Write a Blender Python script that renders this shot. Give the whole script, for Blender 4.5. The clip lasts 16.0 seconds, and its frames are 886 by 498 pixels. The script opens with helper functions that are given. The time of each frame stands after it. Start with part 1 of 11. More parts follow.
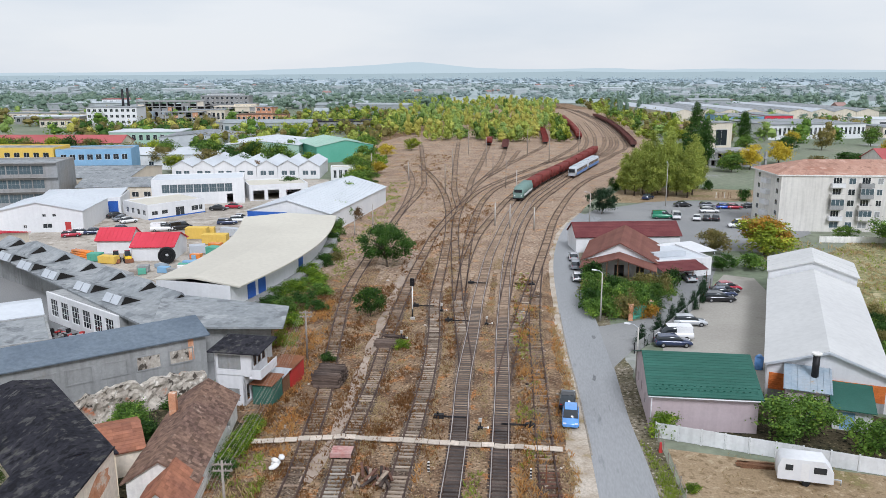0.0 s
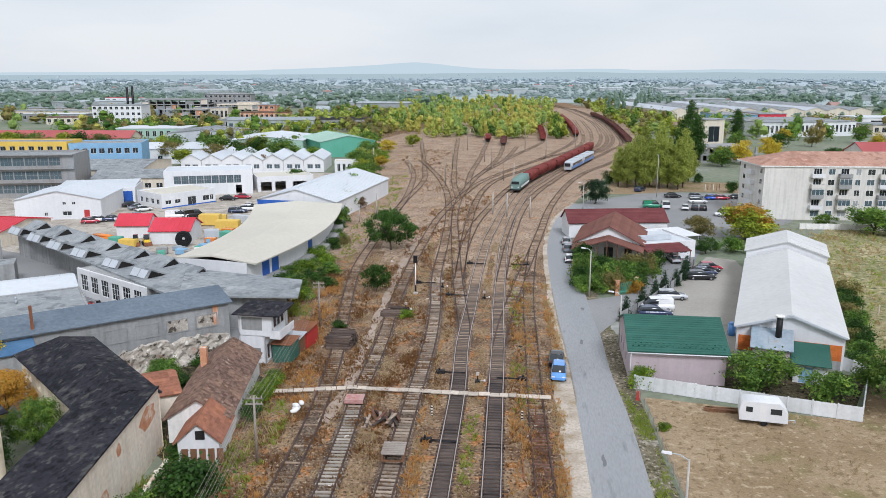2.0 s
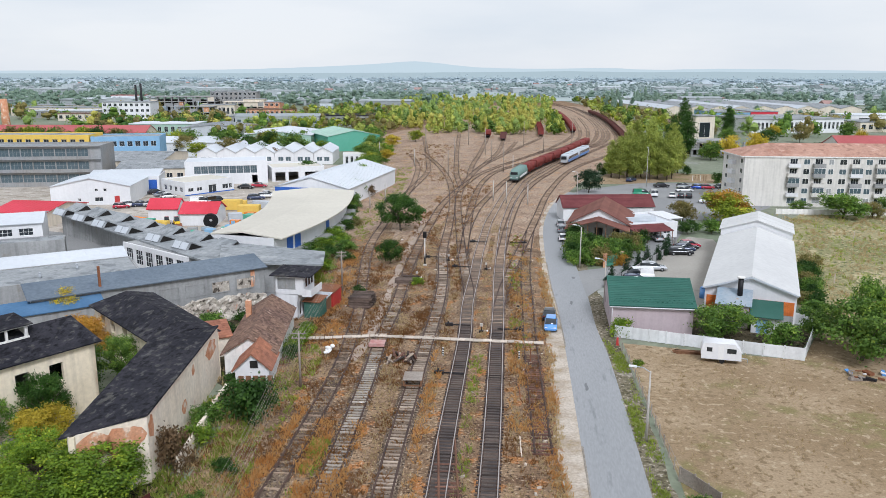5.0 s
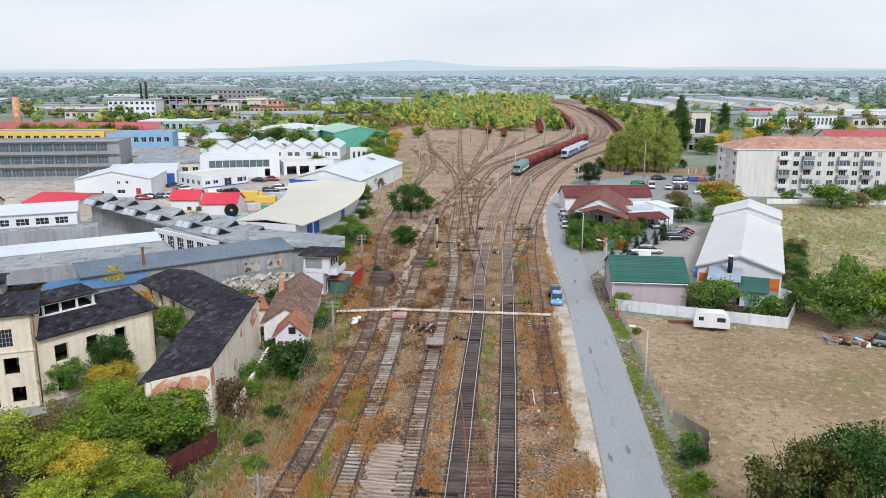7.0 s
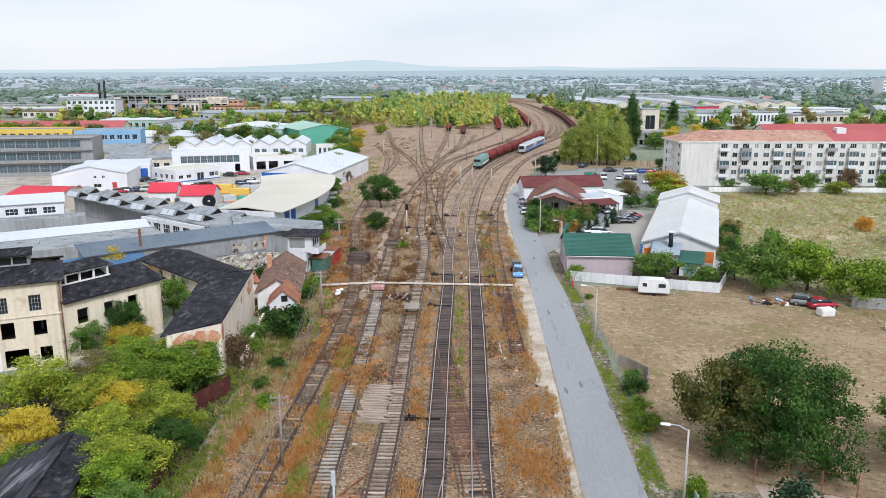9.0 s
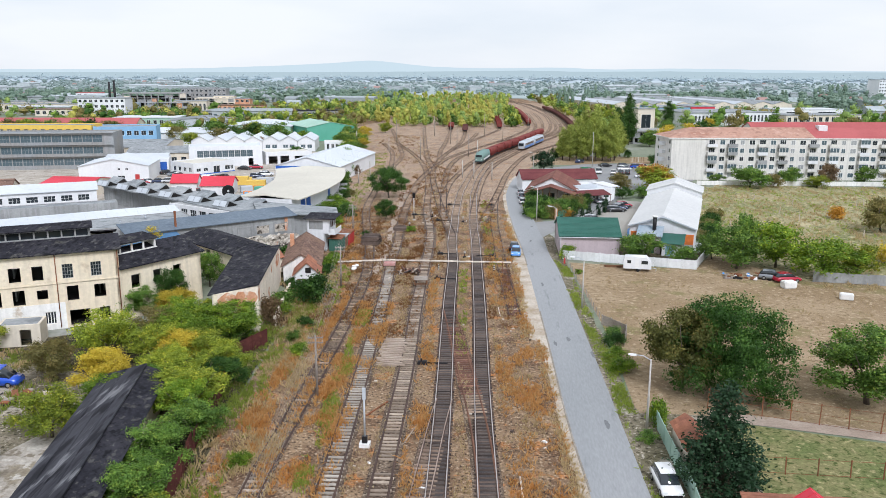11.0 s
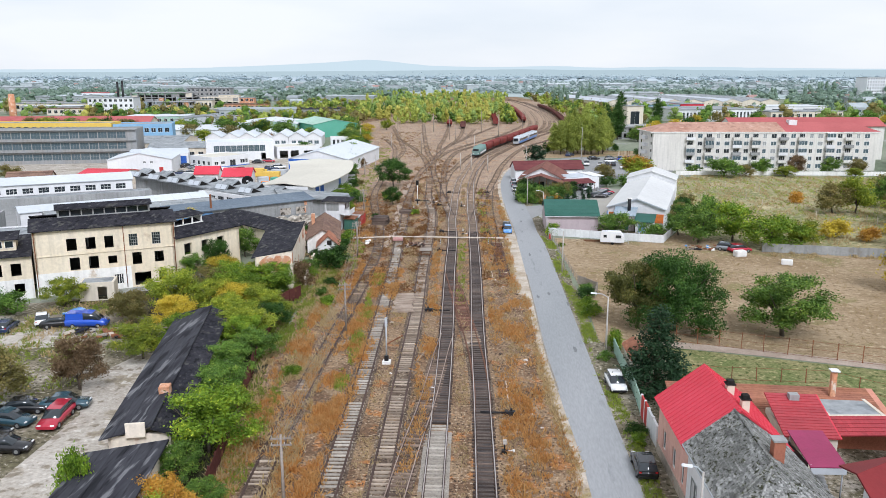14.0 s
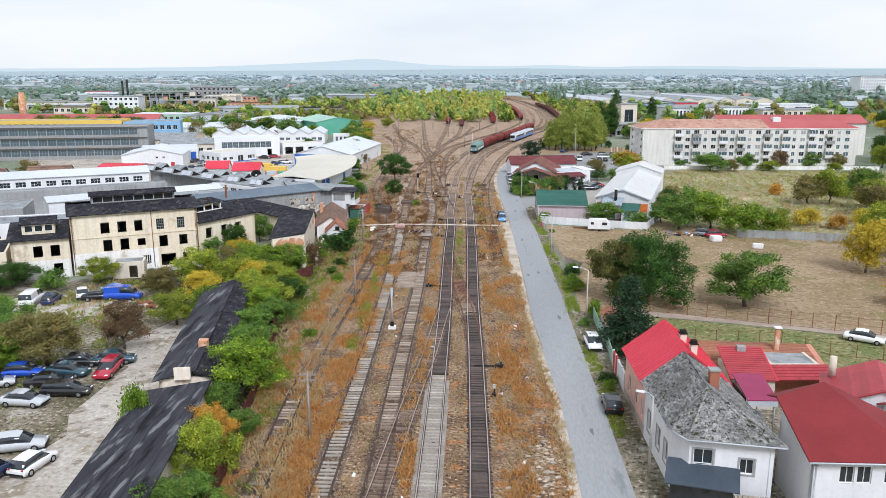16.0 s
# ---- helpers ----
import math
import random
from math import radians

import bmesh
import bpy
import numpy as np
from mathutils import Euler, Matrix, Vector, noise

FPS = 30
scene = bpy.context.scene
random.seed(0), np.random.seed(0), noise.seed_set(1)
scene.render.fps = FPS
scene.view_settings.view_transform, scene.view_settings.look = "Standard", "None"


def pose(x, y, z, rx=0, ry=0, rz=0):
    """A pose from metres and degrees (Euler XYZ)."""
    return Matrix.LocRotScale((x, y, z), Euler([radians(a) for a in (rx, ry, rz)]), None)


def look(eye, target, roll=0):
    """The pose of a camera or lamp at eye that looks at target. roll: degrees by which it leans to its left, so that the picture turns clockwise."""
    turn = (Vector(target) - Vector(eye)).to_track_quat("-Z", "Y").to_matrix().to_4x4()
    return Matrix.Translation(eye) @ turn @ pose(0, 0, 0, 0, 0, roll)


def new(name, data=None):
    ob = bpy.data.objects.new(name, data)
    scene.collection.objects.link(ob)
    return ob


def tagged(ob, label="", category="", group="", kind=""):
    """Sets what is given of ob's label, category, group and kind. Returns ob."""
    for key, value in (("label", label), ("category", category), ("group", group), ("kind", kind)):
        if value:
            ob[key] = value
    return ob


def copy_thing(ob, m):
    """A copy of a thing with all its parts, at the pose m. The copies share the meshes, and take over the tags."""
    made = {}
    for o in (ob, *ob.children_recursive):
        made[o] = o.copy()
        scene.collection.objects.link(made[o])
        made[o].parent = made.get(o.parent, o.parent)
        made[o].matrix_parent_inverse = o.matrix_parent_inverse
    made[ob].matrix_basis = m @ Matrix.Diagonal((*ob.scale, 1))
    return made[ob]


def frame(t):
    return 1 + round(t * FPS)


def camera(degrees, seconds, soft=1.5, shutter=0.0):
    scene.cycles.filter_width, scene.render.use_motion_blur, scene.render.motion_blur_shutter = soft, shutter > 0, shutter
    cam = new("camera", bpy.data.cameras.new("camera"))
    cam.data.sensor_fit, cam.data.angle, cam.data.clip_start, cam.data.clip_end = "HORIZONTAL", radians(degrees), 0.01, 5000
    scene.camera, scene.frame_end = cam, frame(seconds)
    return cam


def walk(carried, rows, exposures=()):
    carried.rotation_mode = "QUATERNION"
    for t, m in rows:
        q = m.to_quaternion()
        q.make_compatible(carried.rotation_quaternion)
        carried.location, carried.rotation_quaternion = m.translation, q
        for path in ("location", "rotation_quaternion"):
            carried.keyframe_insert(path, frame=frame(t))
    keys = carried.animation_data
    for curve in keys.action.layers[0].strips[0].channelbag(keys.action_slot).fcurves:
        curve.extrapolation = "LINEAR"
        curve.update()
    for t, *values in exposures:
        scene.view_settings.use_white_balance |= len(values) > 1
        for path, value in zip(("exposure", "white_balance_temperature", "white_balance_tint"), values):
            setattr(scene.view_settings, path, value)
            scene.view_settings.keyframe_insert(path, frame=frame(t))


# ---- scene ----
cam = camera(59.1, 16.0, soft=0.55)
PATH = [
    (0, (-0.648, -2.517, 34.054), (-0.9, -0.583, 33.614), -0.1),
    (0.5, (-0.407, -4.727, 33.798), (-0.658, -2.793, 33.358), -0.1),
    (1, (-0.153, -7.016, 33.531), (-0.404, -5.081, 33.092), -0.0),
    (1.5, (0.127, -9.43, 33.246), (-0.123, -7.495, 32.806), -0.0),
    (2, (0.306, -11.893, 32.967), (0.056, -9.958, 32.528), 0.0),
    (2.5, (0.573, -14.365, 32.758), (0.323, -12.43, 32.32), 0.1),
    (3, (0.888, -16.873, 32.641), (0.638, -14.938, 32.202), 0.1),
    (3.5, (1.173, -19.425, 32.612), (0.924, -17.49, 32.171), 0.0),
    (4, (1.236, -22.023, 32.545), (0.989, -20.088, 32.104), 0.1),
    (6.5, (0.094, -33.933, 32.189), (-0.154, -31.999, 31.746), 0.1),
    (7, (-0.193, -36.647, 32.098), (-0.435, -34.712, 31.653), -0.0),
    (7.5, (-0.394, -39.708, 31.955), (-0.603, -37.769, 31.512), 0.1),
    (8, (-0.573, -42.82, 31.796), (-0.732, -40.876, 31.353), 0.0),
    (8.5, (-0.806, -45.933, 31.65), (-0.942, -43.987, 31.206), 0.0),
    (9, (-0.889, -49.151, 31.537), (-1.025, -47.206, 31.093), -0.0),
    (11.3, (-0.674, -64.589, 31.11), (-0.812, -62.643, 30.668), 0.2),
    (11.5, (-0.672, -65.956, 31.095), (-0.807, -64.01, 30.653), 0.1),
    (12, (-0.562, -69.388, 31.099), (-0.696, -67.442, 30.657), 0.1),
    (12.5, (-0.392, -72.822, 31.163), (-0.526, -70.876, 30.721), 0.0),
    (13, (-0.268, -76.151, 31.291), (-0.401, -74.205, 30.848), 0.0),
    (13.5, (-0.056, -79.397, 31.395), (-0.19, -77.451, 30.951), 0.0),
    (14, (0.143, -82.559, 31.498), (0.01, -80.613, 31.053), 0.0),
    (14.5, (0.363, -85.575, 31.654), (0.23, -83.63, 31.208), -0.0),
    (15, (0.519, -88.515, 31.832), (0.387, -86.57, 31.386), 0.0),
    (15.5, (0.707, -91.379, 31.826), (0.576, -89.433, 31.38), 0.1),
    (16, (0.981, -94.261, 31.533), (0.85, -92.316, 31.086), 0.0),
]
walk(cam, [(t, look(eye, target, roll)) for t, eye, target, roll in PATH],
     exposures=[(0.0, 0.06), (4.0, 0.10), (7.0, 0.17), (9.0, 0.23), (16.0, 0.27)])

# ---- world and sun ----
world = bpy.data.worlds.new("overcast_sky")
scene.world = world
world.use_nodes = True
wn, wl = world.node_tree.nodes, world.node_tree.links
wn.clear()
w_out = wn.new("ShaderNodeOutputWorld")
w_bg = wn.new("ShaderNodeBackground")
w_sky = wn.new("ShaderNodeTexSky")
w_sky.sky_type = "NISHITA"
w_sky.sun_disc = False
w_sky.sun_elevation = radians(45)
w_sky.sun_rotation = radians(157)
w_bright = wn.new("ShaderNodeVectorMath")
w_bright.operation = "SCALE"
w_bright.inputs["Scale"].default_value = 0.12
w_co = wn.new("ShaderNodeTexCoord")
w_map = wn.new("ShaderNodeMapping")
w_map.inputs["Scale"].default_value = (1.6, 1.6, 7.0)
w_noise = wn.new("ShaderNodeTexNoise")
w_noise.inputs["Scale"].default_value = 1.7
w_noise.inputs["Detail"].default_value = 5.0
w_ramp = wn.new("ShaderNodeValToRGB")
w_ramp.color_ramp.elements[0].position = 0.33
w_ramp.color_ramp.elements[0].color = (0.82, 0.89, 0.995, 1)
w_ramp.color_ramp.elements[1].position = 0.62
w_ramp.color_ramp.elements[1].color = (0.955, 0.995, 1.065, 1)
w_mix = wn.new("ShaderNodeMix")
w_mix.data_type = "RGBA"
w_mix.inputs[0].default_value = 0.92
wl.new(w_sky.outputs[0], w_bright.inputs[0])
wl.new(w_co.outputs["Generated"], w_map.inputs[0])
wl.new(w_map.outputs[0], w_noise.inputs["Vector"])
wl.new(w_noise.outputs[0], w_ramp.inputs[0])
wl.new(w_bright.outputs[0], w_mix.inputs[6])
wl.new(w_ramp.outputs[0], w_mix.inputs[7])
wl.new(w_mix.outputs[2], w_bg.inputs[0])
w_bg.inputs[1].default_value = 0.83
wl.new(w_bg.outputs[0], w_out.inputs[0])

sun_data = bpy.data.lights.new("sun", "SUN")
sun_data.energy = 2.35
sun_data.angle = radians(18)
sun_data.color = (0.955, 0.985, 1.09)
sun = new("sun", sun_data)
sun.matrix_world = look((42, -100, 108), (0, 0, 0))

# ---- materials ----
MATS = {}


def mat(name, c1, c2=None, big=0.35, fine=5.0, rough=0.85, bump=0.25, metal=0.0, c3=None, t3=0.58, s3=0.9, grain=0.22,
        rand=0.0, island=0.0, stretch=(1, 1, 1), local=False, streak=0.0, speck=None):
    """A surface with two colours in large patches, a third in stains, fine grain and relief. speck: scale, dark and pale colours of scattered spots."""
    m = bpy.data.materials.new(name)
    m.use_nodes = True
    n, l = m.node_tree.nodes, m.node_tree.links
    bs = n["Principled BSDF"]
    bs.inputs["Roughness"].default_value = rough
    bs.inputs["Metallic"].default_value = metal
    bs.inputs["Specular IOR Level"].default_value = 0.1 if rough > 0.7 else 0.3
    mp = n.new("ShaderNodeMapping")
    mp.inputs["Scale"].default_value = stretch
    if local:
        l.new(n.new("ShaderNodeTexCoord").outputs["Object"], mp.inputs[0])
    else:
        l.new(n.new("ShaderNodeNewGeometry").outputs["Position"], mp.inputs[0])

    def noi(scale, detail=4.0, w=0.5):
        k = n.new("ShaderNodeTexNoise")
        k.inputs["Scale"].default_value = scale
        k.inputs["Detail"].default_value = detail
        k.inputs["Roughness"].default_value = w
        l.new(mp.outputs[0], k.inputs["Vector"])
        return k.outputs[0]

    def ramp(src, a, b, lo=0.0, hi=1.0):
        k = n.new("ShaderNodeMapRange")
        k.inputs[1].default_value, k.inputs[2].default_value = a, b
        k.inputs[3].default_value, k.inputs[4].default_value = lo, hi
        l.new(src, k.inputs[0])
        return k.outputs[0]

    def mix(f, a, b):
        k = n.new("ShaderNodeMix")
        k.data_type = "RGBA"
        for sock, v in ((0, f), (6, a), (7, b)):
            if isinstance(v, tuple):
                k.inputs[sock].default_value = (*v, 1)
            elif isinstance(v, float):
                k.inputs[sock].default_value = v
            else:
                l.new(v, k.inputs[sock])
        return k.outputs[2]

    col = mix(ramp(noi(big), 0.38, 0.62), c1, c2 or tuple(v * 0.8 for v in c1))
    if c3:
        col = mix(ramp(noi(s3, 6.0, 0.62), t3, t3 + 0.07), col, c3)
    if speck:
        size, dark, pale = speck
        spots = noi(size, 3.0, 0.55)
        col = mix(ramp(spots, 0.44, 0.37), col, dark)
        col = mix(ramp(spots, 0.585, 0.65), col, pale)
    val = ramp(noi(fine, 5.0, 0.6), 0.25, 0.75, 1 - grain, 1 + grain)
    if streak:
        mp2 = n.new("ShaderNodeMapping")
        mp2.inputs["Scale"].default_value = (1.0, 1.0, 0.06)
        l.new(mp.outputs[0], mp2.inputs[0])
        k = n.new("ShaderNodeTexNoise")
        k.inputs["Scale"].default_value = 1.7
        k.inputs["Detail"].default_value = 5.0
        l.new(mp2.outputs[0], k.inputs["Vector"])
        st = ramp(k.outputs[0], 0.45, 0.7, 1.0, 1 - streak)
        mu = n.new("ShaderNodeMath")
        mu.operation = "MULTIPLY"
        l.new(val, mu.inputs[0]), l.new(st, mu.inputs[1])
        val = mu.outputs[0]
    for on, amount, node, sock in ((rand, rand, "ShaderNodeObjectInfo", "Random"), (island, island, "ShaderNodeNewGeometry", "Random Per Island")):
        if on:
            r = ramp(n.new(node).outputs[sock], 0, 1, 1 - amount, 1 + amount)
            mu = n.new("ShaderNodeMath")
            mu.operation = "MULTIPLY"
            l.new(val, mu.inputs[0]), l.new(r, mu.inputs[1])
            val = mu.outputs[0]
    sc = n.new("ShaderNodeVectorMath")
    sc.operation = "SCALE"
    l.new(col, sc.inputs[0]), l.new(val, sc.inputs["Scale"])
    l.new(sc.outputs[0], bs.inputs["Base Color"])
    if bump:
        b = n.new("ShaderNodeBump")
        b.inputs["Strength"].default_value = bump
        b.inputs["Distance"].default_value = 0.05
        l.new(noi(fine * 1.7, 6.0, 0.6), b.inputs["Height"])
        l.new(b.outputs[0], bs.inputs["Normal"])
    MATS[name] = m
    return m


def leaf_mat(name, c1, c2, c3=None, t=0.28):
    """Foliage: the colour varies from leaf to leaf and light comes through."""
    m = bpy.data.materials.new(name)
    m.use_nodes = True
    n, l = m.node_tree.nodes, m.node_tree.links
    bs = n["Principled BSDF"]
    g = n.new("ShaderNodeNewGeometry")
    r = n.new("ShaderNodeValToRGB")
    e = r.color_ramp.elements
    e[0].color, e[1].color = (*c1, 1), (*c2, 1)
    if c3:
        e[1].position = 0.7
        k = e.new(1.0)
        k.color = (*c3, 1)
    co = n.new("ShaderNodeTexCoord")
    nz = n.new("ShaderNodeTexNoise")
    nz.inputs["Scale"].default_value = 0.55
    nz.inputs["Detail"].default_value = 2.0
    l.new(co.outputs["Object"], nz.inputs["Vector"])
    bough = n.new("ShaderNodeMapRange")
    bough.inputs[1].default_value, bough.inputs[2].default_value = 0.36, 0.64
    l.new(nz.outputs[0], bough.inputs[0])
    blend = n.new("ShaderNodeMix")
    blend.inputs[0].default_value = 0.5
    l.new(g.outputs["Random Per Island"], blend.inputs[2]), l.new(bough.outputs[0], blend.inputs[3])
    l.new(blend.outputs[0], r.inputs[0])
    oi = n.new("ShaderNodeObjectInfo")
    mr = n.new("ShaderNodeMapRange")
    mr.inputs[3].default_value, mr.inputs[4].default_value = 0.82, 1.18
    l.new(oi.outputs["Random"], mr.inputs[0])
    sc = n.new("ShaderNodeVectorMath")
    sc.operation = "SCALE"
    l.new(r.outputs[0], sc.inputs[0]), l.new(mr.outputs[0], sc.inputs["Scale"])
    bs.inputs["Roughness"].default_value = 0.6
    bs.inputs["Specular IOR Level"].default_value = 0.25
    l.new(sc.outputs[0], bs.inputs["Base Color"])
    tr = n.new("ShaderNodeBsdfTranslucent")
    l.new(sc.outputs[0], tr.inputs[0])
    ms = n.new("ShaderNodeMixShader")
    ms.inputs[0].default_value = t
    l.new(bs.outputs[0], ms.inputs[1]), l.new(tr.outputs[0], ms.inputs[2])
    l.new(ms.outputs[0], n["Material Output"].inputs[0])
    MATS[name] = m
    return m


def gloss(name, c, rough=0.25, metal=0.0, coat=0.0, spec=0.5, rand=0.0):
    m = mat(name, c, tuple(v * 0.93 for v in c), rough=rough, bump=0.03, metal=metal, grain=0.06, rand=rand, local=True)
    m.node_tree.nodes["Principled BSDF"].inputs["Specular IOR Level"].default_value = spec
    m.node_tree.nodes["Principled BSDF"].inputs["Coat Weight"].default_value = coat
    return m


# ground
mat("town_ground", (0.165, 0.20, 0.135), (0.225, 0.24, 0.18), big=0.02, fine=0.6, c3=(0.31, 0.315, 0.30), t3=0.57, s3=0.016, grain=0.3)
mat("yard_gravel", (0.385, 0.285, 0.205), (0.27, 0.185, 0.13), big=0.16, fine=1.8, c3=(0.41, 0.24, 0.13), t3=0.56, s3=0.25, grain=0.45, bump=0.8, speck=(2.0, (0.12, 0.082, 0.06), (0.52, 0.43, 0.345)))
mat("yard_dirt", (0.285, 0.195, 0.12), (0.145, 0.088, 0.054), big=0.3, fine=2.6, c3=(0.35, 0.155, 0.058), t3=0.555, s3=0.45, grain=0.5, bump=0.9, speck=(3.8, (0.055, 0.036, 0.026), (0.41, 0.325, 0.235)))
mat("gravel_pale", (0.31, 0.28, 0.245), (0.25, 0.22, 0.185), big=0.4, fine=7.0, c3=(0.26, 0.19, 0.12), t3=0.6, s3=0.5, grain=0.45, bump=0.7)
mat("ballast", (0.175, 0.128, 0.092), (0.105, 0.074, 0.055), big=0.3, fine=7.0, c3=(0.21, 0.13, 0.07), t3=0.6, s3=0.35, grain=0.5, bump=0.9, speck=(5.0, (0.034, 0.025, 0.02), (0.34, 0.28, 0.215)))
mat("ballast_tan", (0.37, 0.265, 0.18), (0.265, 0.185, 0.125), big=0.2, fine=5.0, c3=(0.215, 0.15, 0.11), t3=0.58, s3=0.2, grain=0.4, bump=0.8, speck=(2.2, (0.12, 0.082, 0.06), (0.50, 0.41, 0.315)))
mat("oily_ballast", (0.045, 0.037, 0.036), (0.105, 0.08, 0.066), big=0.35, fine=8.0, grain=0.5, bump=0.9, rough=0.6)
mat("footpath", (0.40, 0.325, 0.265), (0.32, 0.25, 0.20), big=0.4, fine=5.0, grain=0.2)
mat("verge_sand", (0.50, 0.44, 0.37), (0.36, 0.295, 0.225), big=0.3, fine=4.0, c3=(0.30, 0.235, 0.125), t3=0.57, s3=0.3, grain=0.3)
mat("asphalt", (0.275, 0.285, 0.29), (0.32, 0.325, 0.33), big=0.08, fine=6.0, c3=(0.225, 0.235, 0.24), t3=0.6, s3=0.5, grain=0.12, stretch=(1, 0.2, 1), bump=0.1)
mat("asphalt_lot", (0.235, 0.24, 0.24), (0.285, 0.285, 0.28), big=0.06, fine=6.0, c3=(0.22, 0.22, 0.22), t3=0.6, s3=0.2, grain=0.14)
mat("tar_patch", (0.165, 0.17, 0.175), (0.18, 0.185, 0.19), fine=8.0, grain=0.2)
mat("concrete_yard", (0.47, 0.425, 0.37), (0.38, 0.34, 0.29), big=0.07, fine=2.5, c3=(0.28, 0.245, 0.20), t3=0.57, s3=0.12, grain=0.2, speck=(0.4, (0.30, 0.265, 0.22), (0.53, 0.49, 0.435)))
mat("field_soil", (0.335, 0.25, 0.16), (0.255, 0.182, 0.108), big=0.11, fine=4.5, c3=(0.215, 0.18, 0.085), t3=0.55, s3=0.10, grain=0.25, bump=0.3, speck=(1.3, (0.21, 0.15, 0.088), (0.40, 0.315, 0.21)))
mat("meadow", (0.325, 0.285, 0.16), (0.215, 0.215, 0.10), big=0.06, fine=1.8, c3=(0.42, 0.36, 0.22), t3=0.55, s3=0.12, grain=0.4, bump=0.6, speck=(1.1, (0.095, 0.11, 0.045), (0.48, 0.42, 0.27)))
mat("lawn", (0.135, 0.16, 0.06), (0.22, 0.20, 0.095), big=0.25, fine=3.0, grain=0.4, bump=0.5, speck=(1.6, (0.075, 0.095, 0.03), (0.31, 0.275, 0.14)))
mat("junk_dirt", (0.25, 0.215, 0.16), (0.13, 0.115, 0.07), big=0.22, fine=2.0, c3=(0.36, 0.325, 0.275), t3=0.57, s3=0.2, grain=0.5, bump=0.8, speck=(2.5, (0.07, 0.06, 0.038), (0.42, 0.375, 0.31)))
mat("car_park_slab", (0.37, 0.35, 0.31), (0.33, 0.31, 0.275), big=0.1, fine=3, c3=(0.29, 0.27, 0.235), t3=0.6, s3=0.2, grain=0.12)
mat("pale_lane", (0.46, 0.42, 0.37), (0.38, 0.34, 0.29), big=0.2, fine=2.5, c3=(0.27, 0.23, 0.17), t3=0.56, s3=0.3, grain=0.3, bump=0.5, speck=(0.8, (0.24, 0.205, 0.16), (0.52, 0.485, 0.43)))
# scrub earth darkened further: shade under the growth is part of the colour
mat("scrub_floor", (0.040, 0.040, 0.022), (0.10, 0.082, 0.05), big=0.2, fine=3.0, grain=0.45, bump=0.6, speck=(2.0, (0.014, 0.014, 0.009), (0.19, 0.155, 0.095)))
# railway
mat("rail_worn", (0.60, 0.55, 0.53), (0.46, 0.40, 0.37), rough=0.38, metal=0.8, fine=4, grain=0.15)
mat("rail_rust", (0.095, 0.058, 0.044), (0.058, 0.036, 0.03), rough=0.7, fine=6, grain=0.25)
mat("rail_brown", (0.20, 0.105, 0.07), (0.13, 0.07, 0.05), rough=0.75, fine=6, grain=0.25)
mat("sleeper_far", (0.30, 0.225, 0.165), (0.215, 0.155, 0.115), fine=3, grain=0.3, island=0.4)
mat("sleeper_dark", (0.05, 0.038, 0.034), (0.125, 0.092, 0.076), big=0.45, rough=0.75, fine=6, grain=0.35, rand=0.45, stretch=(0.3, 1, 1))
mat("sleeper_wood", (0.37, 0.305, 0.245), (0.25, 0.195, 0.15), fine=6, grain=0.3, rand=0.35, stretch=(0.3, 1, 1))
mat("sleeper_concrete", (0.38, 0.345, 0.30), (0.30, 0.265, 0.225), fine=5, grain=0.2, rand=0.22)
mat("rail_tan", (0.40, 0.31, 0.26), (0.28, 0.20, 0.16), rough=0.5, metal=0.3, fine=5, grain=0.25)
mat("sleeper_brown", (0.235, 0.175, 0.135), (0.145, 0.10, 0.078), fine=6, grain=0.3, rand=0.4, stretch=(0.3, 1, 1))
mat("sleeper_rust", (0.20, 0.105, 0.075), (0.13, 0.07, 0.055), fine=6, grain=0.3, rand=0.35)
mat("slab_concrete", (0.60, 0.52, 0.44), (0.50, 0.43, 0.36), fine=4, grain=0.2, rand=0.15)
mat("black_steel", (0.025, 0.024, 0.026), rough=0.5, metal=0.3, grain=0.2)
mat("rusty_steel", (0.26, 0.105, 0.055), (0.18, 0.08, 0.045), fine=5, grain=0.3)
mat("pole_concrete", (0.50, 0.47, 0.43), (0.42, 0.39, 0.36), fine=5, grain=0.15)
mat("white_paint", (0.80, 0.79, 0.77), (0.70, 0.69, 0.67), fine=4, grain=0.08, rough=0.6)
mat("red_paint", (0.50, 0.045, 0.04), (0.42, 0.05, 0.05), rough=0.5, grain=0.1)
mat("pink_board", (0.46, 0.22, 0.20), (0.50, 0.34, 0.31), big=1.2, fine=5, grain=0.2)
# walls and roofs
mat("plaster_beige", (0.73, 0.63, 0.475), (0.79, 0.70, 0.55), big=0.12, fine=2.5, c3=(0.60, 0.49, 0.36), t3=0.60, s3=0.28, grain=0.1, streak=0.16)
mat("plaster_white_old", (0.82, 0.81, 0.78), (0.76, 0.74, 0.70), big=0.2, fine=2.5, c3=(0.55, 0.47, 0.38), t3=0.62, s3=0.3, grain=0.1, streak=0.18)
mat("plaster_pale_worn", (0.76, 0.665, 0.55), (0.79, 0.71, 0.605), big=0.25, fine=2.5, c3=(0.57, 0.32, 0.21), t3=0.63, s3=0.33, grain=0.14, streak=0.12)
mat("brick_worn", (0.52, 0.235, 0.13), (0.60, 0.33, 0.21), big=0.8, fine=5, c3=(0.66, 0.55, 0.45), t3=0.56, s3=0.8, grain=0.25)
mat("brick_orange", (0.68, 0.205, 0.055), (0.60, 0.17, 0.05), big=0.6, fine=7, grain=0.15, rand=0.12)
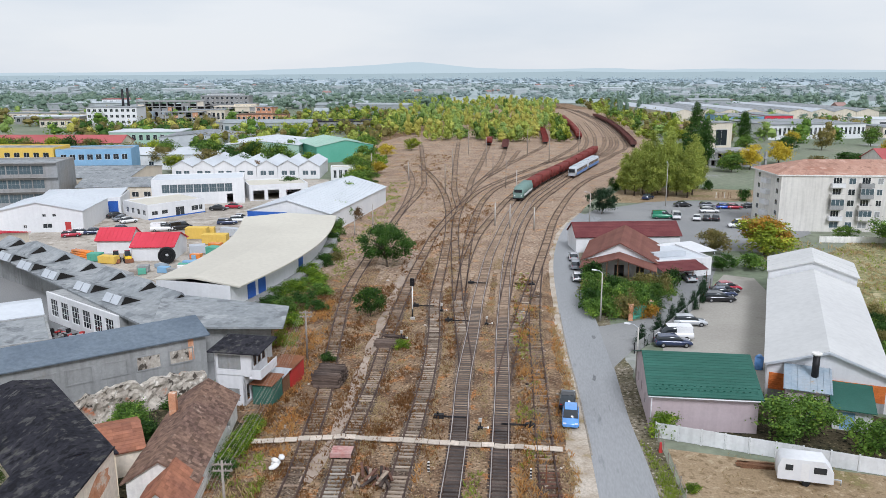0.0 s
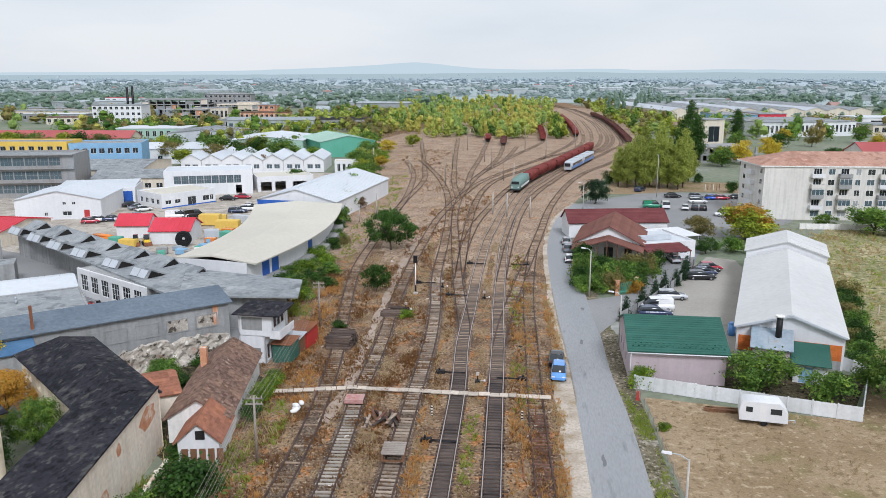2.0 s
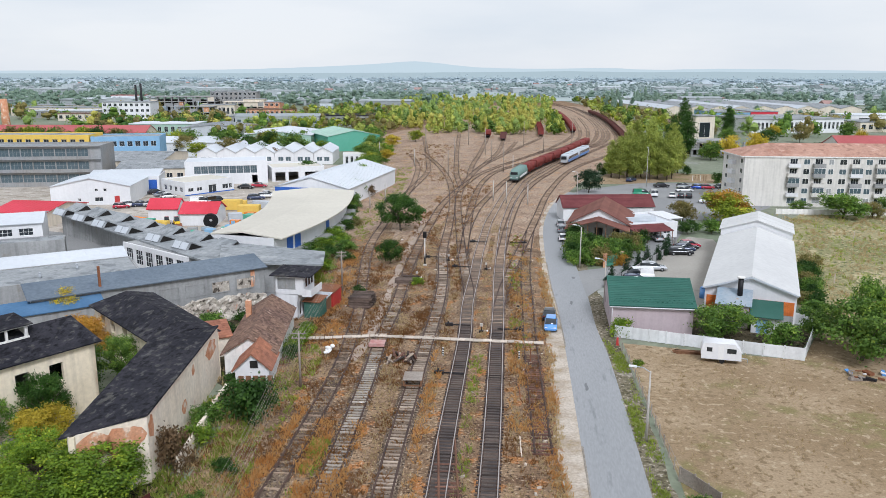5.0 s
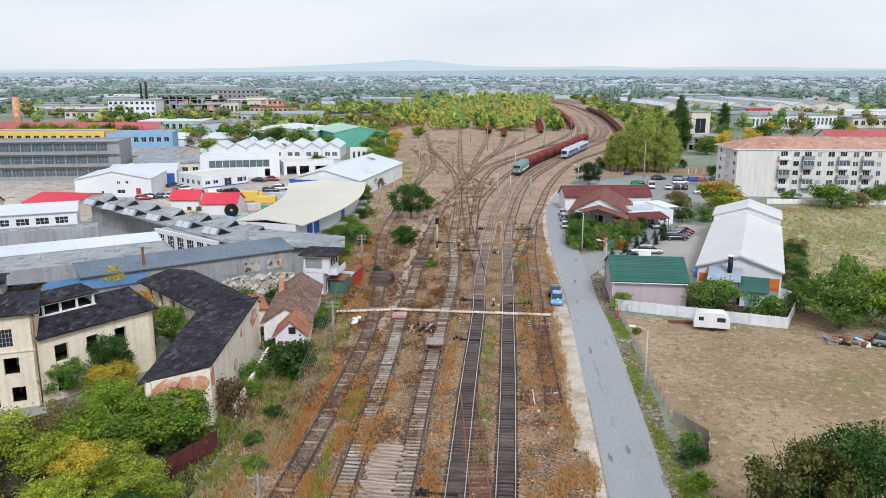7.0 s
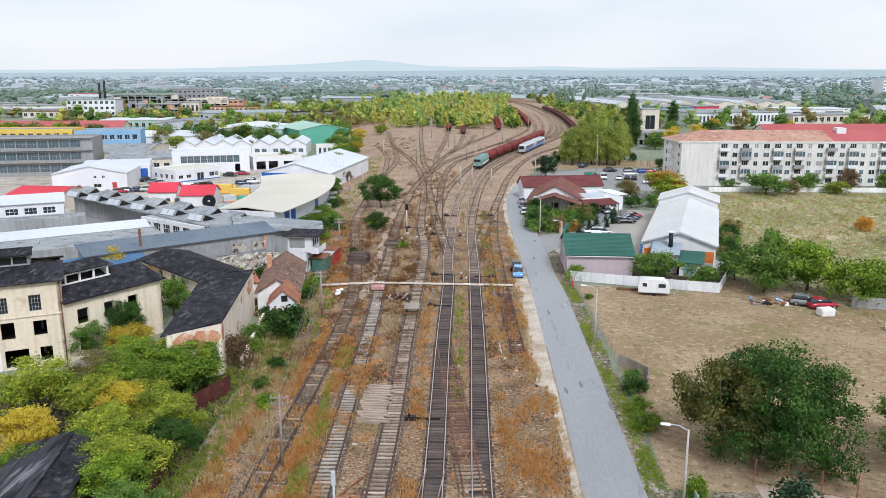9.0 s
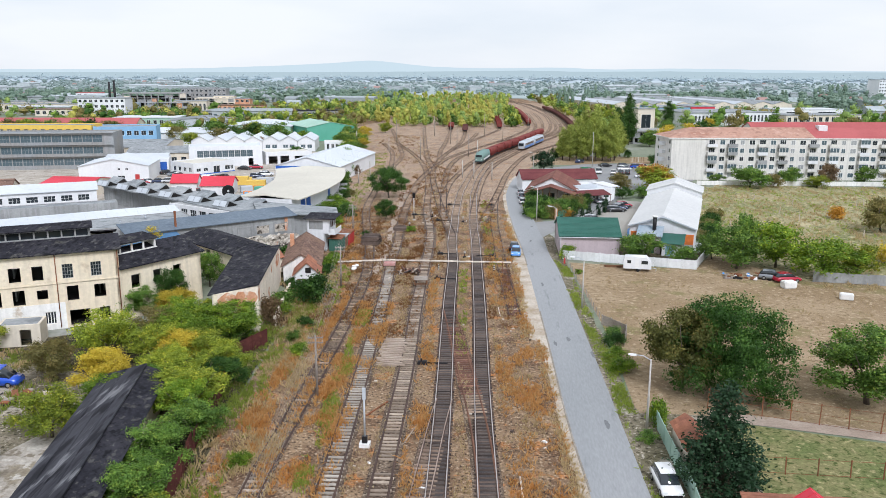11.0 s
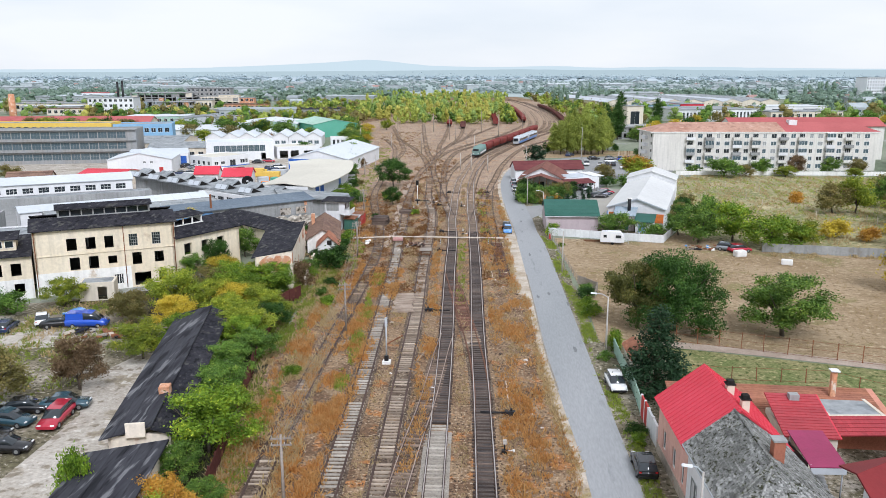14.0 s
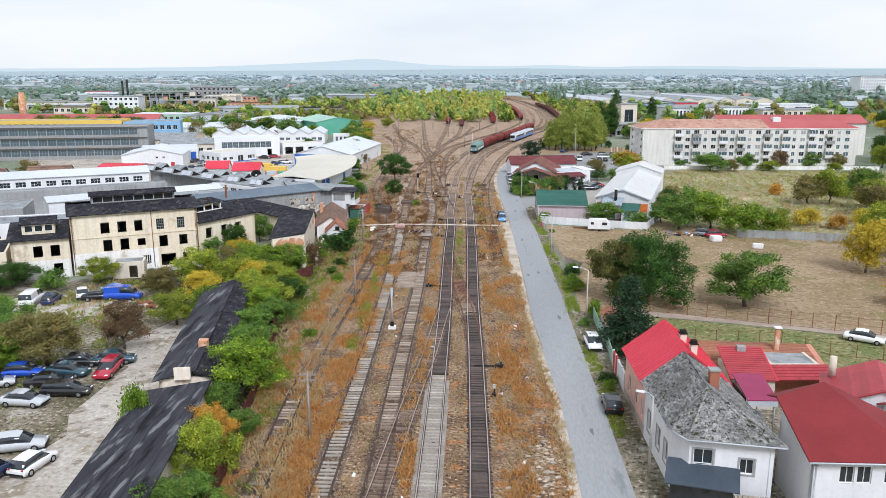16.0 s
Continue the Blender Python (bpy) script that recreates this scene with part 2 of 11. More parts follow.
mat("brick_red", (0.42, 0.16, 0.10), (0.34, 0.13, 0.085), fine=7, grain=0.2)
mat("plaster_pink", (0.49, 0.405, 0.42), (0.53, 0.45, 0.46), big=0.15, fine=3, grain=0.06, streak=0.08)
mat("plaster_salmon", (0.70, 0.43, 0.36), (0.63, 0.38, 0.32), fine=3, grain=0.08, streak=0.08)
mat("plaster_white", (0.74, 0.74, 0.74), (0.68, 0.68, 0.69), big=0.2, fine=3, grain=0.05, streak=0.06)
mat("plaster_cream", (0.68, 0.61, 0.50), (0.62, 0.56, 0.47), big=0.1, fine=2, grain=0.07, streak=0.12)
mat("plaster_grey", (0.36, 0.365, 0.36), (0.29, 0.295, 0.29), big=0.2, fine=3, c3=(0.28, 0.27, 0.25), t3=0.6, s3=0.4, grain=0.12, streak=0.22)
mat("block_concrete", (0.72, 0.695, 0.645), (0.65, 0.625, 0.58), big=0.08, fine=1.5, grain=0.07, streak=0.16)
mat("office_grey", (0.30, 0.31, 0.315), (0.31, 0.30, 0.285), big=0.15, fine=2, grain=0.1, streak=0.2)
mat("felt_black", (0.021, 0.021, 0.027), (0.036, 0.035, 0.042), big=0.3, fine=3.0, c3=(0.075, 0.072, 0.066), t3=0.575, s3=0.8, grain=0.45, rough=0.9, bump=0.5, stretch=(1.0, 0.55, 1), speck=(1.6, (0.015, 0.015, 0.018), (0.072, 0.07, 0.07)))
mat("tar_shed", (0.034, 0.034, 0.041), (0.05, 0.05, 0.058), big=0.4, fine=2.2, c3=(0.14, 0.14, 0.148), t3=0.56, s3=0.42, grain=0.3, rough=0.75, stretch=(1.3, 0.2, 1), speck=(0.9, (0.018, 0.018, 0.022), (0.17, 0.17, 0.178)))
mat("roof_grey_felt", (0.25, 0.27, 0.28), (0.31, 0.325, 0.33), big=0.06, fine=1.5, c3=(0.17, 0.18, 0.188), t3=0.58, s3=0.22, grain=0.2, speck=(0.45, (0.20, 0.215, 0.225), (0.345, 0.36, 0.365)))
mat("roof_bluegrey", (0.12, 0.15, 0.185), (0.155, 0.19, 0.225), big=0.12, fine=2, c3=(0.12, 0.15, 0.185), t3=0.6, s3=0.3, grain=0.2)
mat("roof_blue", (0.07, 0.15, 0.26), (0.09, 0.18, 0.30), fine=3, grain=0.1)
mat("roof_hall", (0.60, 0.60, 0.585), (0.55, 0.55, 0.54), big=0.08, fine=1.2, grain=0.06, streak=0.05)
mat("roof_white", (0.60, 0.63, 0.655), (0.54, 0.57, 0.60), big=0.05, fine=1.2, grain=0.05, streak=0.05)
mat("roof_cream", (0.60, 0.57, 0.49), (0.54, 0.51, 0.44), big=0.06, fine=1.5, c3=(0.55, 0.52, 0.45), t3=0.62, s3=0.2, grain=0.06)
mat("tile_brown", (0.215, 0.135, 0.10), (0.155, 0.098, 0.078), big=0.3, fine=3, c3=(0.30, 0.21, 0.165), t3=0.6, s3=0.9, grain=0.35, island=0.35)
mat("tile_terracotta", (0.36, 0.155, 0.095), (0.28, 0.125, 0.085), big=0.4, fine=3, grain=0.2, island=0.18)
mat("tile_darkbrown", (0.17, 0.075, 0.06), (0.205, 0.092, 0.072), big=0.3, fine=4, grain=0.15, island=0.1)
mat("tile_maroon", (0.135, 0.042, 0.045), (0.165, 0.055, 0.055), fine=4, grain=0.12, island=0.1)
mat("tile_green", (0.022, 0.100, 0.075), (0.03, 0.12, 0.092), big=0.3, fine=4, grain=0.1, rough=0.5, island=0.08)
mat("metal_red", (0.61, 0.050, 0.080), (0.54, 0.040, 0.060), big=0.15, fine=2, grain=0.06, rough=0.6, c3=(0.66, 0.13, 0.14), t3=0.63, s3=0.3)
mat("metal_darkred", (0.19, 0.018, 0.020), (0.215, 0.022, 0.024), fine=2, grain=0.06, rough=0.65)
mat("metal_slate", (0.05, 0.065, 0.085), (0.065, 0.08, 0.10), fine=3, grain=0.1, rough=0.5)
mat("tile_red", (0.38, 0.045, 0.055), (0.32, 0.04, 0.05), fine=3, grain=0.12, rough=0.5, island=0.1)
mat("metal_magenta", (0.30, 0.035, 0.10), (0.26, 0.03, 0.085), fine=2, grain=0.06, rough=0.45)
mat("slate_mossy", (0.25, 0.25, 0.24), (0.165, 0.165, 0.155), big=0.6, fine=7, c3=(0.05, 0.052, 0.03), t3=0.54, s3=3.6, grain=0.6, island=0.4)
mat("fence_maroon", (0.115, 0.040, 0.034), (0.075, 0.026, 0.024), big=0.4, fine=3, grain=0.3, rough=0.85, c3=(0.20, 0.09, 0.05), t3=0.62, s3=0.5)
mat("roof_apartment", (0.45, 0.27, 0.205), (0.39, 0.225, 0.17), big=0.1, fine=2, c3=(0.35, 0.185, 0.135), t3=0.56, s3=0.25, grain=0.18, speck=(0.6, (0.32, 0.185, 0.14), (0.49, 0.32, 0.255)))
mat("roof_apartment_red", (0.43, 0.12, 0.12), (0.37, 0.10, 0.10), big=0.1, fine=2, grain=0.1)
mat("roof_salmon", (0.56, 0.26, 0.19), (0.50, 0.23, 0.165), fine=3, grain=0.12)
mat("metal_bluegrey", (0.27, 0.34, 0.40), (0.34, 0.39, 0.43), big=0.7, fine=3, c3=(0.42, 0.27, 0.13), t3=0.64, s3=0.7, grain=0.12, rough=0.5)
mat("panel_green", (0.10, 0.36, 0.26), (0.13, 0.40, 0.30), big=0.1, fine=2, grain=0.08)
mat("panel_palegreen", (0.33, 0.48, 0.40), (0.37, 0.52, 0.44), big=0.05, fine=1, grain=0.08)
mat("panel_blue", (0.03, 0.11, 0.42), (0.04, 0.14, 0.47), fine=2, grain=0.06, rough=0.5)
mat("panel_lightblue", (0.22, 0.40, 0.58), (0.26, 0.44, 0.61), fine=2, grain=0.08)
mat("panel_yellow", (0.72, 0.50, 0.12), (0.68, 0.47, 0.12), fine=2, grain=0.08)
mat("panel_white", (0.73, 0.735, 0.74), (0.67, 0.68, 0.69), big=0.1, fine=2, grain=0.05, streak=0.05)
mat("panel_grey", (0.50, 0.53, 0.56), (0.45, 0.48, 0.51), fine=2, grain=0.06)
mat("wood_brown", (0.20, 0.105, 0.06), (0.15, 0.08, 0.05), fine=6, grain=0.25, stretch=(1, 1, 0.2))
mat("wood_grey", (0.34, 0.30, 0.26), (0.26, 0.22, 0.19), fine=6, grain=0.25)
mat("wood_green", (0.06, 0.15, 0.115), (0.045, 0.115, 0.09), fine=6, grain=0.2)
mat("fence_white", (0.72, 0.735, 0.74), (0.63, 0.64, 0.64), fine=3, grain=0.08, streak=0.14, rand=0.05)
mat("rubble", (0.46, 0.40, 0.335), (0.37, 0.32, 0.27), big=0.8, fine=3, c3=(0.50, 0.25, 0.16), t3=0.62, s3=0.8, grain=0.3, bump=0.7, island=0.15)
mat("plaster_broken", (0.48, 0.435, 0.375), (0.33, 0.29, 0.245), big=0.5, fine=3, c3=(0.44, 0.19, 0.11), t3=0.60, s3=0.5, grain=0.3, bump=0.9, speck=(1.3, (0.085, 0.072, 0.06), (0.62, 0.58, 0.52)))
mat("bark", (0.13, 0.105, 0.085), (0.09, 0.075, 0.06), fine=6, grain=0.3, bump=0.6)
# near-black that paints the shade inside openings, also used for sooty chimney caps
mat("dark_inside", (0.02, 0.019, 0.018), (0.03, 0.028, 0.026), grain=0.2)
mat("frame_white", (0.80, 0.80, 0.79), (0.74, 0.74, 0.73), grain=0.04, rough=0.5)
gloss("glass_dark", (0.025, 0.032, 0.038), rough=0.06, spec=0.8)
gloss("glass_office", (0.085, 0.125, 0.145), rough=0.12, spec=0.8)
gloss("glass_curtain", (0.34, 0.35, 0.35), rough=0.15, spec=0.7)
gloss("tyre", (0.02, 0.02, 0.021), rough=0.8, spec=0.2)
gloss("rim", (0.45, 0.46, 0.47), rough=0.3, metal=0.7)
gloss("lamp_clear", (0.75, 0.76, 0.76), rough=0.15)
gloss("lamp_red", (0.45, 0.02, 0.02), rough=0.2)
for cn, cc in dict(paint_blue=(0.12, 0.33, 0.72), paint_royal=(0.02, 0.09, 0.52), paint_navy=(0.02, 0.035, 0.09), paint_black=(0.013, 0.013, 0.016),
                   paint_white=(0.80, 0.80, 0.80), paint_silver=(0.50, 0.52, 0.54), paint_red=(0.42, 0.02, 0.045), paint_green=(0.02, 0.22, 0.12),
                   paint_teal=(0.03, 0.075, 0.10), paint_grey=(0.22, 0.24, 0.26), paint_orange=(0.75, 0.22, 0.03), paint_yellow=(0.80, 0.52, 0.03)).items():
    gloss(cn, cc, rough=0.22, coat=0.6)
mat("wagon_red", (0.235, 0.055, 0.048), (0.17, 0.045, 0.04), fine=2, grain=0.2, c3=(0.16, 0.06, 0.045), t3=0.6, s3=0.4)
mat("wagon_brown", (0.17, 0.075, 0.065), (0.12, 0.06, 0.055), fine=2, grain=0.25)
mat("loco_green", (0.20, 0.30, 0.27), (0.16, 0.25, 0.23), fine=2, grain=0.1)
mat("railcar_blue", (0.10, 0.24, 0.52), (0.08, 0.20, 0.46), fine=2, grain=0.05, rough=0.35)
# foliage
# green, bright, yellowgreen: sunlit and shaded boughs are put into the ramp ends
leaf_mat("leaf_green", (0.022, 0.066, 0.011), (0.15, 0.265, 0.045), (0.31, 0.41, 0.065))
leaf_mat("leaf_dark", (0.011, 0.036, 0.006), (0.053, 0.127, 0.021), (0.109, 0.190, 0.033))
leaf_mat("leaf_bright", (0.042, 0.100, 0.010), (0.20, 0.315, 0.028), (0.48, 0.54, 0.05))
leaf_mat("leaf_yellowgreen", (0.075, 0.125, 0.016), (0.30, 0.36, 0.038), (0.62, 0.56, 0.06))
leaf_mat("leaf_yellow", (0.316, 0.242, 0.028), (0.615, 0.467, 0.049), (0.427, 0.413, 0.071))
leaf_mat("leaf_orange", (0.298, 0.140, 0.028), (0.590, 0.320, 0.049), (0.342, 0.285, 0.071))
leaf_mat("leaf_olive", (0.11, 0.107, 0.034), (0.24, 0.205, 0.067), (0.36, 0.255, 0.09))
leaf_mat("leaf_turning", (0.05, 0.066, 0.016), (0.185, 0.185, 0.048), (0.34, 0.285, 0.08))
leaf_mat("leaf_brown", (0.121, 0.079, 0.042), (0.246, 0.160, 0.086))
leaf_mat("leaf_conifer", (0.010, 0.034, 0.013), (0.030, 0.070, 0.028), t=0.1)
leaf_mat("leaf_poplar", (0.16, 0.205, 0.04), (0.36, 0.42, 0.085), (0.56, 0.56, 0.135))
leaf_mat("leaf_wood_gold", (0.30, 0.30, 0.065), (0.52, 0.49, 0.11), (0.64, 0.58, 0.15))
leaf_mat("leaf_wood_green", (0.16, 0.25, 0.07), (0.30, 0.42, 0.115), (0.42, 0.52, 0.15))
leaf_mat("grass_rust", (0.60, 0.25, 0.06), (0.72, 0.44, 0.18), (0.46, 0.17, 0.04), t=0.5)
leaf_mat("grass_brown", (0.17, 0.075, 0.028), (0.27, 0.135, 0.05), (0.10, 0.055, 0.024), t=0.4)
leaf_mat("grass_straw", (0.48, 0.36, 0.19), (0.58, 0.45, 0.25), t=0.5)
leaf_mat("grass_green", (0.20, 0.27, 0.045), (0.34, 0.40, 0.07), t=0.5)
# far foliage paled and greyed: distance haze is put into the leaf colour
leaf_mat("leaf_far_hazed", (0.165, 0.25, 0.195), (0.24, 0.335, 0.255), (0.33, 0.395, 0.275), t=0.35)


# ---- building tools ----
def part(name, bm, material, parent, label="", m=None):
    """Links a bmesh, or mesh data, as one mesh object under a thing or a part."""
    if isinstance(bm, bmesh.types.BMesh):
        me = bpy.data.meshes.new(name)
        bm.to_mesh(me)
        bm.free()
    else:
        me = bm
    if material and not me.materials:
        for k in material if isinstance(material, (list, tuple)) else [material]:
            me.materials.append(MATS[k])
    ob = new(name, me)
    if parent:
        ob.parent = parent
    if m is not None:
        ob.matrix_basis = m
    return tagged(ob, label=label)


def thing(name, label, category, m=None, group="", kind=""):
    ob = new(name)
    ob.empty_display_size = 0.3
    if m is not None:
        ob.matrix_basis = m
    return tagged(ob, label=label, category=category, group=group, kind=kind)


def solo(name, bm, material, label, category, group="", kind="", m=None):
    ob = part(name, bm, material, None, m=m)
    return tagged(ob, label=label, category=category, group=group, kind=kind)


def raw(name, verts, faces):
    me = bpy.data.meshes.new(name)
    me.from_pydata([tuple(v) for v in verts], [], faces)
    me.update()
    return me


def box(bm, x0, y0, z0, x1, y1, z1, m=None, mi=0):
    v = [bm.verts.new((m @ Vector(p)) if m is not None else p) for p in
         ((x0, y0, z0), (x1, y0, z0), (x1, y1, z0), (x0, y1, z0), (x0, y0, z1), (x1, y0, z1), (x1, y1, z1), (x0, y1, z1))]
    for q in ((3, 2, 1, 0), (4, 5, 6, 7), (0, 1, 5, 4), (1, 2, 6, 5), (2, 3, 7, 6), (3, 0, 4, 7)):
        bm.faces.new([v[i] for i in q]).material_index = mi
    return bm


def hexa(bm, pts, mi=0):
    """A solid from eight corners: four below, four above, each anticlockwise."""
    v = [bm.verts.new(p) for p in pts]
    for q in ((3, 2, 1, 0), (4, 5, 6, 7), (0, 1, 5, 4), (1, 2, 6, 5), (2, 3, 7, 6), (3, 0, 4, 7)):
        bm.faces.new([v[i] for i in q]).material_index = mi
    return bm


def slab(bm, quad, th, mi=0):
    """A plate of thickness th below the four corners."""
    v = [Vector(p) for p in quad]
    n = (v[1] - v[0]).cross(v[-1] - v[0]).normalized() * th
    if len(v) == 4:
        return hexa(bm, [p - n for p in v] + v, mi)
    lo, hi = [bm.verts.new(p - n) for p in v], [bm.verts.new(p) for p in v]
    bm.faces.new(hi), bm.faces.new(lo[::-1])
    for i in range(3):
        bm.faces.new((lo[i], lo[(i + 1) % 3], hi[(i + 1) % 3], hi[i]))
    return bm


def prism(bm, pts, z0, z1, mi=0):
    lo = [bm.verts.new((p[0], p[1], z0)) for p in pts]
    hi = [bm.verts.new((p[0], p[1], z1)) for p in pts]
    k = len(pts)
    bm.faces.new(hi).material_index = mi
    bm.faces.new(lo[::-1]).material_index = mi
    for i in range(k):
        bm.faces.new((lo[i], lo[(i + 1) % k], hi[(i + 1) % k], hi[i])).material_index = mi
    return bm


def rod(bm, a, b, r0, r1=None, sides=8, mi=0):
    """A tapered round bar from a to b."""
    a, b = Vector(a), Vector(b)
    r1 = r0 if r1 is None else r1
    d = (b - a).normalized()
    u = d.orthogonal().normalized()
    w = d.cross(u)
    ra, rb = [], []
    for i in range(sides):
        k = 2 * math.pi * i / sides
        o = u * math.cos(k) + w * math.sin(k)
        ra.append(bm.verts.new(a + o * r0))
        rb.append(bm.verts.new(b + o * r1))
    for i in range(sides):
        f = bm.faces.new((ra[i], ra[(i + 1) % sides], rb[(i + 1) % sides], rb[i]))
        f.material_index, f.smooth = mi, True
    bm.faces.new(ra[::-1]).material_index = mi
    bm.faces.new(rb).material_index = mi
    return bm


def B():
    return bmesh.new()


def facing(p, q, z=0.0):
    """The pose with its origin at p and its x axis towards q; y runs to the back."""
    return pose(p[0], p[1], z, 0, 0, math.degrees(math.atan2(q[1] - p[1], q[0] - p[0])))


def spline(pts, step=2.0):
    """A smooth line through plan points, sampled at even steps."""
    p = [np.array(pts[0], float) * 2 - np.array(pts[1], float)] + [np.array(q, float) for q in pts] + [np.array(pts[-1], float) * 2 - np.array(pts[-2], float)]
    out = []
    for i in range(1, len(p) - 2):
        n = max(2, int(np.linalg.norm(p[i + 1] - p[i]) / step * 2))
        for k in range(n):
            t = k / n
            out.append(0.5 * (2 * p[i] + (p[i + 1] - p[i - 1]) * t + (2 * p[i - 1] - 5 * p[i] + 4 * p[i + 1] - p[i + 2]) * t * t
                              + (3 * p[i] - p[i - 1] - 3 * p[i + 1] + p[i + 2]) * t ** 3))
    out.append(p[-2])
    out = np.array(out)
    s = np.concatenate([[0], np.cumsum(np.linalg.norm(np.diff(out, axis=0), axis=1))])
    q = np.arange(0, s[-1], step)
    return np.stack([np.interp(q, s, out[:, 0]), np.interp(q, s, out[:, 1])], 1)


def normals(line):
    d = np.gradient(line, axis=0)
    d /= np.linalg.norm(d, axis=1)[:, None]
    return np.stack([d[:, 1], -d[:, 0]], 1)


def ribbon(line, x0, x1, z0, z1, name="ribbon"):
    """A bar swept along a plan line between two offsets to its right and two heights."""
    n = normals(line)
    a, b = line + n * x0, line + n * x1
    k = len(line)
    v = [(*p, z0) for p in a] + [(*p, z1) for p in a] + [(*p, z1) for p in b] + [(*p, z0) for p in b]
    f = []
    for i in range(k - 1):
        for r in range(3):
            f.append((r * k + i, (r + 1) * k + i, (r + 1) * k + i + 1, r * k + i + 1))
    f += [(0, 3 * k, 2 * k, k), (k - 1, 2 * k - 1, 3 * k - 1, 4 * k - 1)]
    return raw(name, v, f)


def strip(left, right, z, name):
    """A flat sheet between two plan lines of equal length."""
    k = len(left)
    v = [(*p, z) for p in left] + [(*p, z) for p in right]
    return raw(name, v, [(i, k + i, k + i + 1, i + 1) for i in range(k - 1)])


def sheet(name, pts, z, material, label, category):
    bm = B()
    f = bm.faces.new([bm.verts.new((p[0], p[1], z)) for p in pts])
    f.normal_update()
    if f.normal.z < 0:
        f.normal_flip()
    bmesh.ops.triangulate(bm, faces=bm.faces[:])
    for f in bm.faces:
        f.normal_update()
        if f.normal.z < 0:
            f.normal_flip()
    return solo(name, bm, material, label, category, kind="structure")


def wall_panel(bm, length, height, th, holes=(), m=None, z0=0.0, mi=0):
    """A wall along x with its face at y = 0 and its thickness behind, with openings (x0, z0, x1, z1) right through it."""
    zs = sorted({z0, height, *[h[1] for h in holes], *[h[3] for h in holes]})
    for a, b in zip(zs, zs[1:]):
        row = sorted((h[0], h[2]) for h in holes if h[1] <= a + 1e-6 and h[3] >= b - 1e-6)
        x = 0.0
        for s, e in row + [(length, length)]:
            if s - x > 1e-4:
                box(bm, x, 0, a, s, th, b, m, mi)
            x = max(x, e)
    return bm


WIN = {}


def window(parent, m, w, h, cols=2, rows=1, frame_mat="frame_white", glass="glass_dark", depth=0.12, bar=0.06):
    """A window unit for an opening: frame with bars, and its panes."""
    key = (round(w, 2), round(h, 2), cols, rows, frame_mat, glass)
    if key not in WIN:
        bm = B()
        box(bm, 0, 0, 0, bar, depth, h), box(bm, w - bar, 0, 0, w, depth, h)
        box(bm, bar, 0, 0, w - bar, depth, bar), box(bm, bar, 0, h - bar, w - bar, depth, h)
        for i in range(1, cols):
            x = w * i / cols
            box(bm, x - bar * 0.4, 0.02, bar, x + bar * 0.4, depth - 0.02, h - bar)
        for i in range(1, rows):
            z = h * i / rows
            box(bm, bar, 0.025, z - bar * 0.35, w - bar, depth - 0.025, z + bar * 0.35)
        fr = bpy.data.meshes.new("window")
        bm.to_mesh(fr), bm.free()
        fr.materials.append(MATS[frame_mat])
        bm = B()
        box(bm, bar, depth * 0.45, bar, w - bar, depth * 0.55, h - bar)
        gl = bpy.data.meshes.new("pane")
        bm.to_mesh(gl), bm.free()
        gl.materials.append(MATS[glass])
        WIN[key] = fr, gl
    fr, gl = WIN[key]
    f = part("window", fr, None, parent, m=m)
    part("pane", gl, None, f)
    return f


def courses(bm, a, b, c, d, rows, cols, lift=0.03, jitter=0.0, rnd=None, mi=0):
    """Tiles on a slope: a, b along the eave, c, d along the ridge. Each tile is a thin wedge lifted at its lower edge."""
    a, b, c, d = [Vector(p) for p in (a, b, c, d)]
    n = (b - a).cross(d - a).normalized()
    for r in range(rows):
        t0, t1 = r / rows, (r + 1.12) / rows
        l0, r0, l1, r1 = a.lerp(d, t0), b.lerp(c, t0), a.lerp(d, min(1, t1)), b.lerp(c, min(1, t1))
        for k in range(cols):
            u0, u1 = k / cols, (k + 0.97) / cols
            j = (rnd.uniform(-jitter, jitter) if rnd else 0.0) + lift
            p, q, s, w = l0.lerp(r0, u0), l0.lerp(r0, u1), l1.lerp(r1, u1), l1.lerp(r1, u0)
            v = [bm.verts.new(o) for o in (p + n * j, q + n * j, s + n * 0.008, w + n * 0.008, p, q)]
            for f in ((0, 1, 2, 3), (4, 5, 1, 0), (5, 2, 1), (4, 0, 3)):
                bm.faces.new([v[i] for i in f]).material_index = mi
    return bm


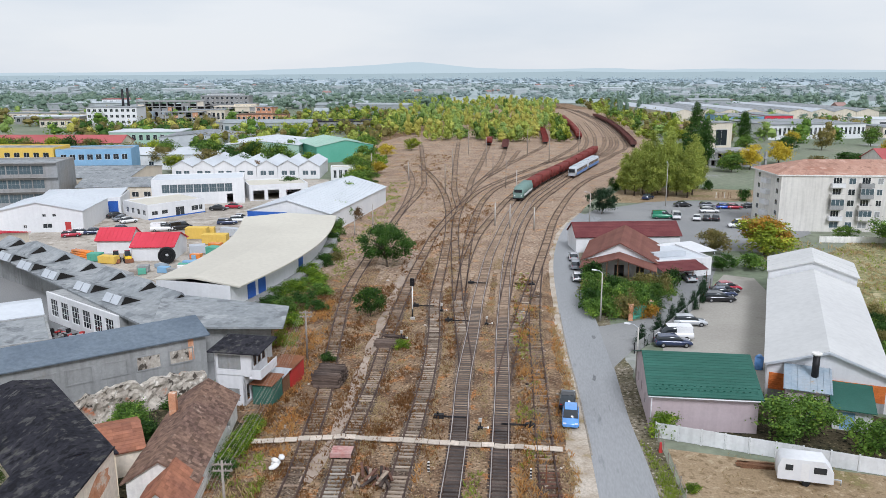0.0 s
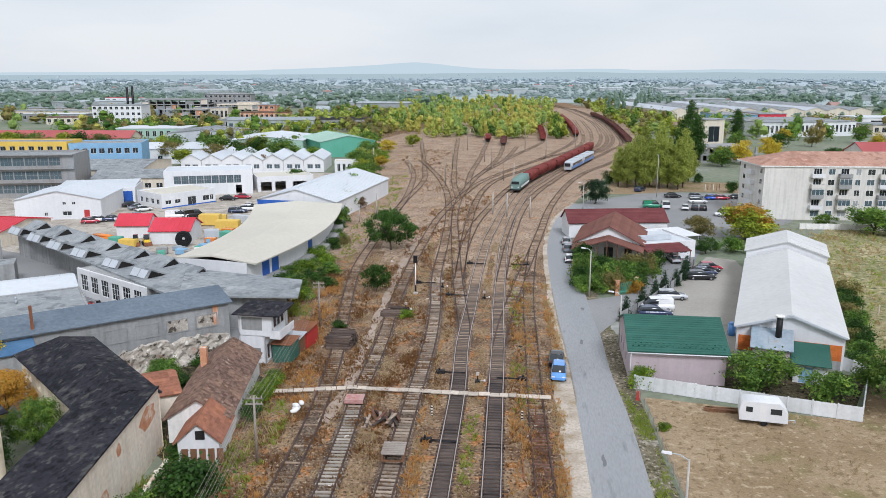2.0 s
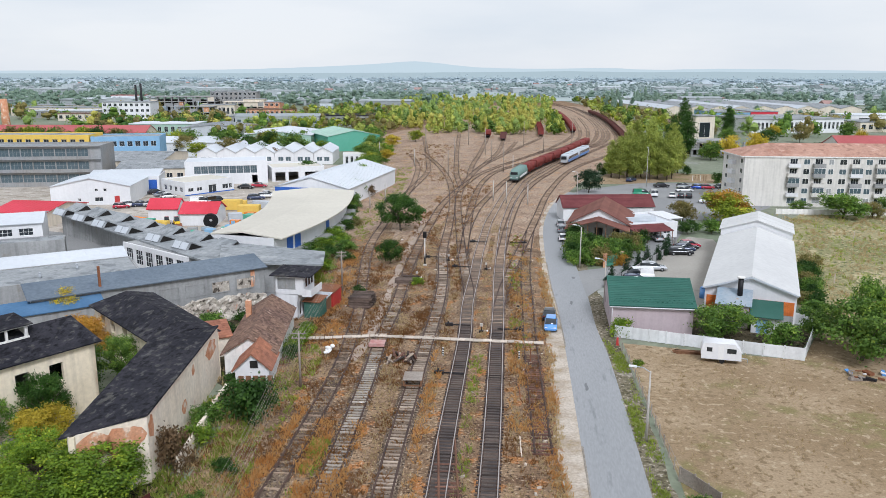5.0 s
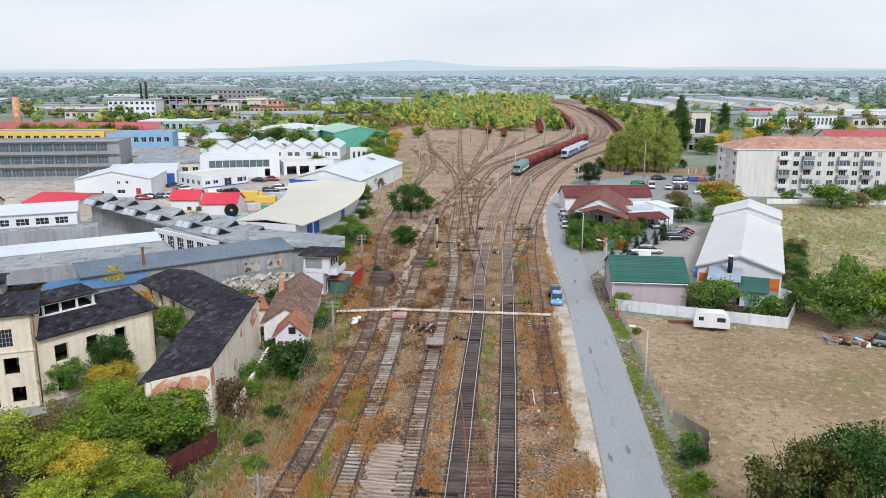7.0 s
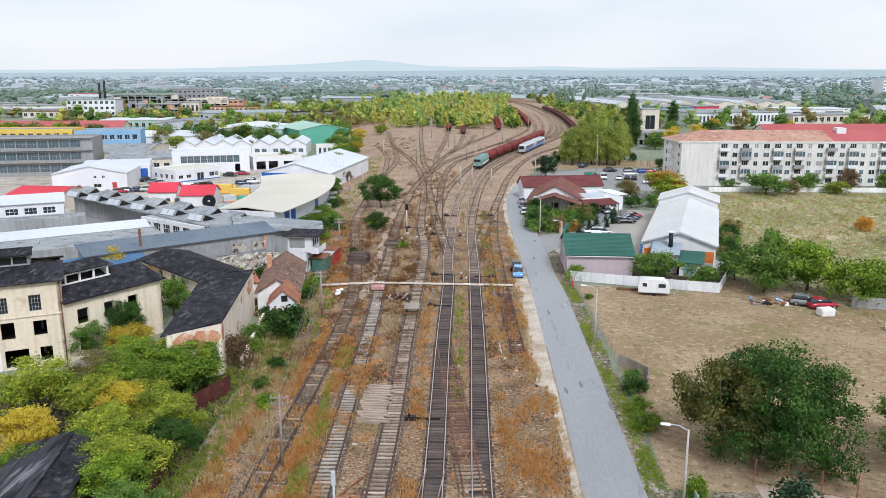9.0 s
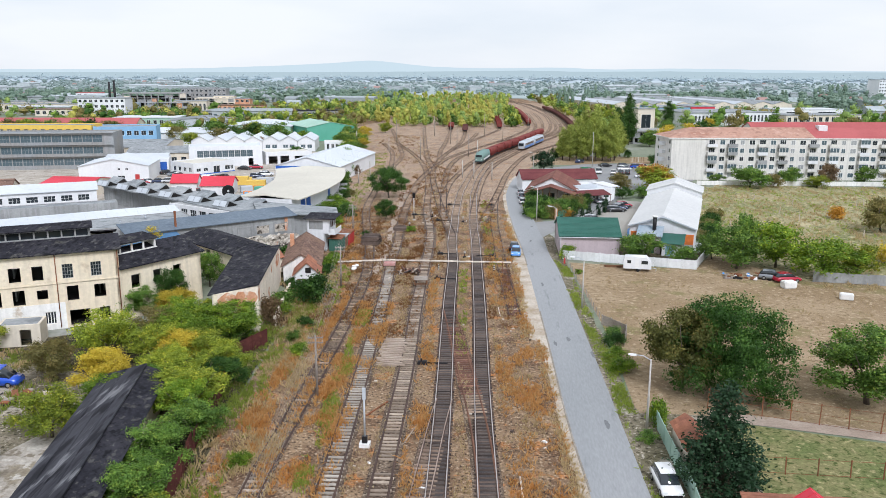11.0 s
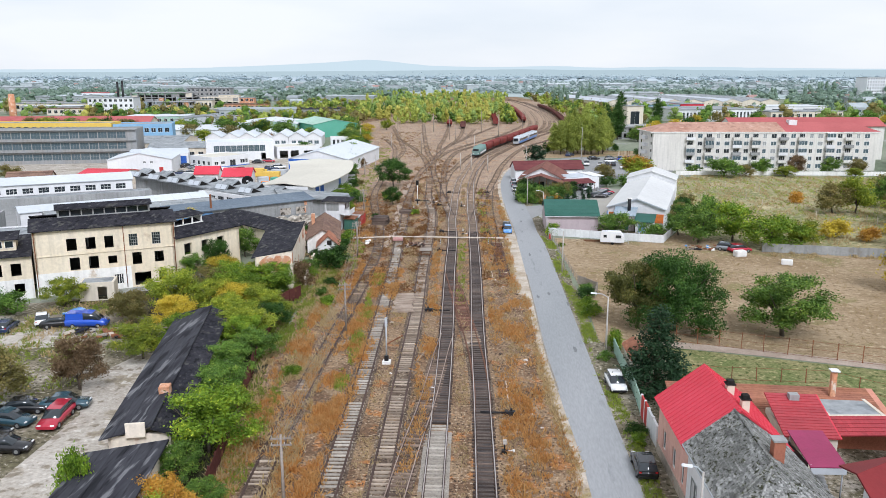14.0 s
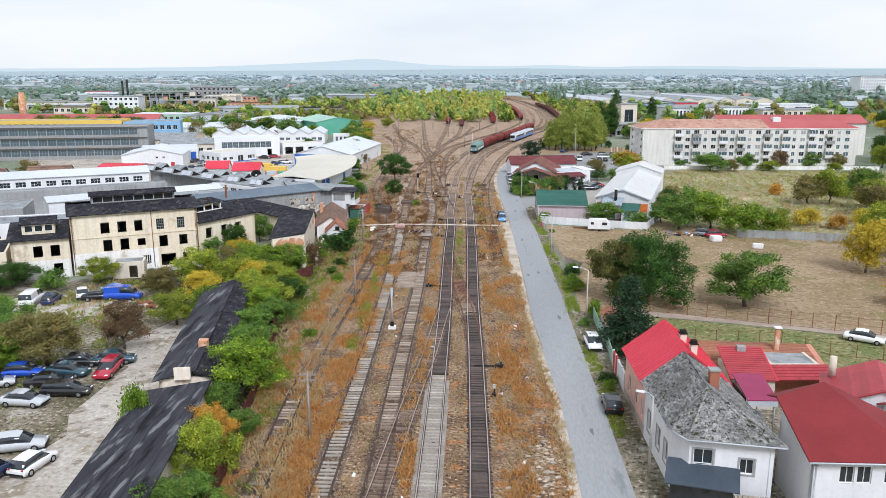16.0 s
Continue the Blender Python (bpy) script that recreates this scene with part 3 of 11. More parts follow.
def gable_house(root, L, W, H, rise, wall_mat, roof_mat, over=0.4, th=0.3, holes=None, rows=0, cols=0, ridge_x=True, roof_th=0.12, ends=0.3, seams=0):
    """Four walls with openings and a two-sided roof. holes: a dict of side to openings; sides front, back, left, right."""
    holes = holes or {}
    sides = dict(front=(L, Matrix.Identity(4)), right=(W, pose(L, 0, 0, 0, 0, 90)), back=(L, pose(L, W, 0, 0, 0, 180)), left=(W, pose(0, W, 0, 0, 0, 270)))
    for s, (ln, m) in sides.items():
        bm = B()
        inset = th if s in ("left", "right") else 0.0
        wall_panel(bm, ln - 2 * inset, H, th, [(h[0] - inset, h[1], h[2] - inset, h[3]) for h in holes.get(s, ())], m @ Matrix.Translation((inset, 0, 0)))
        if (s in ("left", "right")) == ridge_x and rise > 0:
            tri_pts = [Vector((0, 0, H)), Vector((ln, 0, H)), Vector((ln / 2, 0, H + rise))]
            f = [bm.verts.new(m @ p) for p in tri_pts]
            g = [bm.verts.new(m @ (p + Vector((0, th, 0)))) for p in tri_pts]
            bm.faces.new(f), bm.faces.new(g[::-1])
            for i in range(3):
                bm.faces.new((f[i], g[i], g[(i + 1) % 3], f[(i + 1) % 3]))
        part("wall", bm, wall_mat, root)
    k = rise / ((W if ridge_x else L) / 2)
    for s in (0, 1):
        bm = B()
        e = over
        if ridge_x:
            y0, y1 = (-e, W / 2) if s == 0 else (W + e, W / 2)
            q = [(-ends, y0, H - k * e), (L + ends, y0, H - k * e), (L + ends, y1, H + rise), (-ends, y1, H + rise)]
        else:
            x0, x1 = (-e, L / 2) if s == 0 else (L + e, L / 2)
            q = [(x0, -ends, H - k * e), (x0, W + ends, H - k * e), (x1, W + ends, H + rise), (x1, -ends, H + rise)]
        if (Vector(q[1]) - Vector(q[0])).cross(Vector(q[3]) - Vector(q[0])).z < 0:
            q = [q[1], q[0], q[3], q[2]]
        q = [(p[0], p[1], p[2] + roof_th) for p in q]
        slab(bm, q, roof_th)
        roof = part("roof", bm, roof_mat, root)
        if rows:
            bm = B()
            courses(bm, *q, rows, cols)
            tagged(part("tile_cover", bm, roof_mat, roof), kind="stuff")
        if seams:
            a, b, c, d = [Vector(p) for p in q]
            bm = B()
            n = (b - a).cross(d - a).normalized()
            for i in range(seams + 1):
                t = i / seams
                p0, p1 = a.lerp(b, t), d.lerp(c, t)
                x = (b - a).normalized() * 0.02
                hexa(bm, [p0 - x, p0 + x, p1 + x, p1 - x, p0 - x + n * 0.035, p0 + x + n * 0.035, p1 + x + n * 0.035, p1 - x + n * 0.035])
            part("seam", bm, roof_mat, roof)
    return root


def flat_house(root, L, W, H, wall_mat, roof_mat, th=0.3, holes=None, parapet=0.3, slope=0.0):
    """Four walls with openings and a flat or leaning roof behind a low parapet."""
    holes = holes or {}
    sides = dict(front=(L, Matrix.Identity(4)), right=(W, pose(L, 0, 0, 0, 0, 90)), back=(L, pose(L, W, 0, 0, 0, 180)), left=(W, pose(0, W, 0, 0, 0, 270)))
    for s, (ln, m) in sides.items():
        bm = B()
        inset = th if s in ("left", "right") else 0.0
        wall_panel(bm, ln - 2 * inset, H + parapet, th, [(h[0] - inset, h[1], h[2] - inset, h[3]) for h in holes.get(s, ())], m @ Matrix.Translation((inset, 0, 0)))
        part("wall", bm, wall_mat, root)
    bm = B()
    slab(bm, [(th, th, H), (L - th, th, H), (L - th, W - th, H + slope), (th, W - th, H + slope)], 0.2)
    part("roof", bm, roof_mat, root)
    return root


def grid_holes(x0, x1, n, z, w, h, floors=1, step=3.0):
    """Evenly spaced openings along a wall, floor by floor."""
    out = []
    for f in range(floors):
        for i in range(n):
            c = x0 + (x1 - x0) * (i + 0.5) / n
            out.append((c - w / 2, z + f * step, c + w / 2, z + f * step + h))
    return out


def glaze(root, holes, m, cols=2, rows=1, frame_mat="frame_white", glass="glass_dark", depth=0.12, back=0.1):
    for h in holes:
        window(root, m @ Matrix.Translation((h[0], back, h[1])), h[2] - h[0], h[3] - h[1], cols, rows, frame_mat, glass, depth)


SIDE = lambda s, L, W: dict(front=Matrix.Identity(4), right=pose(L, 0, 0, 0, 0, 90), back=pose(L, W, 0, 0, 0, 180), left=pose(0, W, 0, 0, 0, 270))[s]

# ---- ground ----
bm = B()
bmesh.ops.create_circle(bm, cap_ends=True, segments=64, radius=4900, matrix=Matrix.Translation((0, 0, 0)))
solo("ground", bm, "town_ground", "flat mixed grass and paved ground of the town", "ground", kind="structure")

ROAD_L = [(8.0, -130), (7.9, -60), (7.7, -27), (6.9, -12), (6.0, 4), (5.4, 28), (4.4, 60), (3.6, 78), (2.7, 92), (1.9, 111), (1.4, 136), (2.3, 156), (4.5, 174), (8.5, 192)]
ROAD_R = [(12.6, -130), (12.2, -60), (11.7, -27), (11.3, -12), (10.9, 4), (10.4, 24), (9.4, 58), (8.5, 72), (8.2, 84), (7.8, 95), (6.9, 109), (6.4, 134), (6.5, 151), (8.6, 170), (13.5, 186)]


def even(line, n):
    s = spline(line, 1.0)
    return s[np.linspace(0, len(s) - 1, n).astype(int)]


road_l, road_r = even(ROAD_L, 240), even(ROAD_R, 240)
yard_left = [(-25, -130), (-18.5, -60), (-21.5, -30), (-25, 0), (-27, 28), (-29, 45), (-31, 66), (-35, 85), (-42, 108), (-44, 135), (-47, 160), (-58, 205), (-70, 270), (-95, 360), (-110, 430)]
yard_right = [(12, -130), (9.5, -60), (8, -27), (7.5, -12), (7, 4), (6.3, 28), (5.3, 60), (4.4, 78), (3.6, 92), (2.8, 111), (2.2, 136), (3.2, 156), (5.5, 174), (10, 200), (18, 235), (30, 280), (42, 330), (52, 390), (56, 450)]
far_right = [(60, 580), (45, 760), (10, 980)]
sheet("yard_ground", [*yard_left, (-60, 620), (-50, 980), *far_right[::-1], *yard_right[::-1]], 0.012, "yard_dirt", "brown dirt and dry grass of the railway yard", "ground")
rag = random.Random(12)
south = [(-44.5 + i * 47.5 / 40, 128 + rag.uniform(-9, 9) + 10 * math.sin(i * 0.7)) for i in range(41)]
sheet("yard_gravel", [*south, (6.2, 180), (10, 200), (18, 235), (30, 280), (42, 330), (50, 390), (55, 450), (58, 580), (43, 760), (-48, 760), (-58, 580), (-88, 345), (-69, 270), (-57, 205), (-47, 162)], 0.018, "yard_gravel", "pale tan gravel and dry grass of the far yard", "ground")
solo("road", strip(road_l, road_r, 0.045, "road"), "asphalt", "worn light grey asphalt road beside the tracks", "road", kind="structure")
vl = road_l - np.array([[1, 0]]) * np.array([[0.75 + 0.22 * noise.noise(Vector((0, i * 0.9, 3))) + 0.45 * noise.noise(Vector((0, i * 0.23, 7))) + (1.3 if 26 < p[1] < 74 else 0.0)] for i, p in enumerate(road_l)])
solo("dirt_verge", strip(vl, road_l + np.array([[0.05, 0]]), 0.03, "dirt_verge"), "verge_sand", "pale sandy verge along the road", "verge", kind="structure")
vr = road_r + np.array([[1, 0]]) * np.array([[1.9 + 0.5 * noise.noise(Vector((0, i * 0.4, 2)))] for i, p in enumerate(road_r)])
solo("gravel_verge", strip(road_r - np.array([[0.05, 0]]), vr, 0.032, "gravel_verge"), "junk_dirt", "gravel verge on the houses' side of the road", "verge", kind="structure")
for a, b in ((21, 51), (91, 126), (144, 177)):
    me = ribbon(road_l[a:b], 0.0, 0.16, 0.0, 0.075, "kerb")
    solo("kerb", me, "gravel_pale", "low worn concrete kerb at the road edge", "kerb", kind="structure")
rnd = random.Random(5)
for i in range(12):
    k = rnd.randrange(12, 210)
    t = rnd.random()
    p = road_l[k] * t + road_r[k] * (1 - t)
    bm = B()
    n = rnd.randrange(7, 11)
    f = bm.faces.new([bm.verts.new((p[0] + math.cos(2 * math.pi * j / n) * rnd.uniform(0.1, 0.32), p[1] + math.sin(2 * math.pi * j / n) * rnd.uniform(0.25, 1.3), 0.051)) for j in range(n)])
    solo("road_patch", bm, "tar_patch", "dark tar repair patch on the asphalt", "road patch", group="road patches", kind="structure")
sheet("side_lane", [(7.2, 101.5), (8.0, 86), (10.6, 92), (15.0, 99), (22, 113), (27, 127), (31, 140), (30, 152), (25.5, 150), (23, 131), (13.5, 105.5)], 0.05, "asphalt_lot", "grey side lane between hedge and car park", "lane")
sheet("car_park", [(13.5, 84.5), (23.8, 81), (35, 117), (35, 131), (30.5, 133), (15.5, 98.5)], 0.04, "car_park_slab", "pale concrete car park beside the hall", "car park")
sheet("parking_lot", [(4.5, 176), (12, 174), (27, 152), (42, 152), (57, 172), (60, 212), (40, 214), (30, 214), (22, 205), (12, 196)], 0.04, "asphalt_lot", "grey asphalt parking lot by the apartments", "parking lot")
sheet("verge_park", [(14, 208), (24, 209), (40, 216), (62, 214), (62, 236), (24, 240)], 0.045, "field_soil", "bare earth strip with trees behind the parking lot", "verge")
sheet("field", [(11.4, 66.2), (11.8, 54), (12.4, 43), (12.8, 33), (12.9, 24), (12.7, 6.4), (21, 6.5), (47, -1), (110, -12), (110, 50), (62, 54), (47, 57), (36.6, 74), (31.5, 62.9)], 0.02, "field_soil", "bare tan field with dry stubble", "field")
sheet("meadow", [(36.6, 74), (47, 57), (62, 54), (130, 48), (170, 150), (124, 162), (62, 164), (46, 140), (40, 112)], 0.024, "meadow", "rough autumn meadow with dry grass", "meadow")
sheet("garden_path", [(19.5, 5.6), (31, 3.0), (48, -1.9), (90, -12), (90, -9.6), (48, 0.2), (31, 5.1), (19.5, 7.8)], 0.05, "footpath", "pale unpaved path behind a wire fence", "path")
sheet("lawn", [(19.5, 5.6), (48, -1.9), (90, -12), (90, -26), (48, -13), (20, -12)], 0.03, "lawn", "mown green lawn strip behind the houses", "lawn")
sheet("yard_of_houses", [(12.6, -3), (12.7, 6.6), (19.5, 6.6), (20, -12), (60, -16), (60, -110), (12.3, -110)], 0.026, "junk_dirt", "bare ground of the house yards", "ground")
sheet("industrial_yard", [(-50, 106), (-46, 160), (-66, 205), (-70, 245), (-150, 250), (-190, 200), (-135, 130), (-90, 118)], 0.02, "concrete_yard", "wide pale concrete yard among the sheds", "yard")
sheet("works_ground", [(-37, 78), (-40, 62), (-52, 52), (-85, 30), (-135, 20), (-200, 80), (-190, 175), (-135, 132), (-90, 119), (-50, 107), (-38, 96)], 0.018, "asphalt_lot", "grey paved ground between the works", "ground")
sheet("scrap_yard", [(-31, -130), (-26, -35), (-34, 20), (-42, 30), (-62, 18), (-90, 10), (-120, -30), (-110, -130)], 0.016, "junk_dirt", "littered earth of the scrap yard", "ground")
sheet("pale_lane", [(-26.0, -64), (-30.0, -38), (-31.5, -28), (-36.5, 1), (-40, -1), (-42.5, -9), (-38.5, -17), (-38.5, -29), (-36.5, -33), (-38, -40), (-33, -64)], 0.03, "pale_lane", "cracked pale concrete lane beside the black shed", "lane")
sheet("scrap_lane", [(-46, 6), (-52, 12), (-66, 8), (-80, 0), (-84, -8), (-60, -2), (-50, 1)], 0.03, "pale_lane", "dusty grey track between scrap cars", "lane")
# dark sheet that holds the bushes' shade in its colour
sheet("scrub_ground", [(-21.0, -40), (-22, -25), (-25.5, 5), (-27.5, 28), (-31, 29), (-42, 31), (-60, 18), (-44, 12), (-36, 6), (-26.5, -28)], 0.022, "scrub_floor", "overgrown ground under bushes, their shade put into its dark colour", "ground")

# garden and back yard sheets, darkened to include painted shade
sheet("house_garden", [(10.8, 68.8), (31.4, 64.6), (36.4, 74.6), (24, 80.4), (12.6, 84)], 0.0155, "scrub_floor", "garden of the lilac house, shade put into its dark colour", "ground")
sheet("back_yard", [(-36.5, 72), (-48, 61.5), (-34, 48.5), (-28, 44), (-29.5, 66)], 0.026, "scrub_floor", "overgrown back yard of the old house, shade put into its dark colour", "ground")

# footpath trodden along the sidings
fp = spline([(-20.2, 56), (-20.0, 65), (-20.9, 77), (-22.6, 100), (-24.2, 124), (-25, 143)], 1.5)
w = np.array([[0.55 + 0.2 * math.sin(i * 0.9)] for i in range(len(fp))])
nn = normals(fp)
solo("footpath", strip(fp - nn * w, fp + nn * w, 0.05, "footpath"), "footpath", "trodden pale footpath along the siding", "path", kind="structure")

# ---- railway tracks ----
TRACKS = dict(
    main_right=[(0.9, -130), (0.5, -60), (0.2, -41), (-0.8, -14), (-1.8, 8), (-2.9, 39), (-4.0, 64), (-4.7, 80), (-5.7, 98), (-6.9, 135), (-6.9, 148.3), (-6.5, 170), (-5.2, 193), (-3.6, 213.6), (1.0, 238), (5.0, 257), (17.9, 313), (29, 351), (36, 420), (36, 560), (22, 745), (-10, 960)],
    main_left=[(-1.6, -130), (-3.3, -60), (-3.9, -41), (-4.8, -14), (-5.6, 8), (-7.0, 38), (-8.0, 64), (-9.1, 80), (-9.6, 97), (-10.2, 113), (-10.6, 140.5), (-10.2, 154.2), (-9.6, 171.4), (-8.5, 192.7), (-6.6, 213.2), (-3.2, 233), (0.6, 250), (8, 280), (18.7, 328), (26, 369), (31, 440), (31, 560), (17, 745), (-15, 960)],
    branch_left=[(-9.0, 79), (-9.6, 87), (-11.1, 97), (-13.4, 113), (-16.7, 139), (-20.6, 173), (-22.1, 206), (-20.6, 248), (-15, 290), (-12, 351)],
    branch_right=[(-4.6, 79), (-4.3, 91), (-3.2, 109), (-1.2, 136), (0, 153), (2.4, 186), (8.1, 229), (14.9, 258), (24, 284), (36, 330), (41, 400), (41, 560), (27, 745)],
    fan_middle=[(-6.1, 108), (-6.1, 122.6), (-6.1, 135.2), (-5.9, 148.4), (-5.1, 172), (-3.3, 194), (-0.5, 214), (3.3, 233), (7.4, 253), (17.6, 295), (28, 334), (38, 390), (38.5, 560), (24.5, 745)],
    fan_inner=[(-12.9, 111), (-14.2, 129.2), (-15.4, 147.2), (-16.4, 167.2), (-17.0, 185.1), (-16.8, 209.8), (-14.0, 234.5), (-4.4, 266), (7.6, 303), (20, 350), (26, 440), (26, 560)],
    fan_outer=[(-13.3, 116), (-14.3, 132), (-14.6, 148.3), (-14.3, 163.1), (-12.9, 181.7), (-10.3, 210.7), (-5.5, 239.4), (4.6, 276.9), (16.2, 313.7), (28, 360), (33.5, 430), (33.5, 560)],
    crossover_near=[(-7.0, 38), (-6.4, 34), (-4.6, 21), (-2.2, 4), (-1.1, -7), (-0.8, -14)],
    crossover_left=[(-5.5, 8), (-5.8, 2), (-6.2, -12), (-6.8, -22), (-7.6, -41), (-8.4, -60), (-11, -130)],
    siding_third=[(-7.0, -130), (-7.6, -60), (-8.0, -41), (-9.1, -14), (-10.2, 17), (-11.4, 38), (-12.3, 58), (-13.2, 79), (-14.6, 95), (-16.9, 113), (-18.9, 139), (-22, 172), (-27.5, 210), (-35.4, 246), (-47, 288)],
    siding_fourth=[(-11.0, -130), (-11.7, -60), (-12.0, -41), (-13.1, -14), (-14.3, 8), (-15.9, 34), (-17.3, 53), (-18.3, 63), (-19.2, 79), (-21, 99), (-22.4, 122), (-23.1, 140), (-23.7, 167), (-21.7, 202), (-17.3, 236), (-2.1, 293), (14, 343), (21, 420), (21, 560)],
    siding_fifth=[(-15, -130), (-16.8, -50), (-18.2, -27), (-19, -9), (-19.3, 10), (-19.7, 30), (-20.3, 44), (-21.1, 55), (-22.3, 65), (-24, 76), (-26.8, 90), (-31, 114), (-33, 137), (-35.8, 185), (-38, 209), (-42.8, 245), (-52, 285)],
    siding_sixth=[(-34.5, 160), (-35.8, 188), (-36.8, 226), (-41, 258), (-60, 372)],
    siding_right=[(1.8, 36), (0.9, 50), (0.1, 64), (-0.6, 81), (-1.4, 100), (-1.5, 118), (-1.2, 137)],
    yard_first=[(-22.4, 196), (-27, 226), (-31, 262), (-36, 310), (-44, 392)],
    yard_second=[(-21.9, 214), (-24, 250), (-25, 300), (-28, 392)],
    yard_third=[(-20.4, 250), (-18, 290), (-18, 330), (-20, 392)],
    yard_fourth=[(-15, 290), (-8, 330), (-3, 360), (-0.6, 385), (-2.4, 460), (-4.4, 545)],
    yard_fifth=[(-2.1, 293), (6, 330), (13, 370), (16.6, 411), (15, 500), (10, 615)],
)
DONE = []
LOOK = dict(main_right=("rail_worn", "sleeper_dark"), main_left=("rail_worn", "sleeper_dark"), crossover_near=("rail_brown", "sleeper_rust"), crossover_left=("rail_tan", "sleeper_brown"),
            siding_third=("rail_rust", "sleeper_wood"), siding_fourth=("rail_rust", "sleeper_concrete"), siding_right=("rail_rust", "sleeper_rust"))
LABEL = dict(main_right="main railway track with shiny rails on oily dark sleepers", main_left="main railway track with shiny rails, part on concrete sleepers",
             crossover_near="rusty crossover track between the two main tracks", crossover_left="rusty crossover track to the third siding", siding_third="rusty siding with weathered sleepers",
             siding_fourth="rusty siding on pale concrete sleepers", siding_fifth="overgrown rusty siding half buried in weeds", siding_right="overgrown rusty siding beside the road")
SLEEPER = {}
for key, wd in (("sleeper_dark", 2.02), ("sleeper_wood", 1.82), ("sleeper_concrete", 1.78), ("sleeper_rust", 2.1), ("sleeper_brown", 2.1)):
    bm = B()
    hexa(bm, [(-wd / 2, -0.14, -0.03), (wd / 2, -0.14, -0.03), (wd / 2, 0.14, -0.03), (-wd / 2, 0.14, -0.03), (-wd / 2, -0.11, 0.12), (wd / 2, -0.11, 0.12), (wd / 2, 0.11, 0.12), (-wd / 2, 0.11, 0.12)])
    me = bpy.data.meshes.new("sleeper")
    bm.to_mesh(me), bm.free()
    me.materials.append(MATS[key])
    SLEEPER[key] = me
LINES = {}


def rail_bar(line, off):
    """A rail along a plan line: broad foot, sloping web and narrow head."""
    n = normals(line)
    k = len(line)
    prof = [(-0.105, 0.08), (-0.105, 0.125), (-0.042, 0.165), (-0.042, 0.245), (0.042, 0.245), (0.042, 0.165), (0.105, 0.125), (0.105, 0.08)]
    v = [(*(p + q * (off + o)), z) for o, z in prof for p, q in zip(line, n)]
    f = [(r * k + i, (r + 1) * k + i, (r + 1) * k + i + 1, r * k + i + 1) for r in range(len(prof) - 1) for i in range(k - 1)]
    f += [tuple(r * k for r in range(len(prof)))[::-1], tuple(r * k + k - 1 for r in range(len(prof)))]
    return raw("rail", v, f)


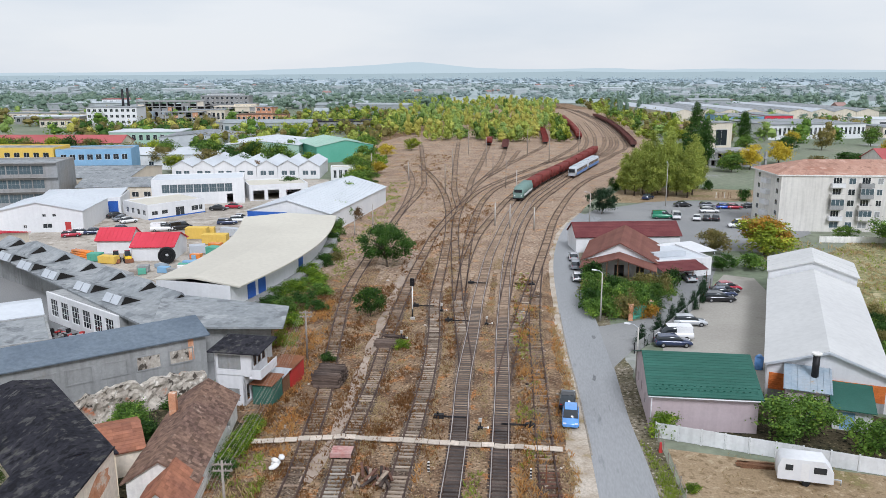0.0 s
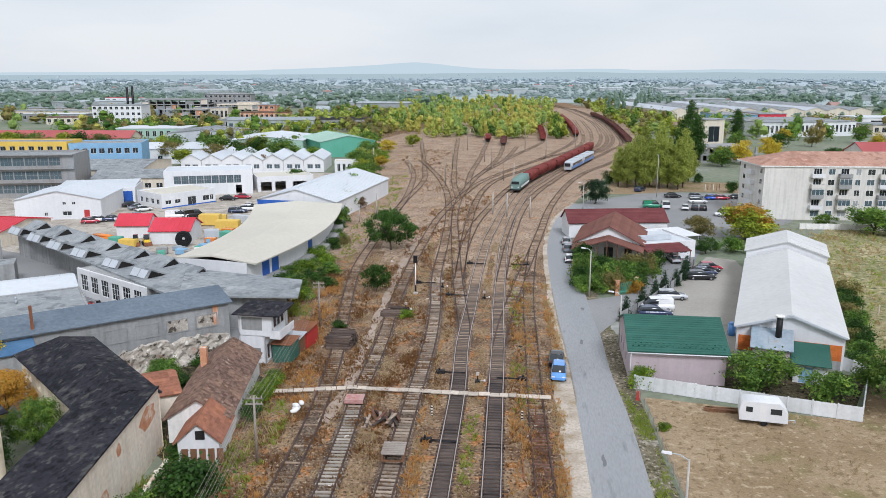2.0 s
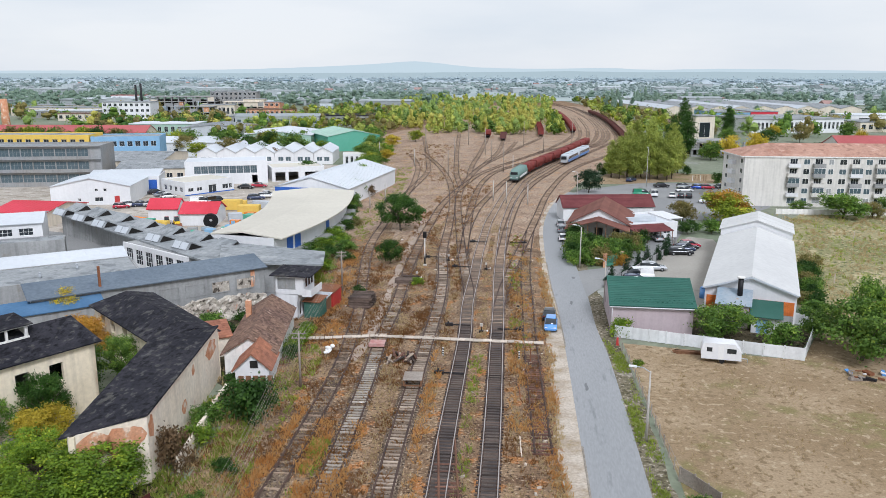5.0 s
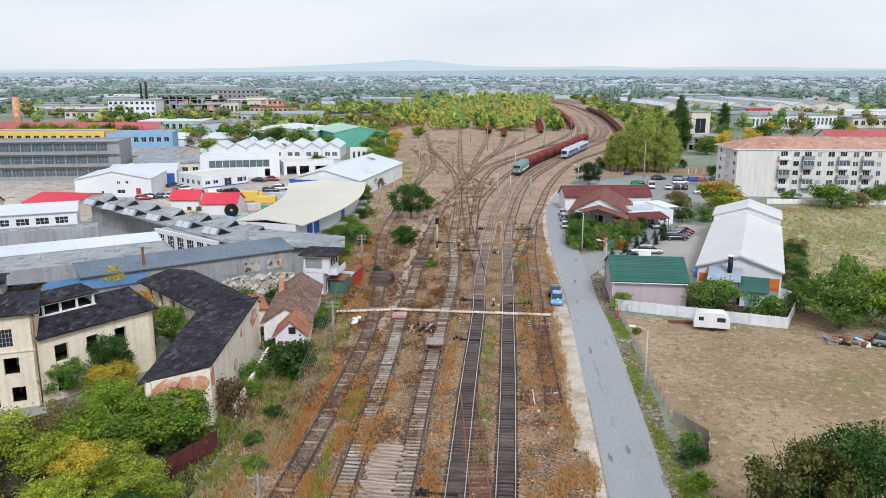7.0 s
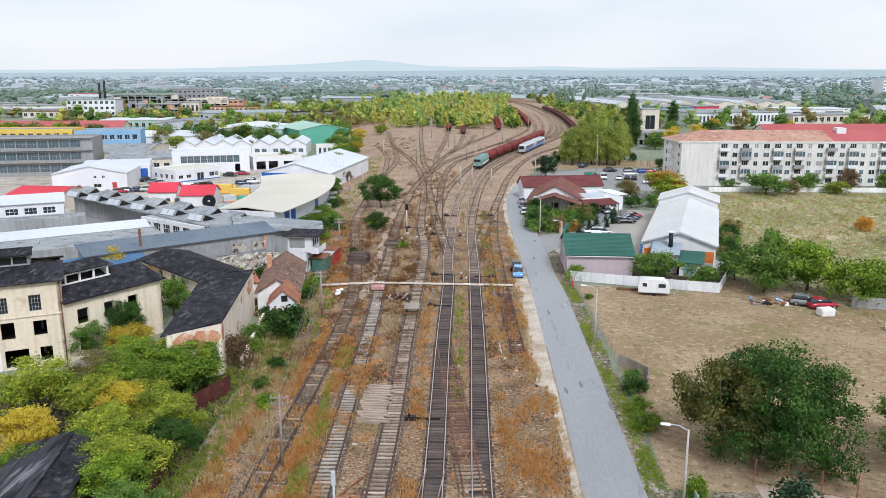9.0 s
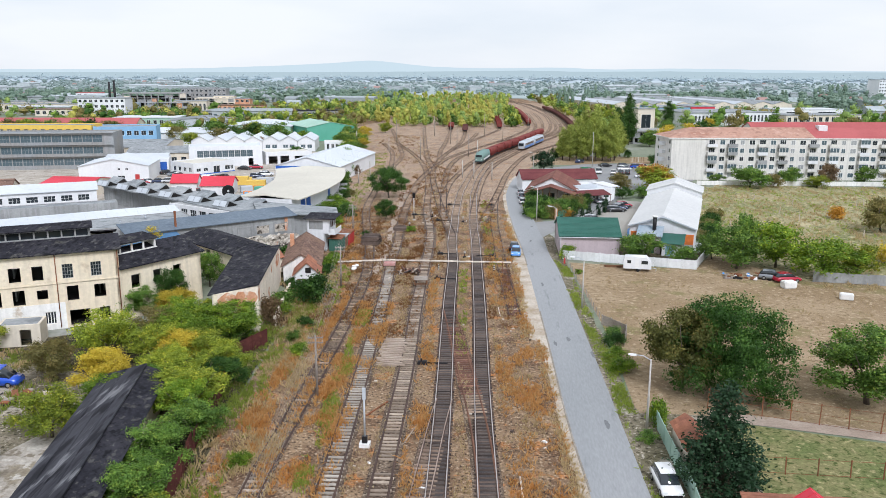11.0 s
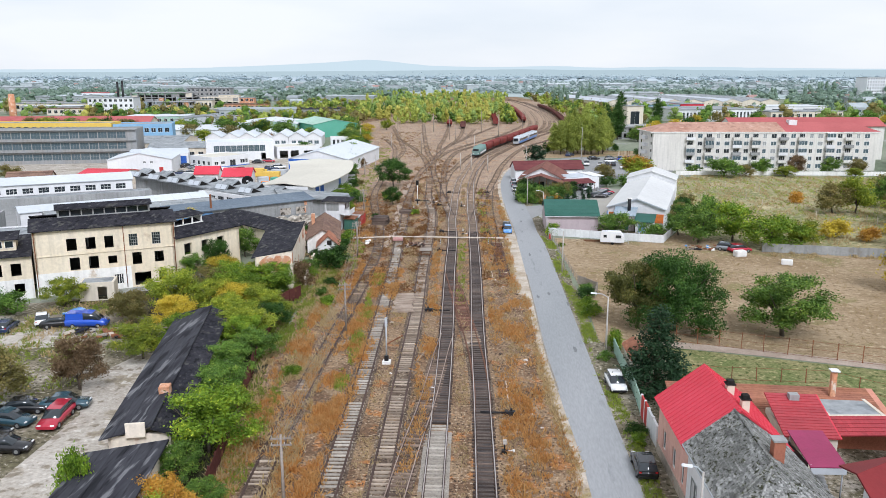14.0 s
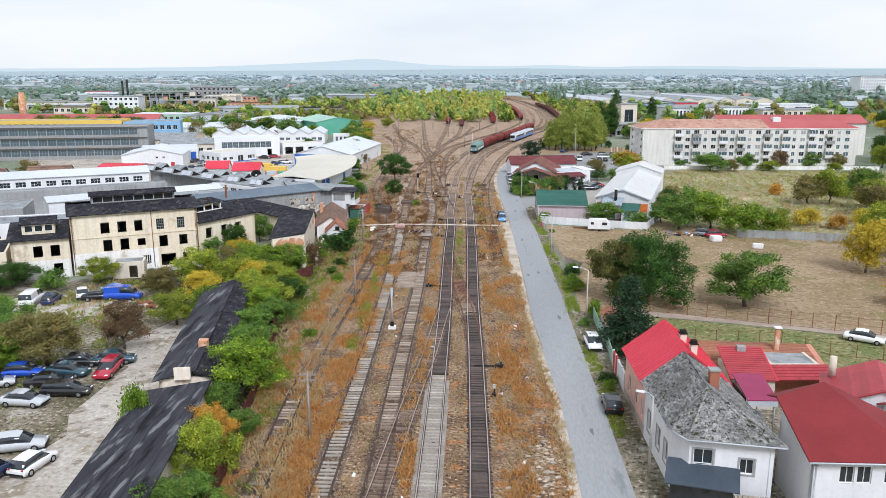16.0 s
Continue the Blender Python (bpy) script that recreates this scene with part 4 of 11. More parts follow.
rnd = random.Random(11)
for name, pts in TRACKS.items():
    line = spline(pts, 0.62)
    LINES[name] = line
    n = normals(line)
    rail_m, slp = LOOK.get(name, ("rail_rust", "sleeper_wood"))
    tr = thing("railway_track", LABEL.get(name, "rusty yard track on weathered wooden sleepers"), "railway track", group="tracks of the yard")
    coarse = line[::3] if name not in ("crossover_near",) else line[::2]
    base = "oily_ballast" if name in ("main_right", "main_left") else "ballast"
    near = line[(line[:, 1] > -125) & (line[:, 1] < 420)][::4]
    if name.startswith("main"):
        lo, hi = (-125, 105) if name == "main_right" else (-17, 108)
        dark = line[(line[:, 1] > lo) & (line[:, 1] < hi)][::3]
        part("ballast_bed", ribbon(dark, -0.6, 0.6, 0.0, 0.1, "ballast_bed"), "oily_ballast", tr, "oil-blackened ballast")
        rest = line[(line[:, 1] >= hi) & (line[:, 1] < 420)][::4]
        part("ballast_bed", ribbon(rest, -1.5, 1.5, 0.0, 0.06 + 0.003 * (name == "main_left"), "ballast_bed"), "ballast_tan", tr)
        if name == "main_left":
            part("ballast_bed", ribbon(line[line[:, 1] <= -17][::3], -1.2, 1.2, 0.0, 0.085, "ballast_bed"), "gravel_pale", tr, "pale fresh gravel bed")
    else:
        order = list(TRACKS).index(name)
        wide = 1.0 if name in ("siding_fifth", "siding_right") else 1.2
        for y0, y1, stone in ((-125, 118, "ballast"), (118, 560, "ballast_tan")):
            bed = line[(line[:, 1] > y0) & (line[:, 1] <= y1)][::4]
            if len(bed) > 2:
                part("ballast_bed", ribbon(bed, -wide, wide, 0.0, 0.024 + 0.002 * order, "ballast_bed"), stone, tr)
    for off in (-0.755, 0.755):
        r = part("rail", rail_bar(coarse, off), "rail_brown" if rail_m == "rail_brown" else "rail_rust", tr)
        if rail_m == "rail_tan":
            part("rail_head", ribbon(coarse, off - 0.045, off + 0.045, 0.235, 0.264, "rail_head"), "rail_tan", r, "dull brown running surface")
        if rail_m == "rail_worn":
            shiny = coarse[coarse[:, 1] < 260]
            part("rail_head", ribbon(shiny, off - 0.04, off + 0.04, 0.235, 0.262, "rail_head"), "rail_worn", r, "polished running surface")
    ang = np.arctan2(n[:, 1], n[:, 0])
    others = np.concatenate(DONE) if DONE else np.full((1, 2), 9e9)
    near_other = np.array([np.min(np.hypot(*(others - p).T)) for p in line])
    DONE.append(line[::2])
    budget = 215 if name in ("main_right", "main_left", "siding_third", "siding_fourth", "crossover_left") else 36
    vv, ff = [], []
    for i in range(len(line)):
        y = line[i, 1]
        if near_other[i] < (0.7 if name.startswith("cross") else 1.35) or y > 430 or rnd.random() < (0.6 if name == "siding_fifth" and y < 60 else 0.08 if slp != "sleeper_dark" else 0.0):
            continue
        jx, ja = rnd.uniform(-0.05, 0.05), rnd.uniform(-0.02, 0.02)
        m = pose(line[i, 0] + jx, y + rnd.uniform(-0.04, 0.04), rnd.uniform(0.0, 0.02) + (0.022 if name.startswith("cross") else 0.0), 0, 0, math.degrees(ang[i] + ja))
        key = slp
        if name == "main_left" and y < -17:
            key = "sleeper_concrete"
        if name == "siding_fourth" and y > 60:
            key = "sleeper_wood"
        if -62 < y < 112 and budget > 0:
            part("sleeper", SLEEPER[key], None, tr, m=m)
            budget -= 1
        elif i % (1 if y < 130 else 2) == 0:
            o = len(vv)
            vv += [m @ v.co for v in SLEEPER[key].vertices]
            ff += [tuple(o + k for k in p.vertices) for p in SLEEPER[key].polygons]
    if vv:
        tagged(part("sleeper_bed", raw("sleeper_bed", vv, ff), "sleeper_far", tr), kind="stuff")

# plank crossing over the tracks
cross = thing("plank_crossing", "pale concrete slab walkway laid across the tracks", "crossing")
rnd = random.Random(3)
x = -27.3
while x < 1.0:
    wdt = rnd.uniform(0.85, 1.25)
    bm = B()
    box(bm, 0, -0.42, 0, wdt - 0.05, 0.42, 0.09)
    part("slab", bm, "slab_concrete", cross, m=pose(x, 64.4 - 2.1 * max(0, (-19.5 - x) / 8.0) + rnd.uniform(-0.06, 0.06), 0.19, rnd.uniform(-1, 1), 0, rnd.uniform(-3, 3) + (11 if x < -19.5 else 0)))
    x += wdt

# ---- buildings on the road side ----
def pink_house():
    r = thing("house", "pink rendered house with a green tiled metal roof", "house", pose(10.2, 70.4, 0))
    L, W, H = 10.1, 11.6, 3.75
    holes = dict(left=[(1.6, 1.0, 2.5, 2.1), (4.2, 1.0, 5.1, 2.1), (7.2, 1.0, 8.1, 2.1)], right=[(8.0, 0.1, 9.0, 2.1)])
    gable_house(r, L, W, H, 2.1, "plaster_pink", "tile_green", over=0.45, holes=holes, rows=17, cols=1, ends=0.35)
    glaze(r, holes["left"], SIDE("left", L, W))
    bm = B()
    box(bm, 8.02, 0.12, 0.1, 8.98, 0.2, 2.1, SIDE("right", L, W))
    part("door", bm, "wood_brown", r)
    bm = B()
    rod(bm, (-0.3, -0.45, 3.5), (L + 0.3, -0.45, 3.5), 0.07)
    rod(bm, (0.05, -0.38, 3.5), (0.05, -0.08, 0.2), 0.045)
    part("gutter", bm, "panel_white", r)
    rnd = random.Random(2)
    for row in range(2):
        for i in range(17):
            bm = B()
            box(bm, -0.09, 0, 0, 0.09, 0.03, 0.09)
            part("snow_guard", bm, "tile_green", r, m=pose(0.3 + i * 0.6 + row * 0.3, 0.35 + row * 0.5, 4.05 + row * 0.18, 20))
    return r


pink_house()


def hall():
    p, q = (23.4, 79.6), (34.5, 76.6)
    r = thing("hall", "white-roofed warehouse hall with an orange brick end wall", "warehouse", facing(p, q))
    L, W, H = 11.5, 36.5, 4.0
    holes = dict(left=grid_holes(1.5, 35, 9, 1.6, 1.3, 1.0))
    gable_house(r, L, W, H, 2.0, "plaster_white", "roof_hall", over=0.35, holes=holes, ridge_x=False)
    glaze(r, holes["left"], SIDE("left", L, W))
    # brick band on the end wall, brick by brick
    bm = B()
    box(bm, 0.25, -0.05, 0.02, L - 0.25, -0.004, 1.1)
    part("plinth", bm, "plaster_grey", r)
    bm = B()
    box(bm, 0.25, -0.04, 1.1, L - 0.25, -0.004, 2.95)
    part("brick_backing", bm, "brick_orange", r)
    bm = B()
    box(bm, 0, 0, 0, 0.47, 0.035, 0.215)
    brick = bpy.data.meshes.new("brick")
    bm.to_mesh(brick), bm.free()
    brick.materials.append(MATS["brick_orange"])
    for row in range(8):
        x = 0.28 + (0.25 if row % 2 else 0)
        while x + 0.47 < L - 0.26:
            part("brick", brick, None, r, m=pose(x, -0.072, 1.12 + row * 0.23))
            x += 0.5
    bm = B()
    slab(bm, [(-0.2, -0.5, H + 0.06), (L / 2, -0.5, H + 2.06), (L / 2, -0.34, H + 2.06), (-0.2, -0.34, H + 0.06)], 0.22)
    slab(bm, [(L / 2, -0.5, H + 2.06), (L + 0.2, -0.5, H + 0.06), (L + 0.2, -0.34, H + 0.06), (L / 2, -0.34, H + 2.06)], 0.22)
    part("verge_board", bm, "panel_grey", r)
    r2 = thing("hall_annex", "taller white metal hall joined to the warehouse", "warehouse", facing(p, q) @ Matrix.Translation((-0.2, W + 0.8, 0)))
    gable_house(r2, L + 0.3, 9.5, 5.2, 1.9, "panel_white", "roof_hall", over=0.3, ridge_x=False, seams=3)
    # boiler house with its chimney
    b = thing("boiler_house", "small lilac boiler house with a blue-grey metal roof", "outbuilding", facing(p, q) @ Matrix.Translation((1.9, -4.2, 0)))
    holes = dict(front=[(2.1, 0.05, 2.9, 2.0)])
    flat_house(b, 3.9, 3.9, 3.0, "plaster_pink", "metal_bluegrey", th=0.2, holes=holes, parapet=0.0)
    bm = B()
    slab(bm, [(-0.3, -0.4, 3.1), (4.2, -0.4, 3.1), (4.2, 4.1, 4.2), (-0.3, 4.1, 4.2)], 0.08)
    roof = part("roof", bm, "metal_bluegrey", b, "patched blue-grey sheet metal roof")
    for i in range(8):
        bm = B()
        x = -0.2 + i * 0.6
        hexa(bm, [(x, -0.4, 3.1), (x + 0.05, -0.4, 3.1), (x + 0.05, 4.1, 4.2), (x, 4.1, 4.2), (x, -0.4, 3.15), (x + 0.05, -0.4, 3.15), (x + 0.05, 4.1, 4.25), (x, 4.1, 4.25)])
        part("seam", bm, "metal_bluegrey", roof)
    bm = B()
    box(bm, 2.12, 0.08, 0.05, 2.88, 0.14, 1.98)
    part("door", bm, "wood_green", b)
    bm = B()
    rod(bm, (2.6, 2.4, 3.2), (2.6, 2.4, 6.1), 0.36, 0.34, 14)
    stack = part("chimney", bm, "black_steel", b, "black steel chimney with a pale cap")
    bm = B()
    rod(bm, (2.6, 2.4, 6.1), (2.6, 2.4, 6.3), 0.5, 0.5, 14)
    part("cap", bm, "plaster_white_old", stack)
    # green lean-to and white shed beside it
    c = thing("lean_to_shed", "white shed with a green metal lean-to roof", "shed", facing(p, q) @ Matrix.Translation((6.2, -5.6, 0)))
    holes = dict(front=[(0.6, 0.05, 1.9, 1.9)])
    flat_house(c, 3.4, 4.8, 2.2, "plaster_white", "tile_green", th=0.15, holes=holes, parapet=0)
    bm = B()
    slab(bm, [(-0.3, -0.5, 2.3), (3.7, -0.5, 2.3), (3.7, 5.0, 3.1), (-0.3, 5.0, 3.1)], 0.08)
    part("roof", bm, "tile_green", c)
    bm = B()
    box(bm, 0.62, 0.06, 0.05, 1.88, 0.1, 1.88)
    part("door", bm, "panel_lightblue", c)


hall()


def run_fence(name, label, pts, panel_w, h, th, material, post_mat, post=0.12, gap=0.0, group="", lean=0.0, seed=1, slats=0):
    """A fence along a plan line, with its posts and panels."""
    rr = random.Random(seed)
    r = thing(name, label, "fence", group=group)
    for (a, b) in zip(pts, pts[1:]):
        ln = math.dist(a, b)
        n = max(1, round(ln / panel_w))
        m0 = facing(a, b)
        for i in range(n):
            x0, x1 = ln * i / n, ln * (i + 1) / n
            bm = B()
            box(bm, 0, -post / 2, 0, post, post / 2, h + 0.08)
            part("post", bm, post_mat, r, m=m0 @ pose(x0, 0, 0, rr.uniform(-lean, lean), rr.uniform(-lean, lean), 0))
            bm = B()
            if slats:
                for k in range(slats):
                    z = 0.12 + (h - 0.2) * k / max(1, slats - 1)
                    box(bm, 0, -0.012, z, x1 - x0, 0.012, z + 0.03)
            else:
                box(bm, post + 0.01 + gap, -th / 2, 0.05, x1 - x0 - 0.01 - gap, th / 2, h + rr.uniform(-0.03, 0.03))
            part("panel", bm, material, r, m=m0 @ pose(x0, 0, 0, rr.uniform(-lean, lean), 0, 0))
    return r


run_fence("panel_fence", "white concrete panel fence round the house yard", [(10.5, 68.4), (18.5, 66.2), (31.5, 62.8), (36.4, 74.4), (33.4, 79.0)], 2.1, 1.55, 0.06, "fence_white", "fence_white", post=0.14)
run_fence("wire_fence", "old wooden post and wire fence along the field", [(10.7, 67.6), (11.6, 54.6), (12.2, 43), (12.7, 33)], 2.2, 1.1, 0.02, "wood_grey", "wood_grey", post=0.09, lean=5, slats=3, seed=4)
run_fence("sheet_fence", "grey weathered board fence at the field corner", [(12.7, 33), (13.6, 31.8), (15.2, 29.2), (14.4, 25.4)], 1.4, 1.3, 0.04, "wood_grey", "wood_grey", lean=3, seed=6)
run_fence("wire_mesh_fence", "rusty post and wire mesh fence along the path", [(19.5, 8.2), (31, 4.6), (48, -0.6), (80, -9.2)], 2.4, 2.0, 0.02, "rusty_steel", "rusty_steel", post=0.09, lean=2, slats=3, seed=8)
run_fence("wire_mesh_fence", "low rusty wire fence behind the red-roofed houses", [(20, -4.0), (34.8, -4.6), (39, -8), (60, -13)], 2.6, 1.5, 0.02, "rusty_steel", "rusty_steel", post=0.08, lean=2, slats=2, seed=9)
run_fence("concrete_wall", "long grey concrete wall at the edge of the meadow", [(47.6, 56.8), (62, 54.2), (100, 48.5)], 2.5, 1.6, 0.1, "plaster_grey", "plaster_grey", post=0.16, seed=10)
run_fence("low_wall", "low pale wall in front of the apartment block", [(55.5, 162.5), (64, 163), (90, 164), (124, 165)], 3.0, 1.3, 0.15, "plaster_white_old", "plaster_white_old", post=0.2, seed=12)
run_fence("lot_fence", "dark metal fence between lane and car park", [(11.0, 91.5), (15.3, 98.6), (22.2, 112.6), (27.3, 126.5)], 2.4, 1.4, 0.03, "plaster_grey", "black_steel", post=0.1, seed=13)
run_fence("street_fence", "pale green board fence along the street", [(13.9, 5.6), (14.0, -1.8), (14.2, -9.0), (14.0, -13.5)], 2.3, 1.6, 0.05, "panel_palegreen", "panel_palegreen", post=0.12, seed=14)
run_fence("garden_gate", "red and white rendered gate wall by the street", [(14.0, -13.5), (14.1, -16.3)], 1.4, 2.1, 0.14, "red_paint", "plaster_white", post=0.2, seed=15)
run_fence("garden_wall", "white rendered garden wall by the street", [(14.1, -16.3), (14.2, -20.0)], 1.9, 2.0, 0.2, "plaster_white", "plaster_white", post=0.25, seed=16)


def villa():
    m = facing((6.6, 129.5), (18.2, 127.8))
    r = thing("restaurant", "brown-roofed restaurant with a wooden veranda", "restaurant", m)
    L, W, H = 11.6, 15.5, 3.1
    holes = dict(front=[(1.6, 0.9, 2.9, 2.2), (5.0, 0.2, 6.6, 2.3), (8.6, 0.9, 9.9, 2.2)], left=grid_holes(2, 14, 4, 1.0, 1.2, 1.3))
    gable_house(r, L, W, H, 3.0, "plaster_white", "tile_darkbrown", over=0.7, holes=holes, ridge_x=False, rows=14, cols=1, ends=0.5)
    glaze(r, holes["front"], Matrix.Identity(4), frame_mat="wood_brown")
    glaze(r, holes["left"], SIDE("left", L, W), frame_mat="wood_brown")
    v = thing("veranda", "wooden veranda with a low brown gabled roof", "veranda", m @ Matrix.Translation((0.4, -4.6, 0)))
    bm = B()
    for s in (0, 1):
        q = [(-0.8, -0.5, 2.7), (5.4, -0.5, 4.6), (5.4, 4.4, 4.6), (-0.8, 4.4, 2.7)] if s == 0 else [(5.4, -0.5, 4.6), (11.6, -0.5, 2.7), (11.6, 4.4, 2.7), (5.4, 4.4, 4.6)]
        slab(bm, q, 0.14)
    roof = part("roof", bm, "tile_darkbrown", v)
    bm = B()
    courses(bm, (-0.8, 4.4, 2.7), (-0.8, -0.5, 2.7), (5.4, -0.5, 4.6), (5.4, 4.4, 4.6), 12, 1)
    courses(bm, (11.6, -0.5, 2.7), (11.6, 4.4, 2.7), (5.4, 4.4, 4.6), (5.4, -0.5, 4.6), 12, 1)
    tagged(part("tile_cover", bm, "tile_darkbrown", roof), kind="stuff")
    for i in range(7):
        bm = B()
        x = 0.2 + i * 1.73
        box(bm, x - 0.08, -0.1, 0, x + 0.08, 0.06, 2.7 + (1.75 - abs(x - 5.4) * 0.31 if abs(x - 5.4) < 5.4 else 0))
        part("post", bm, "wood_brown", v)
    bm = B()
    for z in (0.5, 0.7, 0.9, 1.1):
        box(bm, 0.1, -0.06, z, 10.6, 0.0, z + 0.1)
    part("balustrade", bm, "wood_brown", v)
    bm = B()
    box(bm, 0.0, -0.2, 0.0, 10.8, 4.4, 0.42)
    part("deck", bm, "wood_grey", v)
    rear = thing("restaurant_wing", "long low wing with a dark red tiled roof", "restaurant", facing((5.8, 147.0), (26.0, 151.0)))
    gable_house(rear, 20.5, 7.0, 3.2, 2.1, "plaster_white", "tile_maroon", over=0.4, rows=10, cols=1)
    mid = thing("restaurant_annex", "white flat-roofed annex with a dark parapet", "annex", facing((18.6, 128.5), (28.2, 132.5)))
    holes = dict(front=grid_holes(0.8, 9.6, 3, 0.9, 1.6, 1.3))
    flat_house(mid, 10.4, 11.5, 2.9, "plaster_white", "roof_white", holes=holes, parapet=0.3)
    glaze(mid, holes["front"], Matrix.Identity(4))
    bm = B()
    slab(bm, [(-1.2, -4.0, 2.3), (7.2, -4.0, 2.3), (7.2, 0.2, 3.05), (-1.2, 0.2, 3.05)], 0.1)
    cn = part("canopy", bm, "tile_maroon", mid, "maroon sheet canopy")
    bm = B()
    courses(bm, (-1.2, -4.0, 2.3), (7.2, -4.0, 2.3), (7.2, 0.2, 3.05), (-1.2, 0.2, 3.05), 9, 1)
    tagged(part("tile_cover", bm, "tile_maroon", cn), kind="stuff")
    for x in (-1.0, 1.7, 4.4, 7.0):
        bm = B()
        rod(bm, (x, -3.8, 0), (x, -3.8, 2.3), 0.07)
        part("post", bm, "wood_brown", mid)
    bm = B()
    box(bm, 1.0, 3.0, 2.95, 7.2, 4.2, 3.75)
    part("roof_unit", bm, "panel_grey", mid, "dark glazed roof light")
    sh = thing("canopy", "white corrugated canopy beside the annex", "canopy", facing((25.0, 138.0), (31.0, 141.5)))
    bm = B()
    slab(bm, [(0, 0, 2.5), (6.8, 0, 2.4), (6.8, 7, 2.8), (0, 7, 2.9)], 0.08)
    part("roof", bm, "panel_white", sh)
    for x, y in ((0.3, 0.3), (6.5, 0.3), (0.3, 6.7), (6.5, 6.7)):
        bm = B()
        rod(bm, (x, y, 0), (x, y, 2.4), 0.07)
        part("post", bm, "panel_grey", sh)


villa()


def apartments():
    r = thing("apartment_block", "long five-storey concrete apartment block with a hipped tile roof", "apartment block")
    fp = [(50.3, 173.8), (122.0, 178.2), (121.5, 192.0), (48.3, 188.0)]
    H = 12.4
    bm = B()
    prism(bm, fp, 0, H)
    part("wall", bm, "block_concrete", r)
    c = Vector((sum(p[0] for p in fp) / 4, sum(p[1] for p in fp) / 4, 0))
    eave = [Vector((p[0], p[1], H)) + (Vector((p[0], p[1], 0)) - c).normalized() * 0.9 for p in fp]
    r1, r2 = Vector((57.0, 181.2, H + 2.7)), Vector((116, 185.3, H + 2.7))
    split = 0.585
    ef, er, rs = eave[0].lerp(eave[1], split), eave[3].lerp(eave[2], split), r1.lerp(r2, split)
    for quads, mm, lb in (([(eave[0], ef, rs, r1), (r1, rs, er, eave[3]), (eave[3], eave[0], r1, r1)], "roof_apartment", "weathered salmon tile roof"),
                          ([(ef, eave[1], r2, rs), (rs, r2, eave[2], er), (eave[1], eave[2], r2, r2)], "roof_apartment_red", "newer dark red sheet roof")):
        bm = B()
        for q in quads:
            ps = [q[0], q[1], q[2]] if q[2] == q[3] else list(q)
            bm.faces.new([bm.verts.new(p) for p in ps])
            bm.faces.new([bm.verts.new(p - Vector((0, 0, 0.18))) for p in ps[::-1]])
        part("roof", bm, mm, r, lb)
    bm = B()
    for a, b in zip(eave, eave[1:] + eave[:1]):
        d = (b - a).normalized()
        nrm = Vector((d.y, -d.x, 0)) * 0.06
        hexa(bm, [a - Vector((0, 0, 0.25)), b - Vector((0, 0, 0.25)), b - Vector((0, 0, 0.25)) + nrm, a - Vector((0, 0, 0.25)) + nrm, a + Vector((0, 0, 0.04)), b + Vector((0, 0, 0.04)), b + Vector((0, 0, 0.04)) + nrm, a + Vector((0, 0, 0.04)) + nrm])
    part("eaves_board", bm, "plaster_white_old", r)
    bm = B()
    box(bm, 95.0, 181.5, H + 1.6, 97.5, 184.5, H + 3.4)
    part("roof_hatch", bm, "plaster_white", r, "white stair head on the ridge")
    m = facing(fp[0], fp[1])
    rr = random.Random(21)
    L = math.dist(fp[0], fp[1])
    x = 10.4
    k = 1
    while x < L - 3:
        kind = k % 5
        for fl in range(5):
            z = 0.7 + fl * 2.4
            if kind in (1, 3) and fl > 0:
                # balcony with its slab, parapet and door
                bm = B()
                box(bm, 0, -1.1, 0, 2.8, 0, 0.14)
                box(bm, 0, -1.1, 0.14, 2.8, -1.02, 0.95)
                box(bm, 0, -1.02, 0.14, 0.08, 0, 0.95), box(bm, 2.72, -1.02, 0.14, 2.8, 0, 0.95)
                bal = part("balcony", bm, rr.choice(["block_concrete", "plaster_white", "plaster_grey"]), r, m=m @ Matrix.Translation((x, -0.002, z - 0.5)))
                if rr.random() < 0.5:
                    bm = B()
                    box(bm, 0.02, -1.08, 0.96, 2.78, -1.03, 2.2)
                    part("glazing", bm, "glass_office", bal, "glazed balcony front")
                    bm = B()
                    for i in range(4):
                        box(bm, 0.02 + i * 0.9, -1.12, 0.96, 0.08 + i * 0.9, -1.085, 2.2)
                    box(bm, 0.0, -1.14, 2.2, 2.8, -0.02, 2.28)
                    part("frame", bm, "frame_white", bal)
                else:
                    window(bal, Matrix.Translation((0.5, -0.1, 0.16)), 1.8, 1.95, 3, 1, depth=0.09)
            else:
                ww = (1.7, 1.9, 1.5, 1.9, 1.2)[kind]
                window(r, m @ Matrix.Translation((x + 0.5, -0.06, z + 0.15)), ww, 1.35, 2, 1, "frame_white", rr.choice(["glass_dark", "glass_office", "glass_office", "glass_curtain"]), 0.09)
        x += (3.0, 3.3, 2.7, 3.3, 2.6)[kind]
        k += 1
    m2 = facing(fp[3], fp[0])
    for fl in range(5):
        for x in (2.2, 12.0):
            window(r, m2 @ Matrix.Translation((x, -0.06, 0.85 + fl * 2.4)), 1.3, 1.15, 2, 1, depth=0.09)
        bm = B()
        box(bm, 6.0, -1.0, 0.2 + fl * 2.4, 9.0, 0, 1.2 + fl * 2.4)
        part("balcony", bm, "plaster_white", r, m=m2)


apartments()


